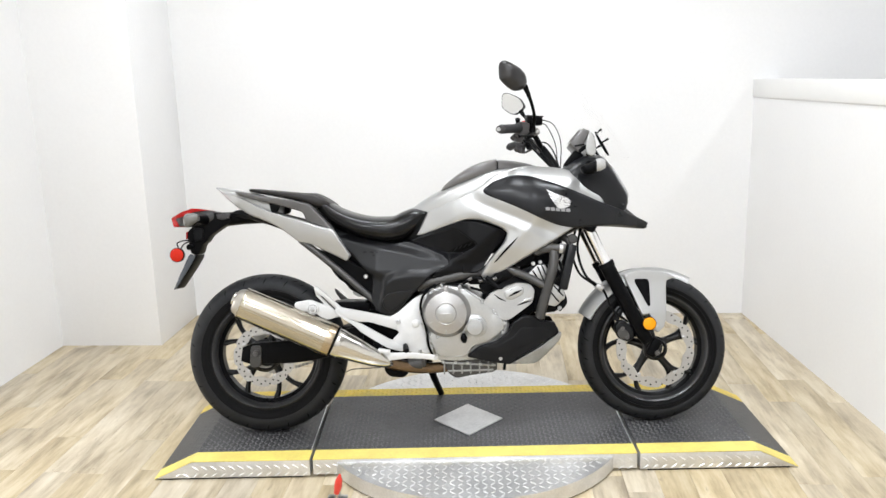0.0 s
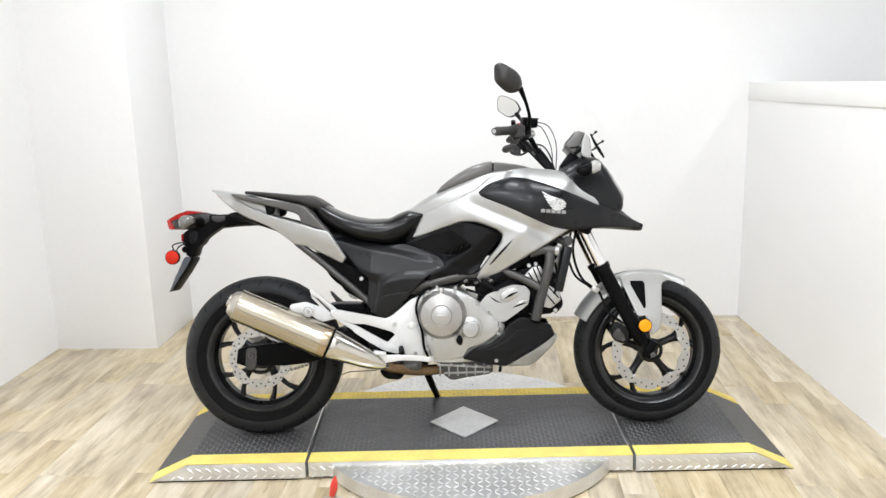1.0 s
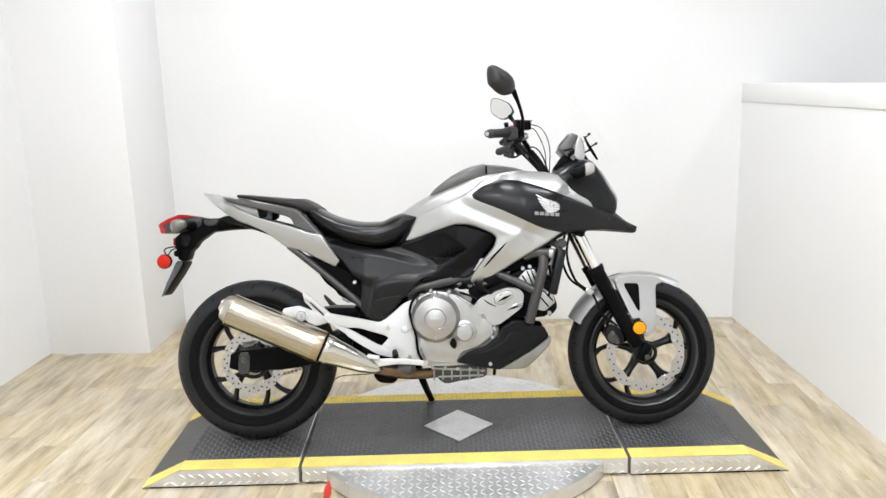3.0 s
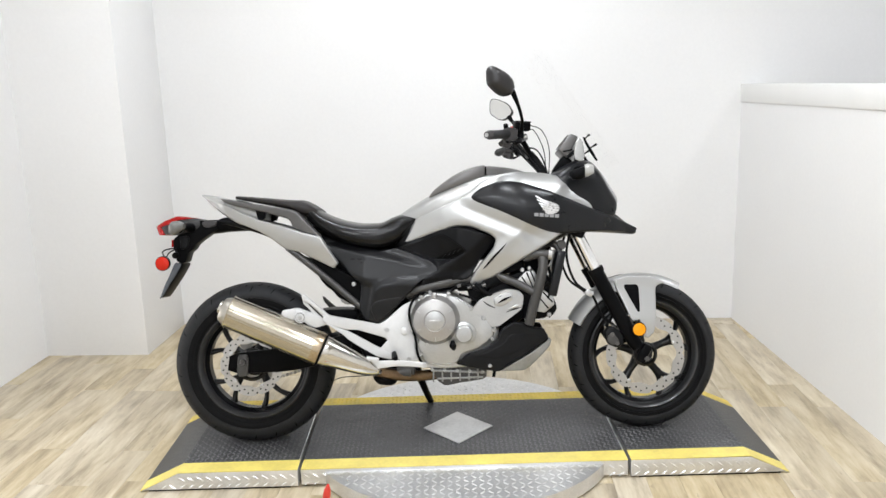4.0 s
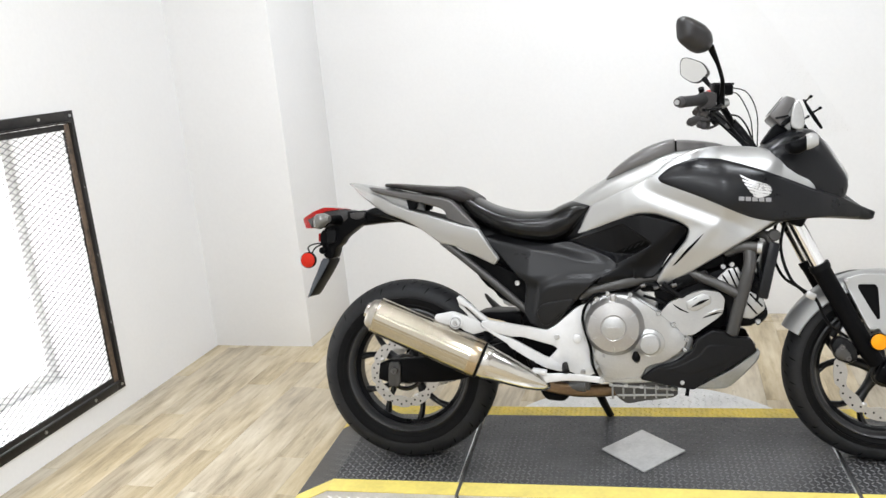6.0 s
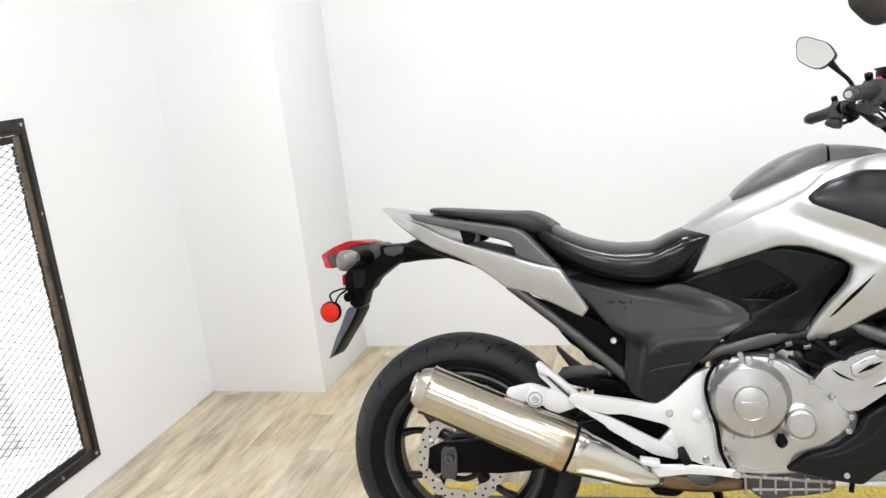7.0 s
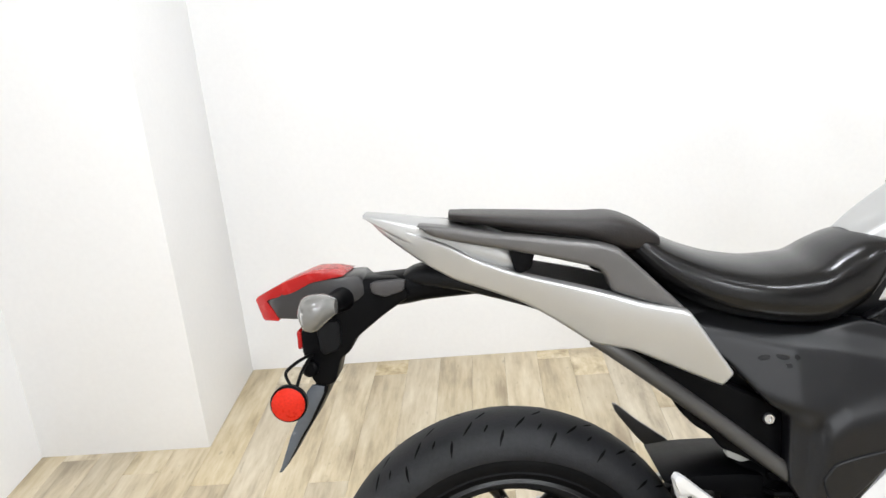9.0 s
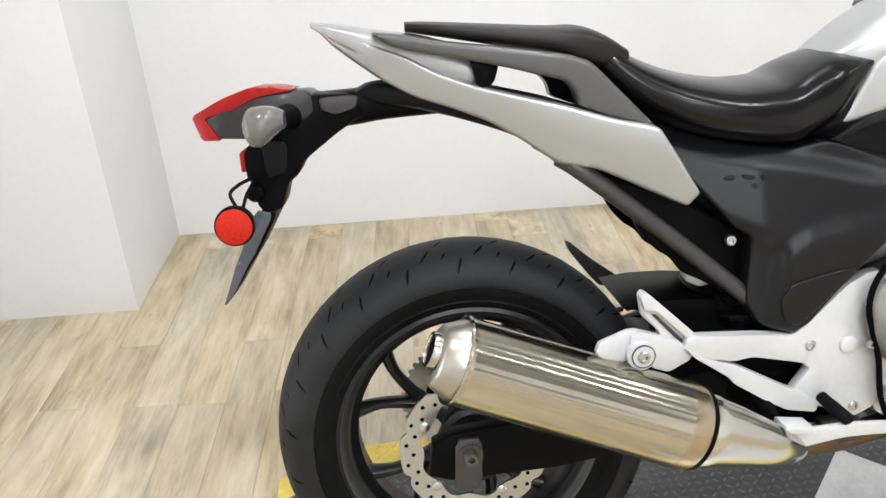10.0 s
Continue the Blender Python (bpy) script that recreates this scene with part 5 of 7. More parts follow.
def front_indicator(s):
    bm = bmesh.new()
    tube(bm, [(0.515, s * 0.12, 1.015), (0.512, s * 0.17, 1.018)], [0.014, 0.018], 12)
    loft(bm, [(0.478, 0.998, 1.014, 0.010, s * 0.185), (0.492, 0.984, 1.022, 0.024, s * 0.19), (0.514, 0.983, 1.028, 0.028, s * 0.19), (0.534, 0.992, 1.036, 0.026, s * 0.19)], 2.2, 20)
    a = bpart("front_indicator", bm, M["fork"], BIKE, "front turn signal on a short stalk")
    bm = bmesh.new()
    loft(bm, [(0.533, 0.992, 1.040, 0.027, s * 0.19), (0.549, 0.996, 1.044, 0.025, s * 0.19), (0.567, 1.006, 1.038, 0.013, s * 0.19)], 2.2, 20)
    bpart("indicator_lens", bm, M["lens_clear"], a, "pale clear lens")


for s in (-1, 1):
    front_indicator(s)

# ---- handlebar ----
def barpart(name, bm, material, parent, label="", sharp=38):
    """The bar as it stands: turned a little by the steering, its far half forward and higher."""
    for v in bm.verts:
        x, y, z = v.co
        k = min(1.0, max(0.0, (z - 0.97) / 0.1))
        v.co = (x + 0.0145 * k + 0.013 * y + 0.12 * max(0.0, y - 0.1), y + 0.12 * k, z + (0.026 + 0.045 * y) * k)
    return bpart(name, bm, material, parent, label, sharp)


bm = bmesh.new()
# the far half sweeps slightly less
half_bar = [(0.330, 0.05, 1.085), (0.325, 0.09, 1.095), (0.290, 0.17, 1.140), (0.262, 0.24, 1.152), (0.215, 0.33, 1.147), (0.172, 0.405, 1.143)]
tube(bm, [(u, -v, w) for u, v, w in reversed(half_bar)] + half_bar, 0.011, 14)
bar = barpart("handlebar", bm, M["fork"], BIKE, "black tubular handlebar")
bm = bmesh.new()
for s in (-1, 1):
    bm = bmesh.new()
    tube(bm, [(0.415, s * 0.055, 0.98), (0.375, s * 0.055, 1.04), (0.335, s * 0.055, 1.085)], [0.014, 0.011, 0.014], 14)
    barpart("bar_riser", bm, M["fork"], bar)
for s in (-1, 1):
    bm = bmesh.new()
    tube(bm, [(0.242, s * 0.275, 1.150), (0.206, s * 0.345, 1.146), (0.176, s * 0.398, 1.143)], [0.021, 0.017, 0.0165, 0.0165, 0.0175], 18)
    g = barpart("grip", bm, M["grip"], bar, "black rubber grip")
    bm = bmesh.new()
    tube(bm, [(0.176, s * 0.398, 1.143), (0.166, s * 0.415, 1.1425)], [0.0165, 0.0125], 16)
    barpart("bar_end", bm, M["plastic_lt"], bar, "grey bar-end weight")
    bm = bmesh.new()
    tube(bm, [(0.1665, s * 0.414, 1.1425), (0.1645, s * 0.4178, 1.1424)], 0.0075, 16)
    barpart("bar_end_cap", bm, M["bolt"], bar, "bright bar-end screw")
    # clamp, throttle drum and switches round the inner end of the grip
    for pts_, r_, mt_ in (([(0.262, s * 0.238, 1.152), (0.252, s * 0.258, 1.151)], 0.024, "fork"), ([(0.276, s * 0.212, 1.147), (0.268, s * 0.228, 1.150)], 0.019, "plastic"), ([(0.238, s * 0.262, 1.176), (0.236, s * 0.268, 1.186)], 0.010, "fork"),
                          ([(0.225, s * 0.250, 1.120), (0.218, s * 0.262, 1.112)], 0.012, "plastic_lt"), ([(0.290, s * 0.225, 1.128), (0.272, s * 0.24, 1.118)], 0.013, "plastic"), ([(0.248, s * 0.285, 1.128), (0.232, s * 0.29, 1.120)], 0.009, "plastic_lt")):
        bm = bmesh.new()
        tube(bm, pts_, [r_ * 0.9, r_, r_ * 0.9], 16)
        barpart("switch", bm, M[mt_], bar)
    bm = bmesh.new()
    box(bm, (0.045, 0.055, 0.05), pose(0.252, s * 0.262, 1.148, 0, 10, -s * 25), 0.01)
    box(bm, (0.03, 0.03, 0.03), pose(0.24, s * 0.262, 1.112, 0, 10, -s * 25), 0.008)
    barpart("switch_box", bm, M["plastic_lt"], bar, "black switch housing")
    bm = bmesh.new()
    tube(bm, [(0.296, s * 0.240, 1.136), (0.290, s * 0.30, 1.126), (0.262, s * 0.365, 1.118), (0.240, s * 0.405, 1.116)], [0.007, 0.006, 0.005, 0.0065], 10, flat=0.7)
    barpart("lever", bm, M["fork"], bar, "brake or clutch lever")
bm = bmesh.new()
box(bm, (0.060, 0.05, 0.032), pose(0.298, -0.215, 1.178, 0, 4, 15), 0.006)
barpart("brake_reservoir", bm, M["fork"], bar, "black fluid reservoir")
bm = bmesh.new()
box(bm, (0.062, 0.052, 0.006), pose(0.299, -0.215, 1.196, 0, 4, 15), 0.002)
barpart("reservoir_cap", bm, M["plastic"], bar)
bm = bmesh.new()
tube(bm, [(0.255, -0.235, 1.130), (0.29, -0.215, 1.133), (0.315, -0.2, 1.140)], [0.016, 0.015, 0.013], 12)
barpart("master_cylinder", bm, M["cast"], bar, "bare aluminium master cylinder")
bm = bmesh.new()
box(bm, (0.013, 0.010, 0.009), pose(0.258, -0.262, 1.174), 0.003)
barpart("kill_switch", bm, M["red_grip"], bar, "red stop switch")
for k, pts in enumerate(([(0.325, -0.21, 1.185), (0.375, -0.19, 1.165), (0.405, -0.15, 1.10), (0.41, -0.10, 1.0)], [(0.32, -0.2, 1.17), (0.35, -0.18, 1.16), (0.385, -0.14, 1.09), (0.40, -0.09, 1.0)],
                         [(0.26, -0.24, 1.12), (0.30, -0.2, 1.09), (0.34, -0.15, 1.05), (0.40, -0.10, 0.99)], [(0.25, -0.25, 1.11), (0.31, -0.17, 1.06), (0.36, -0.1, 1.02), (0.42, -0.05, 0.97)],
                         [(0.26, 0.24, 1.13), (0.33, 0.2, 1.12), (0.39, 0.12, 1.06), (0.42, 0.05, 0.98)], [(0.28, 0.24, 1.14), (0.36, 0.2, 1.13), (0.41, 0.1, 1.04), (0.42, 0.05, 0.98)])):
    bm = bmesh.new()
    tube(bm, pts, 0.0019 if k < 2 else 0.0032, 8)
    barpart("control_cable", bm, M["cable"], bar, "black control cable")


def mirror(s):
    """Angular shell on a curved stem, the glass turned in towards the rider."""
    if s < 0:
        stem_line = [(0.304, -0.140, 1.150), (0.309, -0.165, 1.195), (0.305, -0.190, 1.218), (0.293, -0.220, 1.252), (0.272, -0.255, 1.296)]
        edge = [(0.176, 1.358), (0.180, 1.374), (0.195, 1.383), (0.243, 1.360), (0.266, 1.335), (0.272, 1.302), (0.257, 1.281), (0.232, 1.275), (0.212, 1.283), (0.178, 1.313)]
        uc, vc = 0.226, -0.275
    else:
        stem_line = [(0.312, 0.350, 1.165), (0.322, 0.365, 1.215), (0.316, 0.390, 1.250), (0.298, 0.420, 1.280), (0.280, 0.450, 1.312)]
        edge = [(0.194, 1.389), (0.202, 1.404), (0.223, 1.404), (0.277, 1.374), (0.297, 1.335), (0.281, 1.313), (0.256, 1.301), (0.233, 1.306), (0.194, 1.338)]
        uc, vc = 0.245, 0.475
    bm = bmesh.new()
    tube(bm, stem_line, [0.0085, 0.0065, 0.006, 0.0065, 0.011], 10)
    tube(bm, [(stem_line[0][0], stem_line[0][1], 1.135), (stem_line[0][0], stem_line[0][1], 1.178)], 0.012, 12)
    stem = part("mirror", bm, M["fork"], BIKE, "rear-view mirror on a curved stem")
    pts = chaikin([(u, vc - s * 0.55 * (u - uc), w) for u, w in edge], 2, 0.16)
    mid = sum(pts, Vector()) / len(pts)
    out = Vector((0.55, s * 1.0, -0.06)).normalized()
    hd = bmesh.new()
    skin(hd, [[mid + (p - mid) * k + out * d for p in pts] for k, d in ((1.0, 0.0), (1.02, 0.006), (1.0, 0.014), (0.88, 0.030), (0.62, 0.042), (0.30, 0.047))])
    part("mirror_shell", hd, M["mirror_shell"], stem, "angular black mirror shell", 32)
    gl = bmesh.new()
    skin(gl, [[mid + (p - mid) * 0.94 + out * d for p in pts] for d in (-0.0015, 0.002)])
    part("mirror_glass", gl, M["mirror"], stem, "mirror glass")


for s in (-1, 1):
    mirror(s)

# ---- seats and tail ----
bm = bmesh.new()
loft(bm, [(-0.545, 0.865, 0.905, 0.075), (-0.52, 0.835, 0.912, 0.095), (-0.47, 0.795, 0.880, 0.115), (-0.40, 0.760, 0.851, 0.132), (-0.32, 0.738, 0.835, 0.140), (-0.25, 0.727, 0.836, 0.135),
          (-0.205, 0.733, 0.855, 0.125), (-0.165, 0.755, 0.868, 0.118), (-0.13, 0.800, 0.866, 0.103), (-0.105, 0.838, 0.860, 0.090)], 2.5, 40, 5, pt=2.7)
seat = bpart("rider_seat", bm, M["vinyl"], BIKE, "black vinyl rider seat", 60)
bm = bmesh.new()
loft(bm, [(-0.814, 0.940, 0.954, 0.055), (-0.77, 0.932, 0.951, 0.08), (-0.68, 0.913, 0.942, 0.098), (-0.60, 0.895, 0.934, 0.105), (-0.555, 0.872, 0.932, 0.102), (-0.52, 0.866, 0.918, 0.097), (-0.488, 0.874, 0.896, 0.088)], 3.4, 32, 4, pt=4.5)
bpart("pillion_seat", bm, M["vinyl_flat"], BIKE, "flat black vinyl pillion seat", 60)

for s in (-1, 1):
    # silver tail side
    tv = table([(-0.95, 0.035), (-0.85, 0.075), (-0.7, 0.112), (-0.55, 0.145), (-0.4, 0.165)])
    belly = table([(-0.95, 0.945), (-0.85, 0.900), (-0.72, 0.845), (-0.60, 0.785), (-0.50, 0.755), (-0.40, 0.72)])

    def cowl_v(x, z):
        """The flank leans outwards to its upper edge and tucks under more below its middle."""
        d = z - belly(x)
        return tv(x) + 0.20 * d - 0.9 * max(0.0, d - 0.012) ** 2 * 4 + 0.10 * min(0.0, d)

    bm = bmesh.new()
    panel(bm, [(-0.949, 0.957), (-0.887, 0.936), (-0.815, 0.908), (-0.775, 0.884), (-0.718, 0.861), (-0.658, 0.845), (-0.594, 0.828), (-0.523, 0.804), (-0.476, 0.794), (-0.462, 0.788), (-0.455, 0.777), (-0.415, 0.712), (-0.401, 0.690), (-0.403, 0.684), (-0.414, 0.670), (-0.419, 0.668),
               (-0.504, 0.710), (-0.548, 0.732), (-0.581, 0.737), (-0.605, 0.742), (-0.656, 0.780), (-0.702, 0.809), (-0.754, 0.830), (-0.809, 0.849), (-0.858, 0.878), (-0.892, 0.903), (-0.923, 0.928)], cowl_v, s, 0.02, 0.006, 0.006, step=0.011, q=0.16)
    bpart("tail_cowl", bm, M["silver"], BIKE, "silver tail side cowl")
    # grab rail
    bm = bmesh.new()
    gv = lambda x, z: float(np.interp(x, [-0.87, -0.7, -0.55, -0.44], [0.095, 0.120, 0.138, 0.150]))
    panel(bm, [(-0.866, 0.945), (-0.817, 0.938), (-0.752, 0.924), (-0.678, 0.913), (-0.582, 0.896), (-0.556, 0.886), (-0.527, 0.856), (-0.465, 0.790), (-0.470, 0.788), (-0.522, 0.804), (-0.574, 0.824), (-0.580, 0.847),
               (-0.592, 0.861), (-0.672, 0.884), (-0.729, 0.898), (-0.802, 0.914), (-0.840, 0.925)], gv, s, 0.03, 0.007, 0.007, step=0.012, q=0.14)
    gr = bpart("grab_rail", bm, M["rail"], BIKE, "grey pillion grab rail")
    bm = bmesh.new()
    prism(bm, [(-0.725, 0.90), (-0.682, 0.892), (-0.691, 0.862), (-0.714, 0.856)], s * 0.075, s * 0.105, 0.004)
    bpart("rail_post", bm, M["fork"], gr)
# silver tail top bridge
bm = bmesh.new()
loft(bm, [(-0.952, 0.955, 0.962, 0.040), (-0.91, 0.925, 0.956, 0.056), (-0.86, 0.895, 0.946, 0.070), (-0.78, 0.868, 0.930, 0.083), (-0.72, 0.852, 0.905, 0.088), (-0.708, 0.858, 0.898, 0.083)], 4.0)
bpart("tail_bridge", bm, M["silver"], BIKE, "silver upper tail bridge")
bm = bmesh.new()
loft(bm, [(-0.905, 0.846, 0.856, 0.03), (-0.87, 0.838, 0.870, 0.05), (-0.80, 0.825, 0.866, 0.07), (-0.68, 0.785, 0.812, 0.075), (-0.55, 0.72, 0.785, 0.08), (-0.48, 0.69, 0.802, 0.085), (-0.42, 0.65, 0.80, 0.085), (-0.33, 0.58, 0.76, 0.085)], 3.2)
bpart("inner_fender", bm, M["plastic"], BIKE, "black plastic inner tail tray")

# tail light, plate arm, indicators
bm = bmesh.new()
loft(bm, [(-0.76, 0.815, 0.845, 0.045), (-0.85, 0.812, 0.868, 0.045), (-0.89, 0.808, 0.862, 0.045), (-0.95, 0.800, 0.860, 0.042), (-1.0, 0.765, 0.850, 0.04)], 3.0)
arm_t = bpart("tail_arm", bm, M["fork"], BIKE, "black tail light and plate carrier")
bm = bmesh.new()
prism(bm, [(-0.966, 0.862), (-0.900, 0.858), (-0.886, 0.826), (-0.930, 0.800), (-0.978, 0.766), (-0.990, 0.745), (-1.007, 0.733), (-1.018, 0.697), (-1.032, 0.690), (-1.056, 0.698), (-1.060, 0.735), (-1.068, 0.745), (-1.068, 0.788), (-1.030, 0.815)], -0.052, 0.012, 0.005)
bpart("plate_carrier", bm, M["fork"], arm_t)
# outer sheet in the sheen colour over the black flap body
bm = bmesh.new()
prism(bm, [(-1.062, 0.696), (-1.034, 0.690), (-1.075, 0.620), (-1.132, 0.552), (-1.139, 0.552), (-1.095, 0.623)], -0.052, -0.046, 0.0015)
bpart("mud_flap", bm, M["plate"], arm_t, "flap side below the plate carrier, grey-blue sheen in its colour")
bm = bmesh.new()
prism(bm, [(-1.058, 0.694), (-1.028, 0.690), (-1.070, 0.620), (-1.130, 0.554), (-1.136, 0.556), (-1.092, 0.624)], -0.0458, 0.040, 0.003)
bpart("flap_body", bm, M["fork"], arm_t)


def wedge(outline, half, bevel):
    """A plate across the tail, drawn in towards its rear end."""
    bm = bmesh.new()
    prism(bm, outline, -half, half, bevel, 0.10)
    for v in bm.verts:
        v.co.y *= float(np.interp(v.co.x, [-1.145, -1.10, -1.03, -0.95], [0.42, 0.78, 1.0, 0.85]))
    return bm


tl = bpart("tail_light", wedge([(-1.126, 0.833), (-1.09, 0.850), (-1.045, 0.868), (-0.966, 0.868), (-0.950, 0.852), (-0.955, 0.832), (-0.990, 0.820), (-1.050, 0.803), (-1.112, 0.807)], 0.060, 0.006), M["mirror_shell"], BIKE, "wedge-shaped tail light with a red lens")
bpart("tail_lens", wedge([(-1.143, 0.840), (-1.093, 0.864), (-1.047, 0.879), (-1.015, 0.877), (-0.985, 0.870), (-1.040, 0.864), (-1.073, 0.849), (-1.122, 0.837), (-1.112, 0.824), (-1.100, 0.804), (-1.130, 0.804)], 0.062, 0.003), M["redlens"], tl, "dark red lens")


def rear_indicator(s):
    bm = bmesh.new()
    tube(bm, [(-0.995, s * 0.05, 0.832), (-1.000, s * 0.10, 0.836), (-1.008, s * 0.128, 0.836)], [0.020, 0.016, 0.018], 12)
    lathe(bm, [(0.0001, s * 0.110), (0.016, s * 0.110), (0.022, s * 0.122), (0.022, s * 0.135)], -1.016, 0.834, 24)
    a = bpart("rear_indicator", bm, M["fork"], BIKE, "rear turn signal")
    bm = bmesh.new()
    loft(bm, [(-1.044, 0.824, 0.846, 0.014, s * 0.142), (-1.036, 0.808, 0.858, 0.025, s * 0.142), (-1.020, 0.806, 0.861, 0.030, s * 0.142), (-1.004, 0.818, 0.860, 0.026, s * 0.142), (-0.988, 0.830, 0.852, 0.014, s * 0.142)], 2.3, 20)
    bpart("indicator_lens", bm, M["smoke"], a, "smoked grey lens")


for s in (-1, 1):
    rear_indicator(s)
bm = bmesh.new()
rounded_disc(bm, -1.074, -0.132, -0.146, 0.698, 0.0285, 0.003, 40)
bpart("side_reflector", bm, M["fork"], arm_t, "round red reflector in a black cup")
bm = bmesh.new()
lathe(bm, [(0.0001, -0.1505), (0.012, -0.150), (0.0255, -0.1465), (0.0255, -0.142)], -1.074, 0.698, 40)
bpart("reflector_lens", bm, M["red"], arm_t, "bright red reflector")
bm = bmesh.new()
tube(bm, [(-1.069, -0.139, 0.724), (-1.076, -0.135, 0.742), (-1.068, -0.12, 0.750), (-1.056, -0.09, 0.752), (-1.052, -0.05, 0.745)], 0.0026, 8)
tube(bm, [(-1.060, -0.139, 0.722), (-1.055, -0.125, 0.738), (-1.052, -0.08, 0.746), (-1.052, -0.05, 0.745)], 0.0026, 8)
bpart("reflector_wire", bm, M["cable"], arm_t, "bent black wire bracket")
# added grey facet: a highlight on the black carrier, put in as colour
bm = bmesh.new()
prism(bm, [(-0.948, 0.856), (-0.890, 0.857), (-0.894, 0.838), (-0.925, 0.830), (-0.946, 0.838)], -0.060, -0.050, 0.003)
bpart("arm_cap", bm, M["plastic_lt"], arm_t, "small grey facet that stands for a highlight on the carrier")
bm = bmesh.new()
prism(bm, [(-1.040, 0.800), (-1.000, 0.800), (-1.004, 0.752), (-1.036, 0.745)], -0.064, -0.050, 0.004)
bpart("carrier_block", bm, M["plastic"], arm_t)
bm = bmesh.new()
rounded_disc(bm, -1.056, -0.045, -0.066, 0.724, 0.013, 0.004, 18)
bpart("flap_mount", bm, M["fork"], arm_t)
bm = bmesh.new()
box(bm, (0.008, 0.05, 0.030), pose(-1.071, -0.026, 0.770), 0.003)
bpart("rear_reflector", bm, M["redlens"], arm_t, "small red reflector")

# ---- chassis ----
for s in (-1, 1):
    bm = bmesh.new()
    tube(bm, [(0.36, s * 0.10, 0.80), (0.30, s * 0.10, 0.69), (0.14, s * 0.104, 0.624), (0.08, s * 0.112, 0.613), (0.0, s * 0.132, 0.602), (-0.09, s * 0.140, 0.582), (-0.14, s * 0.125, 0.562)], 0.0180, 18)
    bpart("frame_tube", bm, M["tube"], BIKE, "grey painted steel frame tube")
    bm = bmesh.new()
    tube(bm, [(0.372, s * 0.138, 0.712), (0.379, s * 0.152, 0.68), (0.369, s * 0.162, 0.62), (0.342, s * 0.16, 0.525), (0.322, s * 0.155, 0.445)], 0.0190, 16)
    bpart("down_tube", bm, M["tube"], BIKE, "grey painted front down tube")
    bm = bmesh.new()
    tube(bm, [(0.31, s * 0.128, 0.694), (0.345, s * 0.140, 0.706), (0.375, s * 0.148, 0.709), (0.405, s * 0.150, 0.706)], 0.0175, 14)
    stub = bpart("frame_stub", bm, M["tube"], BIKE, "grey cross tube end")
    bm = bmesh.new()
    tube(bm, [(0.400, s * 0.150, 0.7065), (0.413, s * 0.151, 0.705)], [0.0205, 0.019], 14)
    bpart("hose_clamp", bm, M["cast"], stub)
    bm = bmesh.new()
    tube(bm, [(0.165, s * 0.098, 0.645), (0.228, s * 0.128, 0.619), (0.284, s * 0.146, 0.597), (0.350, s * 0.160, 0.562)], 0.0155, 16)
    bpart("brace_tube", bm, M["tube"], BIKE, "grey painted brace tube")
    bm = bmesh.new()
    tube(bm, [(-0.600, s * 0.10, 0.748), (-0.57, s * 0.115, 0.728), (-0.48, s * 0.12, 0.655), (-0.34, s * 0.125, 0.535), (-0.30, s * 0.125, 0.50)], 0.0135, 14)
    bpart("seat_rail", bm, M["tube"], BIKE, "grey painted rear subframe rail")
    bm = bmesh.new()
    panel(bm, [(-0.565, 0.724), (-0.42, 0.668), (-0.345, 0.632), (-0.305, 0.605), (-0.305, 0.530), (-0.33, 0.505), (-0.385, 0.540), (-0.412, 0.552), (-0.429, 0.577), (-0.455, 0.594), (-0.479, 0.625), (-0.488, 0.646), (-0.555, 0.708)], lambda x, z: 0.104, s, 0.012, 0.006, 0.004)
    bpart("rail_cover", bm, M["fork"], BIKE, "black plastic rail cover")
    bolt(BIKE, -0.344, s * 0.128, 0.606, 0.009, 0.006, side=s)
# mud guard and shock behind the engine
bm = bmesh.new()
prism(bm, [(-0.355, 0.365), (-0.22, 0.325), (-0.12, 0.325), (-0.12, 0.53), (-0.29, 0.53)], -0.105, 0.105, 0.008)
bpart("pivot_block", bm, M["fork"], BIKE, "black swing arm pivot block")
bm = bmesh.new()
prism(bm, [(-0.42, 0.345), (-0.30, 0.278), (-0.13, 0.262), (-0.13, 0.335), (-0.34, 0.40), (-0.41, 0.42)], -0.105, 0.08, 0.012)
bpart("exhaust_chamber", bm, M["fork"], BIKE, "black exhaust chamber under the pivot")
bm = bmesh.new()
prism(bm, [(-0.506, 0.497), (-0.449, 0.502), (-0.385, 0.500), (-0.340, 0.494), (-0.345, 0.462), (-0.40, 0.470), (-0.45, 0.482)], -0.085, 0.085, 0.003, 0.08)
loft(bm, [(-0.405, 0.440, 0.470, 0.06), (-0.375, 0.40, 0.490, 0.075), (-0.325, 0.345, 0.54, 0.078), (-0.29, 0.335, 0.57, 0.08), (-0.26, 0.38, 0.60, 0.08), (-0.16, 0.36, 0.60, 0.08)], 3.0)
bpart("rear_hugger", bm, M["fork"], BIKE, "black inner mudguard")
bm = bmesh.new()
coil = []
for k in range(57):
    c = Vector((-0.32, -0.08, 0.43)).lerp(Vector((-0.26, -0.08, 0.60)), k / 56)
    a = 2 * math.pi * k / 8
    coil.append((c.x + 0.03 * math.cos(a), c.y + 0.03 * math.sin(a), c.z))
tube(bm, coil, 0.006, 8, 1)
bpart("shock_spring", bm, M["fork"], BIKE, "rear shock spring")
bm = bmesh.new()
prism(bm, [(-0.402, 0.566), (-0.356, 0.552), (-0.360, 0.524), (-0.380, 0.522), (-0.403, 0.534)], -0.095, -0.065, 0.006)
bpart("fluid_bottle", bm, M["lens_clear"], BIKE, "translucent brake fluid bottle")

# ---- engine ----
bm = bmesh.new()
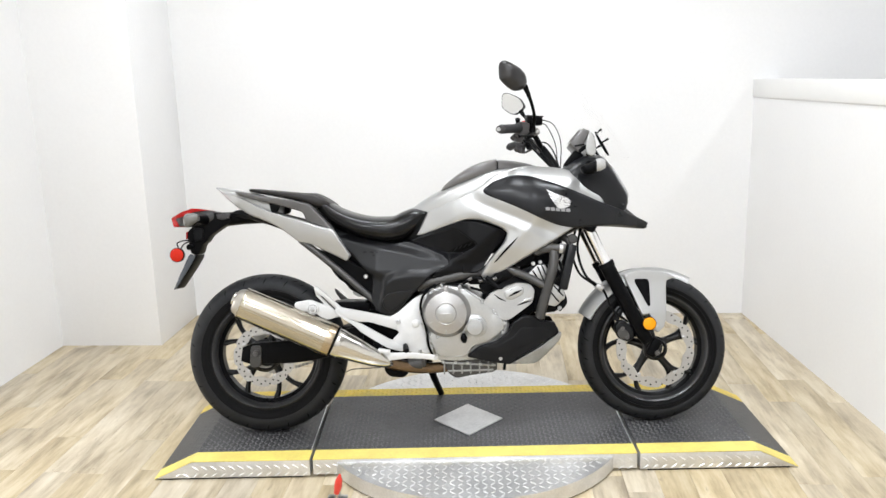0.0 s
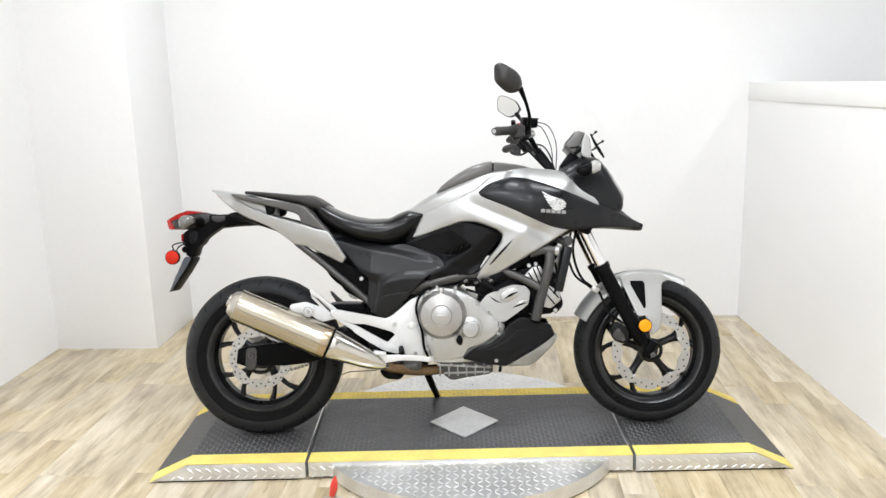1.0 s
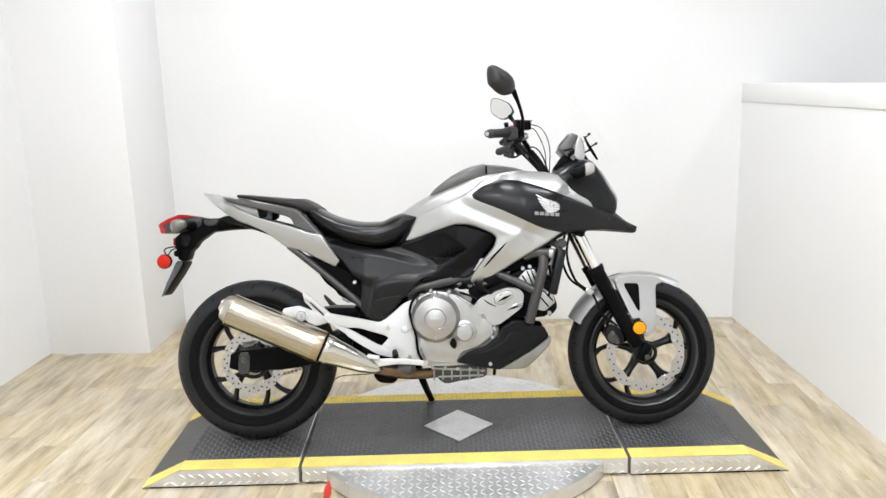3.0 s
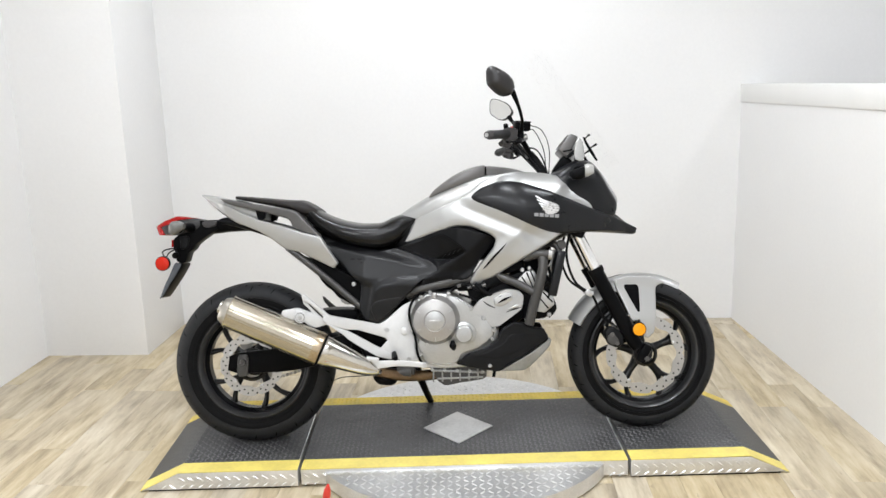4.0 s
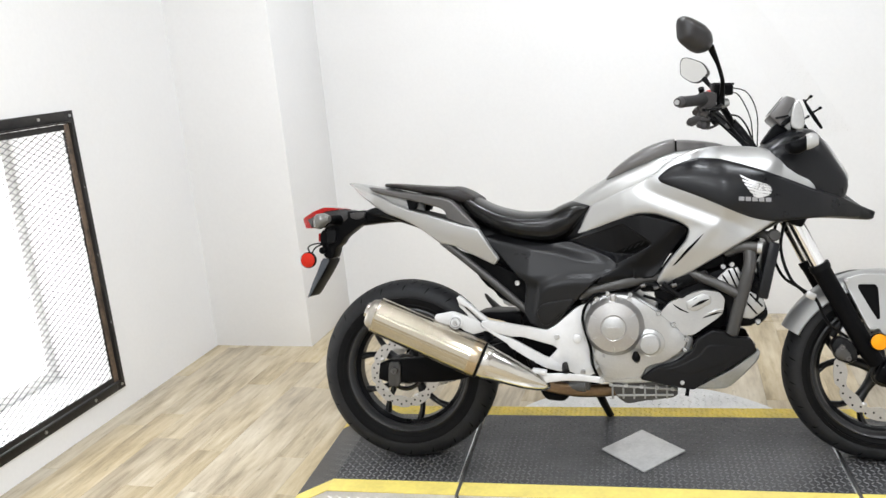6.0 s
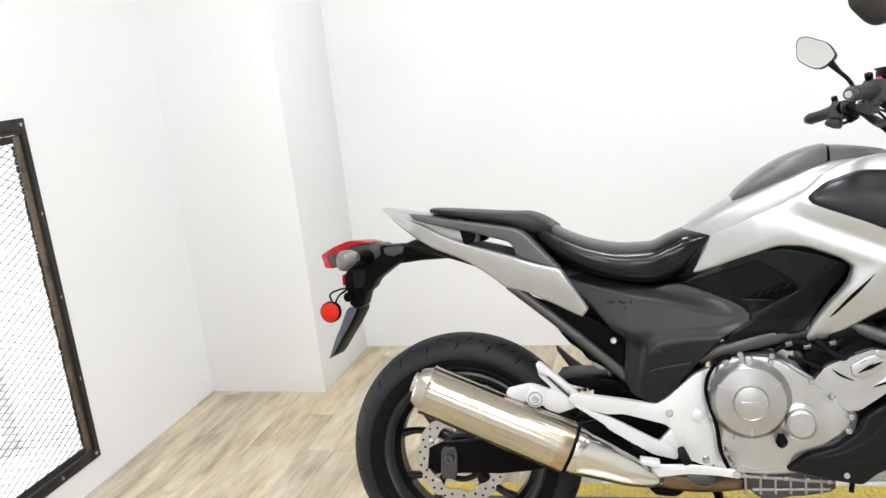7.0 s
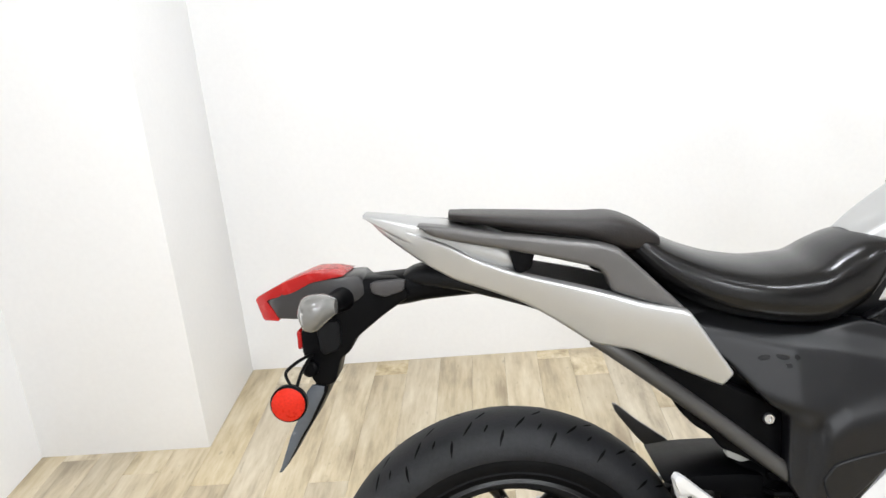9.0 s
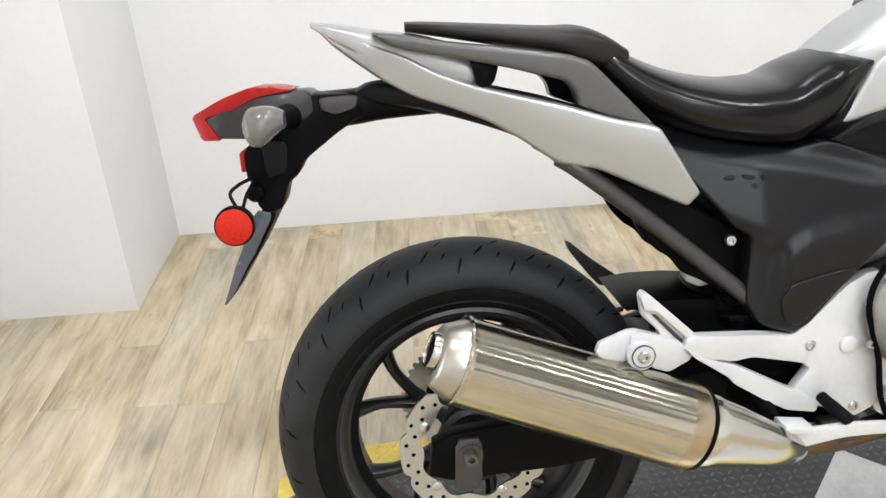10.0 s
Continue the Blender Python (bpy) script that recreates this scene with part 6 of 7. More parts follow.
prism(bm, [(-0.10, 0.55), (-0.04, 0.572), (0.03, 0.565), (0.10, 0.52), (0.17, 0.47), (0.21, 0.42), (0.2, 0.38), (0.16, 0.34), (0.15, 0.285), (-0.06, 0.275), (-0.10, 0.30), (-0.115, 0.45)], -0.135, 0.135, 0.012, k=2)
ENG = bpart("engine", bm, M["cast"], BIKE, "bare cast aluminium parallel-twin engine")
bm = bmesh.new()
prism(bm, [(-0.105, 0.545), (-0.085, 0.56), (-0.04, 0.572), (0.022, 0.566), (0.072, 0.531), (0.108, 0.504), (0.150, 0.472), (0.186, 0.436), (0.190, 0.41), (0.179, 0.388), (0.129, 0.352),
           (0.067, 0.335), (0.05, 0.30), (-0.02, 0.292), (-0.075, 0.305), (-0.092, 0.34), (-0.10, 0.39), (-0.118, 0.45)], -0.155, -0.10, 0.012, k=2)
side = bpart("crankcase_cover", bm, M["cast"], ENG, "cast crankcase cover")
bm = bmesh.new()
CU, CW = -0.032, 0.468
lathe(bm, [(0.094, -0.150), (0.094, -0.160), (0.087, -0.168), (0.083, -0.180), (0.078, -0.186), (0.041, -0.193), (0.0385, -0.191), (0.0001, -0.191)], CU, CW, 64)
box(bm, (0.018, 0.03, 0.035), pose(CU, -0.165, CW + 0.088), 0.005)
bpart("clutch_cover", bm, M["clutch"], ENG, "round cast clutch cover", 28)
for a in (32, -30, -90, -150, 152):
    c, s_ = math.cos(radians(a)), math.sin(radians(a))
    bm = bmesh.new()
    tube(bm, [(CU + r_ * c, y_, CW + r_ * s_) for r_, y_ in ((0.052, -0.188), (0.07, -0.1865), (0.08, -0.181))], [0.001, 0.0035, 0.004], 6, 2)
    bpart("cover_rib", bm, M["cast"], ENG)
bm = bmesh.new()
box(bm, (0.042, 0.002, 0.006), pose(CU, -0.1955, CW), 0.0006)
bpart("cover_badge", bm, M["bolt"], ENG, "plain raised bar")
bm = bmesh.new()
lathe(bm, [(0.0365, -0.189), (0.0355, -0.1935), (0.0335, -0.1945), (0.0001, -0.195)], CU, CW, 48)
bpart("cover_cap", bm, M["cast"], ENG, "paler round centre cap")
for a in (60, 120, 165, 205, 250, 330):
    bolt(ENG, CU + 0.099 * math.cos(radians(a)), -0.155, CW + 0.099 * math.sin(radians(a)), 0.007, 0.007, "cast")
bm = bmesh.new()
lathe(bm, [(0.046, -0.150), (0.044, -0.162), (0.034, -0.166), (0.033, -0.183), (0.028, -0.188), (0.0001, -0.190)], 0.077, 0.414, 40)
bpart("water_pump_cover", bm, M["cast"], ENG, "small round pump cover")
bm = bmesh.new()
tube(bm, [(0.036, -0.150, 0.355), (0.034, -0.172, 0.372), (0.033, -0.170, 0.39)], [0.008, 0.014, 0.006], 12)
bpart("oil_filler", bm, M["fork"], ENG, "black oil filler cap")
for u, w in ((0.105, 0.507), (0.150, 0.472), (0.188, 0.425), (0.182, 0.392), (-0.092, 0.335), (-0.072, 0.302), (-0.085, 0.557), (-0.05, 0.572), (0.02, 0.568)):
    bolt(ENG, u, -0.153, w, 0.0075, 0.008, "cast")
# black bead that draws the shadow in the seam against the frame casting
bm = bmesh.new()
tube(bm, [(-0.07, -0.158, 0.570), (-0.098, -0.160, 0.560), (-0.122, -0.160, 0.528), (-0.130, -0.160, 0.49), (-0.122, -0.160, 0.45), (-0.108, -0.160, 0.40), (-0.102, -0.160, 0.345), (-0.085, -0.155, 0.30)], 0.0048, 8)
bpart("seam_shadow_seal", bm, M["gap"], ENG)
# sump
bm = bmesh.new()
prism(bm, [(-0.080, 0.300), (0.16, 0.285), (0.158, 0.232), (0.07, 0.220), (0.0, 0.205), (-0.030, 0.225), (-0.05, 0.265)], -0.115, 0.11, 0.006)
bpart("oil_sump", bm, M["tube"], ENG, "dark cast oil sump between pale ribs")
bm = bmesh.new()
for k in range(6):
    u = -0.045 + 0.034 * k
    box(bm, (0.006, 0.008, 0.045), pose(u, -0.117, 0.245 + 0.001 * k, 0, 0, 0), 0.002)
tube(bm, [(-0.055, -0.117, 0.268), (0.155, -0.117, 0.258)], 0.005, 8)
tube(bm, [(-0.03, -0.117, 0.235), (0.145, -0.117, 0.240)], 0.004, 8)
bpart("sump_ribs", bm, M["sump"], ENG, "pale ribs of the sump")
for k in range(5):
    bolt(ENG, -0.05 + 0.048 * k, -0.118, 0.272 - 0.003 * k, 0.0065, 0.008, "cast")
# inclined cylinder block and head
bm = bmesh.new()
prism(bm, [(0.08, 0.515), (0.245, 0.625), (0.30, 0.60), (0.33, 0.52), (0.30, 0.455), (0.20, 0.42)], -0.125, 0.125, 0.012)
bpart("cylinder_block", bm, M["fork"], ENG, "forward-inclined cylinder block")
bm = bmesh.new()
prism(bm, [(0.245, 0.625), (0.32, 0.655), (0.405, 0.625), (0.42, 0.53), (0.395, 0.465), (0.30, 0.455), (0.31, 0.52)], -0.14, 0.14, 0.014)
bpart("cylinder_head", bm, M["fork"], ENG, "cast cylinder head")
bm = bmesh.new()
prism(bm, [(0.100, 0.494), (0.137, 0.540), (0.184, 0.560), (0.240, 0.579), (0.287, 0.572), (0.304, 0.551), (0.297, 0.503), (0.258, 0.474), (0.204, 0.435), (0.161, 0.44)], -0.150, -0.10, 0.016, 0.12, k=4)
cas = bpart("cylinder_casing", bm, M["cast"], ENG, "smooth cast cylinder casing")
# pads with slots and pressed strips on the casing
bm = bmesh.new()
prism(bm, [(0.190, 0.546), (0.238, 0.570), (0.262, 0.560), (0.263, 0.538), (0.216, 0.513), (0.192, 0.520)], -0.157, -0.14, 0.004, 0.12)
bpart("casing_pad", bm, M["cast"], cas)
for pts, r_, mt in (([(0.206, -0.157, 0.527), (0.232, -0.158, 0.541), (0.256, -0.157, 0.551)], 0.0050, "gap"), ([(0.196, -0.155, 0.540), (0.222, -0.157, 0.556)], 0.0034, "gap"),
                    ([(0.243, -0.150, 0.500), (0.270, -0.151, 0.512), (0.298, -0.150, 0.520)], 0.0055, "bolt"), ([(0.238, -0.150, 0.492), (0.268, -0.150, 0.503), (0.296, -0.149, 0.510)], 0.0032, "gap"),
                    ([(0.150, -0.149, 0.535), (0.170, -0.151, 0.520), (0.196, -0.151, 0.508)], 0.0028, "gap")):
    bm = bmesh.new()
    tube(bm, pts, [0.001, r_, 0.001], 8, 4)
    bpart("casing_slot", bm, M[mt], cas)
for pts, v, lines in (([(0.280, 0.612), (0.314, 0.645), (0.344, 0.648), (0.355, 0.625), (0.350, 0.570), (0.325, 0.565), (0.296, 0.590)], -0.150, (((0.316, 0.640), (0.340, 0.582)), ((0.331, 0.646), (0.349, 0.602)), ((0.298, 0.624), (0.322, 0.585)))),
                      ([(0.350, 0.492), (0.356, 0.560), (0.377, 0.573), (0.416, 0.548), (0.420, 0.517), (0.383, 0.486)], -0.146, (((0.376, 0.566), (0.412, 0.526)), ((0.362, 0.545), (0.396, 0.503))))):
    bm = bmesh.new()
    prism(bm, pts, v, -0.10, 0.005, 0.10)
    boss = bpart("head_boss", bm, M["cast"], ENG, "faceted cast head cover")
    for (u0, w0), (u1, w1) in lines:
        bm = bmesh.new()
        tube(bm, [(u0, v - 0.0005, w0), (u1, v - 0.0005, w1)], 0.0026, 8)
        bpart("cover_groove", bm, M["gap"], boss)
for u, w in ((0.300, 0.650), (0.326, 0.656), (0.398, 0.480)):
    bolt(ENG, u, -0.140, w, 0.0085, 0.010, "bolt")
bm = bmesh.new()
tube(bm, [(0.39, -0.14, 0.60), (0.41, -0.13, 0.57), (0.40, -0.135, 0.52), (0.415, -0.12, 0.49)], 0.010, 10)
tube(bm, [(0.395, -0.13, 0.47), (0.42, -0.13, 0.50), (0.41, -0.13, 0.54)], 0.008, 10)
bpart("coolant_hose", bm, M["rubber"], ENG, "black coolant hose")
# dark throttle bodies, hoses and wiring above the cases
bm = bmesh.new()
for c, sz, ry in (((0.13, -0.10, 0.565), (0.07, 0.08, 0.045), -25), ((0.19, -0.09, 0.605), (0.08, 0.09, 0.04), -20), ((0.08, -0.08, 0.59), (0.06, 0.09, 0.04), 0), ((0.24, -0.06, 0.66), (0.14, 0.12, 0.05), -10),
                   ((0.0, -0.07, 0.60), (0.16, 0.10, 0.05), 0)):
    box(bm, sz, pose(*c, 0, ry, 0), 0.01)
bpart("throttle_body", bm, M["fork"], ENG, "dark throttle body and wiring")
for pts, r_ in (([(0.03, -0.13, 0.575), (0.08, -0.145, 0.60), (0.14, -0.14, 0.575), (0.18, -0.13, 0.60)], 0.006), ([(0.06, -0.13, 0.56), (0.11, -0.145, 0.545), (0.15, -0.14, 0.52), (0.19, -0.145, 0.53)], 0.005),
                ([(0.12, -0.14, 0.60), (0.17, -0.145, 0.56), (0.2, -0.14, 0.57)], 0.008), ([(0.40, -0.13, 0.66), (0.41, -0.14, 0.60), (0.395, -0.145, 0.54)], 0.005)):
    bm = bmesh.new()
    tube(bm, pts, r_, 8)
    bpart("engine_hose", bm, M["rubber"], ENG)
for u, w in ((0.06, 0.592), (0.10, 0.585), (0.155, 0.592)):
    bm = bmesh.new()
    tube(bm, [(u - 0.007, -0.146, w), (u + 0.007, -0.146, w + 0.004)], 0.0062, 10)
    bpart("hose_clamp", bm, M["rail"], ENG)
# made-up dark mass that closes the view through above the cylinders
bm = bmesh.new()
prism(bm, [(0.17, 0.625), (0.36, 0.645), (0.412, 0.665), (0.415, 0.745), (0.30, 0.765), (0.18, 0.70)], -0.10, 0.10, 0.012)
bpart("airbox", bm, M["fork"], BIKE, "added black block for the dark clutter above the cylinders")
# radiator
bm = bmesh.new()
box(bm, (0.032, 0.30, 0.175), pose(0.432, 0, 0.635, 0, 13, 0), 0.006)
rad = bpart("radiator", bm, M["black_gloss"], BIKE, "black radiator")
bm = bmesh.new()
tube(bm, [(0.445, -0.13, 0.72), (0.43, -0.12, 0.74), (0.40, -0.10, 0.745), (0.36, -0.10, 0.72)], 0.014, 12)
rounded_disc(bm, 0.45, -0.15, -0.11, 0.742, 0.018, 0.004, 16)
bpart("radiator_neck", bm, M["tube"], rad)
# belly cowl
bv = lambda x, z: float(np.interp(x, [0.04, 0.2, 0.3, 0.41], [0.162, 0.168, 0.155, 0.115])) - 0.05 * max(0.0, 0.33 - z)
for s in (-1, 1):
    bm = bmesh.new()
    panel(bm, [(0.042, 0.290), (0.088, 0.328), (0.154, 0.348), (0.203, 0.385), (0.218, 0.420), (0.262, 0.447), (0.304, 0.443), (0.325, 0.424), (0.380, 0.418), (0.398, 0.375), (0.315, 0.327), (0.241, 0.287), (0.209, 0.260), (0.128, 0.271)],
          bv, s, 0.03, 0.008, 0.006, q=0.1)
    bc = part("belly_cowl", bm, M["cowl"], BIKE, "dark plastic belly cowl")
    bm = bmesh.new()
    panel(bm, [(0.10, 0.322), (0.16, 0.337), (0.225, 0.372), (0.25, 0.405), (0.36, 0.400), (0.372, 0.375), (0.30, 0.340), (0.2, 0.305)], lambda x, z: bv(x, z) + 0.0012, s, 0.008, 0.010, 0.003, q=0.12)
    part("cowl_facet", bm, M["cowl"], bc)
    bolt(bc, 0.172, s * 0.170, 0.293, 0.007, 0.004, side=s)
    bm = bmesh.new()
    panel(bm, [(0.206, 0.258), (0.266, 0.292), (0.329, 0.327), (0.402, 0.378), (0.408, 0.372), (0.402, 0.348), (0.350, 0.295), (0.322, 0.270), (0.300, 0.258)], lambda x, z: bv(x, z) - 0.012 - 0.25 * max(0.0, 0.32 - z), s, 0.05, 0.006, 0.005, q=0.12)
    part("belly_pan", bm, M["sump"], bc, "light grey lower pan")
bm = bmesh.new()
tube(bm, [(0.19, -0.14, 0.275), (0.185, -0.145, 0.245)], 0.006, 8)
bpart("drain_stub", bm, M["fork"], BIKE)

# ---- foot controls and exhaust ----
spread = table([(-0.62, 0.285), (-0.56, 0.262), (-0.40, 0.200), (-0.25, 0.148), (-0.1, 0.138)])


def bent(outline, s, thick, out=0.0, bevel=0.003, q=0.10, k=1):
    """A cast plate whose outer face swings outwards towards the silencer."""
    bm = bmesh.new()
    prism(bm, outline, -thick, 0.0, bevel, q, k)
    bmesh.ops.triangulate(bm, faces=bm.faces[:])
    for v in bm.verts:
        v.co.y = s * (v.co.y + spread(v.co.x) + out)
    return bm


PLATE = [(-0.150, 0.535), (-0.135, 0.540), (-0.098, 0.541), (-0.090, 0.525), (-0.122, 0.492), (-0.134, 0.455), (-0.131, 0.425), (-0.115, 0.390), (-0.112, 0.345), (-0.118, 0.312), (-0.152, 0.299), (-0.176, 0.309), (-0.224, 0.330),
         (-0.266, 0.364), (-0.236, 0.394), (-0.248, 0.405), (-0.346, 0.441), (-0.384, 0.444), (-0.436, 0.463), (-0.472, 0.487), (-0.468, 0.500), (-0.453, 0.503), (-0.337, 0.474), (-0.268, 0.457), (-0.240, 0.472), (-0.176, 0.524)]
STRUT = [(-0.470, 0.489), (-0.436, 0.465), (-0.377, 0.437), (-0.278, 0.373), (-0.258, 0.364), (-0.219, 0.335), (-0.226, 0.320), (-0.278, 0.336), (-0.319, 0.363), (-0.383, 0.410), (-0.394, 0.424), (-0.456, 0.472)]
for s in (-1, 1):
    shape = PLATE if s < 0 else PLATE[:15] + PLATE[23:]
    st = plain_part("step_bracket", bent(shape, s, 0.022, 0.0, 0.0035), M["bracket"], BIKE, "silver cast footrest bracket")
    if s < 0:
        plain_part("bracket_strut", bent(STRUT, s, 0.018, 0.003, 0.004), M["bracket"], st)
        plain_part("pillion_arm", bent([(-0.542, 0.580), (-0.536, 0.586), (-0.528, 0.582), (-0.448, 0.502), (-0.440, 0.488), (-0.447, 0.466), (-0.458, 0.464), (-0.480, 0.482), (-0.517, 0.509), (-0.509, 0.520), (-0.537, 0.550)], s, 0.010, -0.016, 0.002), M["bracket"], st)
        plain_part("arm_flange", bent([(-0.542, 0.580), (-0.536, 0.586), (-0.528, 0.582), (-0.446, 0.500), (-0.440, 0.486), (-0.450, 0.486), (-0.516, 0.554), (-0.535, 0.560)], s, 0.014, -0.006, 0.003), M["bracket"], st)
        plain_part("arm_flange", bent([(-0.537, 0.556), (-0.528, 0.552), (-0.502, 0.522), (-0.470, 0.488), (-0.460, 0.470), (-0.480, 0.482), (-0.517, 0.509), (-0.509, 0.520)], s, 0.014, -0.010, 0.003), M["bracket"], st)
        plain_part("arm_slot", bent([(-0.522, 0.549), (-0.514, 0.547), (-0.456, 0.484), (-0.464, 0.484)], s, 0.003, -0.0145, 0.001), M["tube"], st)
        plain_part("muffler_hanger", bent([(-0.560, 0.530), (-0.545, 0.533), (-0.479, 0.502), (-0.455, 0.473), (-0.462, 0.466), (-0.497, 0.459), (-0.522, 0.471), (-0.533, 0.483), (-0.562, 0.492)], s, 0.020, -0.004, 0.004), M["bracket"], st, "silver hanger lug bolted to the muffler")
        plain_part("hanger_tab", bent([(-0.613, 0.520), (-0.607, 0.531), (-0.562, 0.537), (-0.545, 0.534), (-0.548, 0.492), (-0.572, 0.494), (-0.595, 0.502), (-0.609, 0.511)], s, 0.012, -0.010, 0.003), M["bracket"], st)
        bm = bmesh.new()
        for r0, y0, y1 in ((0.021, 0.252, 0.264), (0.0165, 0.264, 0.2675)):
            lathe(bm, [(0.0001, s * y0), (r0, s * y0), (r0, s * y1 - s * 0.001), (r0 - 0.0012, s * y1), (0.0001, s * y1)], -0.546, 0.503, 32)
        plain_part("hanger_boss", bm, M["bracket"], st)
        bm = bmesh.new()
        lathe(bm, [(0.0165, s * 0.2655), (0.0165, s * 0.2680), (0.0150, s * 0.2680), (0.0150, s * 0.2655)], -0.546, 0.503, 32, loop=True)
        plain_part("boss_ring", bm, M["tube"], st)
        bm = bmesh.new()
        lathe(bm, [(0.0001, s * 0.267), (0.009, s * 0.267), (0.009, s * 0.272), (0.0075, s * 0.2735), (0.0045, s * 0.2735), (0.004, s * 0.269), (0.0001, s * 0.269)], -0.546, 0.503, 6)
        plain_part("bolt", bm, M["bolt"], st)
        for u, w, r_ in ((-0.237, 0.434, 0.0085), (-0.158, 0.318, 0.0085)):
            bm = bmesh.new()
            y = spread(u)
            lathe(bm, [(0.0001, s * y), (r_, s * y), (r_, s * (y + 0.003)), (r_ * 0.8, s * (y + 0.0045)), (r_ * 0.55, s * (y + 0.0045)), (r_ * 0.5, s * (y + 0.001)), (0.0001, s * (y + 0.001))], u, w, 20)
            plain_part("bolt", bm, M["bolt"], st)
        bm = bmesh.new()
        lathe(bm, [(0.0001, s * 0.138), (0.0155, s * 0.138), (0.0145, s * 0.1475), (0.012, s * 0.149), (0.0001, s * 0.149)], -0.172, 0.426, 28)
        plain_part("pivot_cap", bm, M["bracket"], st)
    else:
        bm = bmesh.new()
        prism(bm, [(-0.524, 0.546), (-0.516, 0.544), (-0.478, 0.508), (-0.425, 0.466), (-0.415, 0.453), (-0.460, 0.449), (-0.481, 0.474), (-0.519, 0.528)], 0.206, 0.222, 0.003)
        plain_part("pillion_peg", bm, M["rail"], st, "dark folded pillion footrest")
    # rider footrest
    bm = bmesh.new()
    tube(bm, [(-0.215, s * 0.142, 0.345), (-0.212, s * 0.175, 0.338), (-0.207, s * 0.208, 0.332)], [0.009, 0.0115, 0.0105], 12, flat=0.75)
    foot = plain_part("footrest", bm, M["rubber"], st, "black rubber footrest")
bm = bmesh.new()
prism(bm, [(-0.313, 0.332), (-0.296, 0.338), (-0.273, 0.325), (-0.204, 0.325), (-0.150, 0.319), (-0.098, 0.312), (-0.090, 0.301), (-0.098, 0.292), (-0.150, 0.300), (-0.208, 0.303), (-0.289, 0.294), (-0.304, 0.315)], -0.206, -0.197, 0.002)
box(bm, (0.046, 0.036, 0.012), pose(-0.292, -0.203, 0.333, 0, 10, 0), 0.002)
pedal = plain_part("brake_pedal", bm, M["bracket"], BIKE, "silver rear brake pedal")
bm = bmesh.new()
lathe(bm, [(0.0001, -0.206), (0.009, -0.206), (0.008, -0.212), (0.004, -0.212), (0.0035, -0.208), (0.0001, -0.208)], -0.098, 0.302, 18)
plain_part("bolt", bm, M["bolt"], pedal)
bm = bmesh.new()
tube(bm, [(-0.335, -0.165, 0.385), (-0.318, -0.166, 0.350), (-0.300, -0.167, 0.322)], [0.008, 0.013, 0.009], 12)
plain_part("brake_cylinder", bm, M["fork"], pedal, "black rear brake cylinder")

MA, MB = Vector((-0.802, -0.270, 0.534)), Vector((-0.473, -0.250, 0.380))
AX = (MB - MA).normalized()
S1 = AX.cross(Vector((0, 1, 0))).normalized()
S2 = S1.cross(AX).normalized()


def along(pts, n=40, flat=1.0, up=0.0, streak_ripple=0.0):
    """Rings (distance, radius) along the muffler axis; shallow ripples on the upper outside imitate reflected light
    streaks.
    """
    swell = lambda a: streak_ripple * math.cos(32 * a) * (0.5 - 0.5 * math.cos(2 * math.pi * (2 * math.pi - a) / radians(124))) if 2 * math.pi - a < radians(124) else 0.0
    bm = bmesh.new()
    rings_ = []
    for d, r_ in pts:
        c = MA + AX * d - S1 * up
        rings_.append([c + (r_ + swell(a)) * (math.cos(a) * S1 + flat * math.sin(a) * S2) for a in np.linspace(0, 2 * math.pi, n, endpoint=False)])
    skin(bm, rings_)
    return bm


LEN = (MB - MA).length
can = along([(0.012, 0.050), (0.0, 0.0575), (0.0, 0.0600), (0.003, 0.0612), (0.006, 0.0604), (0.010, 0.0598), (LEN * 0.5, 0.0610), (LEN - 0.034, 0.0622)], 288, streak_ripple=0.00032)
muf = plain_part("muffler", can, M["brushed"], BIKE, "polished stainless steel muffler", 30)
bm = along([(0.006, 0.0545), (-0.002, 0.0535), (-0.020, 0.0445), (-0.025, 0.0415), (-0.027, 0.038), (-0.027, 0.028), (-0.022, 0.027)], 56)
plain_part("end_cap", bm, M["cap_steel"], muf, "tapered steel end cap", 30)
bm = along([(-0.020, 0.0245), (-0.036, 0.0245), (-0.0375, 0.0235), (-0.0375, 0.0215), (-0.032, 0.0205), (-0.010, 0.0205)], 40, 1.0, -0.004)
plain_part("outlet", bm, M["steel"], muf, "steel outlet pipe")
bm = along([(-0.0320, 0.0204), (-0.0315, 0.0204)], 32, 1.0, -0.004)
plain_part("outlet_bore", bm, M["gap"], muf)
bm = along([(LEN - 0.035, 0.0616), (LEN - 0.034, 0.0624), (LEN - 0.012, 0.0626), (LEN - 0.005, 0.0612), (LEN, 0.055)], 72)
plain_part("collar", bm, M["tinted"], muf, "straw-brown heat-tinted collar")
bm = along([(LEN - 0.003, 0.050), (LEN - 0.002, 0.0600), (LEN + 0.003, 0.0605), (LEN + 0.005, 0.050)], 56)
plain_part("seal_ring", bm, M["fork"], muf, "thin black ring")
bm = bmesh.new()
tube(bm, [MB + AX * 0.002, MB + AX * 0.02, MB + AX * 0.075 + Vector((0, 0.010, 0)), (-0.335, -0.216, 0.313), (-0.285, -0.196, 0.288), (-0.264, -0.184, 0.280)], [0.0555, 0.0560, 0.0470, 0.035, 0.020, 0.008], 40, 5, flat=0.85)
cn = plain_part("heat_shield", bm, M["steel"], BIKE, "polished tapering heat shield")
bm = bmesh.new()
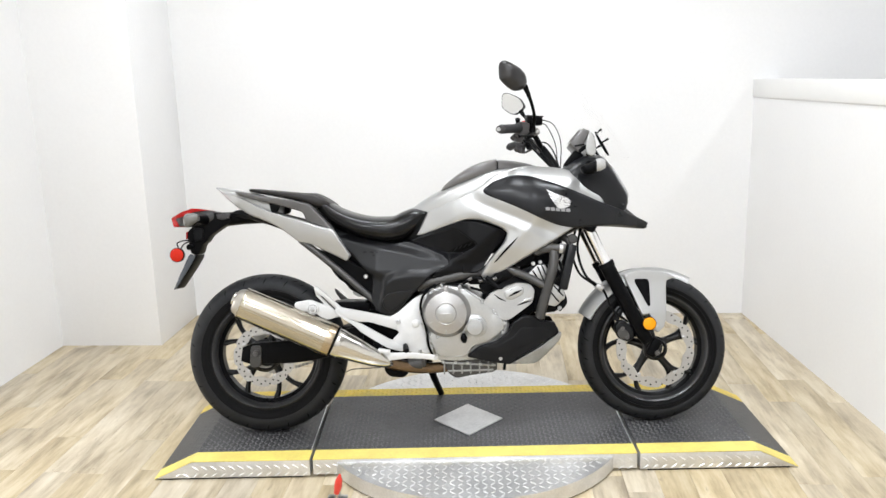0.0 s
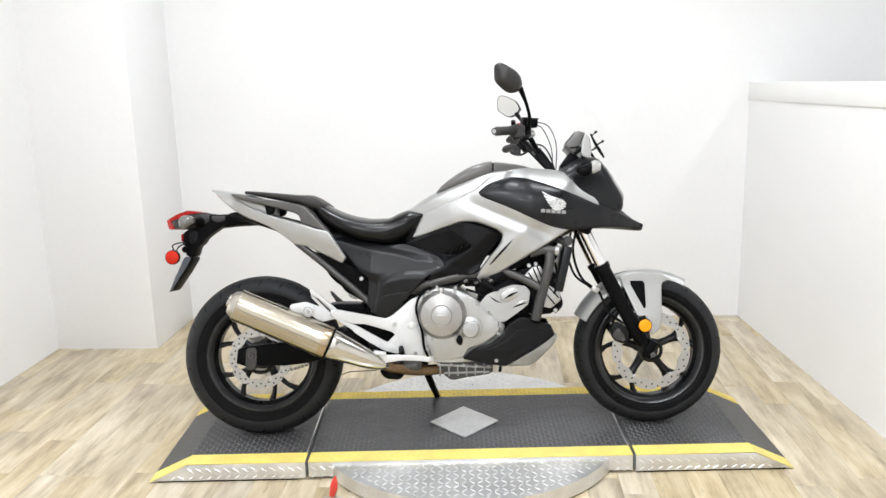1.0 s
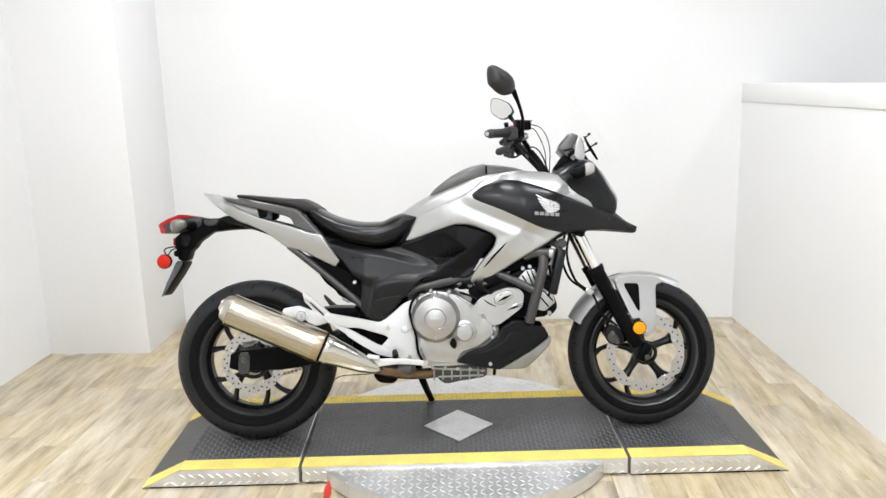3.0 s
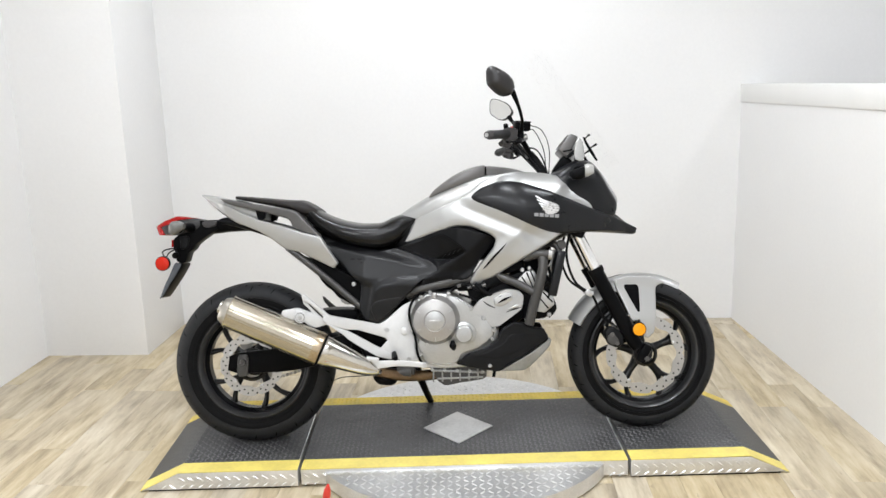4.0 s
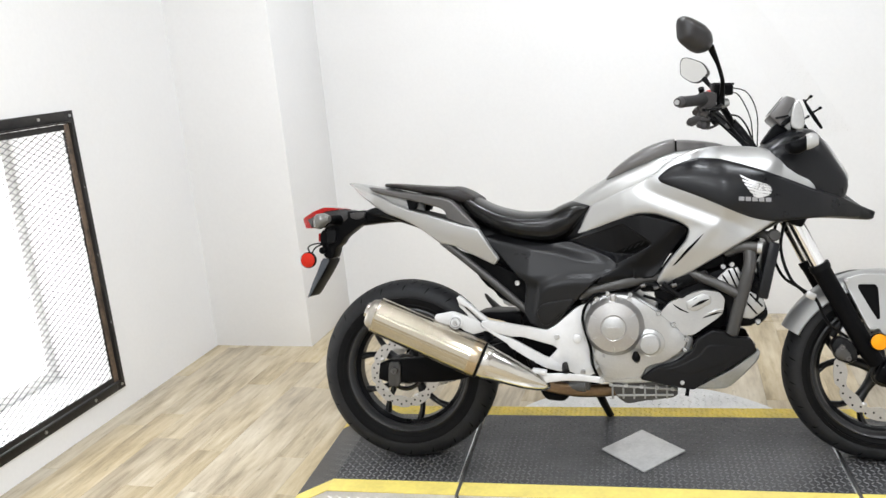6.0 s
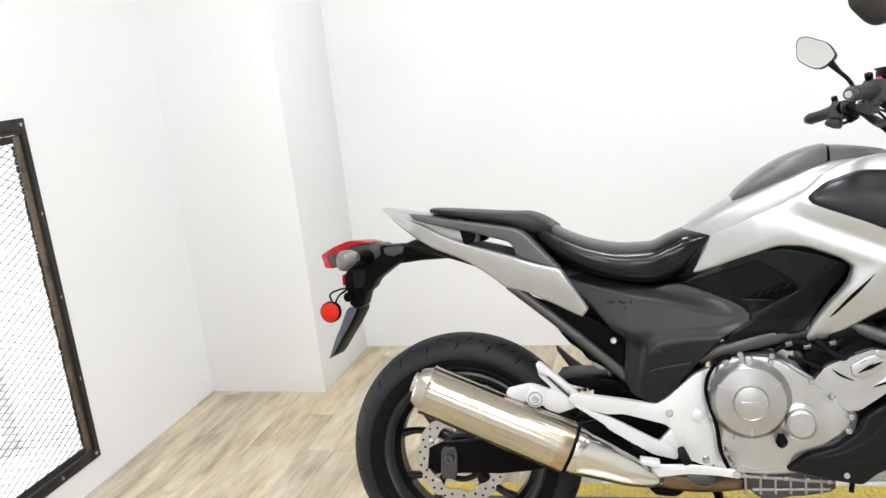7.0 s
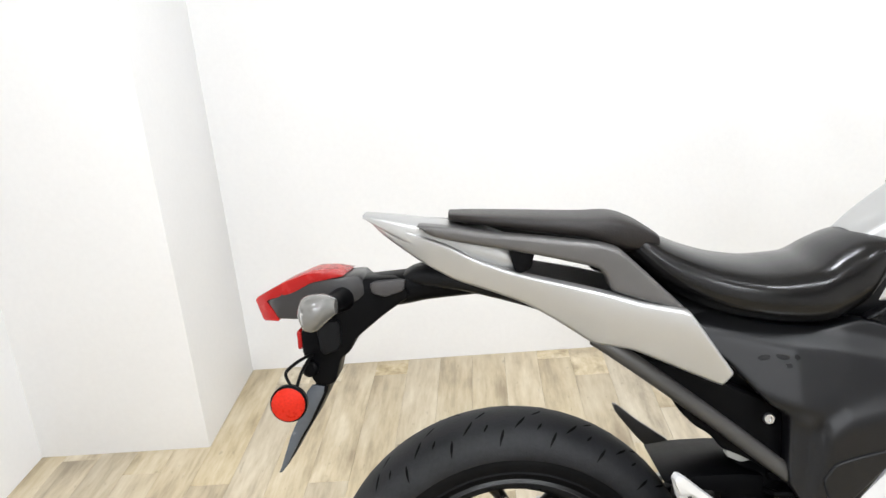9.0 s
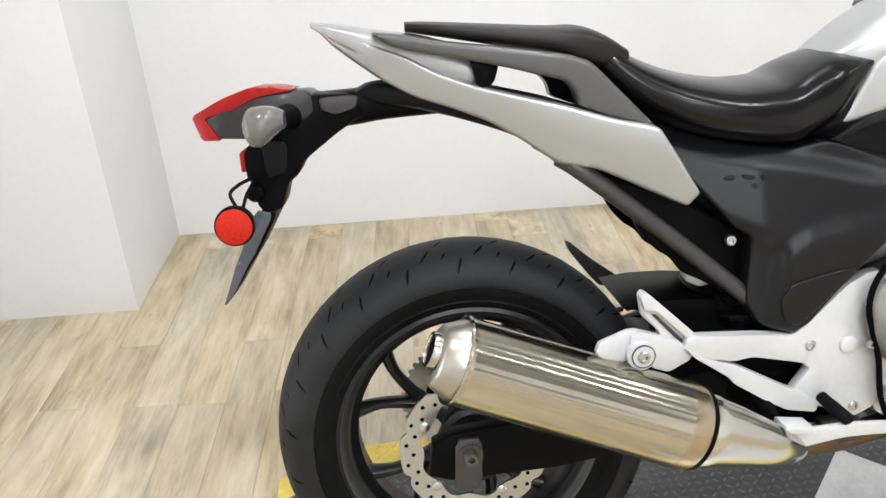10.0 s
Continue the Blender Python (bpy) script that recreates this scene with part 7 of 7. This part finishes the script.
lathe(bm, [(0.0001, -0.222), (0.011, -0.222), (0.011, -0.240), (0.009, -0.243), (0.005, -0.243), (0.0045, -0.238), (0.0001, -0.238)], -0.343, 0.312, 20)
plain_part("bolt", bm, M["bolt"], cn)
bm = bmesh.new()
tube(bm, [(-0.275, -0.165, 0.285), (-0.235, -0.150, 0.268), (-0.16, -0.125, 0.250), (-0.08, -0.10, 0.245), (0.0, -0.08, 0.250), (0.06, -0.06, 0.255)], 0.0205, 16)
bpart("exhaust_pipe", bm, M["hot_steel"], BIKE, "heat-browned exhaust pipe")
bm = bmesh.new()
tube(bm, [(-0.270, -0.12, 0.252), (-0.25, -0.11, 0.238), (-0.21, -0.10, 0.232), (-0.19, -0.10, 0.24)], [0.012, 0.024, 0.024, 0.012], 14)
bpart("exhaust_box", bm, M["fork"], BIKE)
bm = bmesh.new()
tube(bm, [(-0.26, -0.13, 0.275), (-0.20, -0.13, 0.262), (-0.13, -0.13, 0.265)], 0.018, 12)
box(bm, (0.07, 0.03, 0.035), pose(-0.15, -0.125, 0.272), 0.006)
bpart("pedal_linkage", bm, M["tube"], BIKE)
# side stand on the far side
bm = bmesh.new()
tube(bm, [(-0.13, 0.11, 0.25), (-0.110, 0.185, 0.165), (-0.085, 0.325, 0.066)], [0.018, 0.015, 0.013], 12)
tube(bm, [(-0.105, 0.325, 0.0625), (-0.055, 0.33, 0.0625)], [0.010, 0.014], 12)
bpart("side_stand", bm, M["fork"], BIKE, "black side stand, folded out")

# ---- floor boards, laid last ----
def floor_boards():
    rnd = random.Random(4)
    wide_, long_ = 0.122, 0.92
    bm = bmesh.new()
    box(bm, (wide_ - 0.0007, long_ - 0.0007, 0.008), Matrix.Identity(4), 0.0004)
    me = finish("plank", bm, M["plank"])
    x = LEFT - 0.1
    while x < RIGHT + 0.2:
        y = FRONT - 0.05 - rnd.random() * long_
        while y < BACK + 0.04:
            # end boards are cut to fit under the walls
            y0, y1 = max(y, FRONT - 0.05), min(y + long_, BACK + 0.05)
            if y1 - y0 > 0.03:
                ob = new("plank", me)
                ob.parent = floor_ob
                ob.matrix_world = Matrix.Translation((x, (y0 + y1) / 2, -0.004 + rnd.uniform(-0.0002, 0.0002))) @ Matrix.Diagonal((1, (y1 - y0) / long_, 1, 1))
            y += long_
        x += wide_


floor_boards()
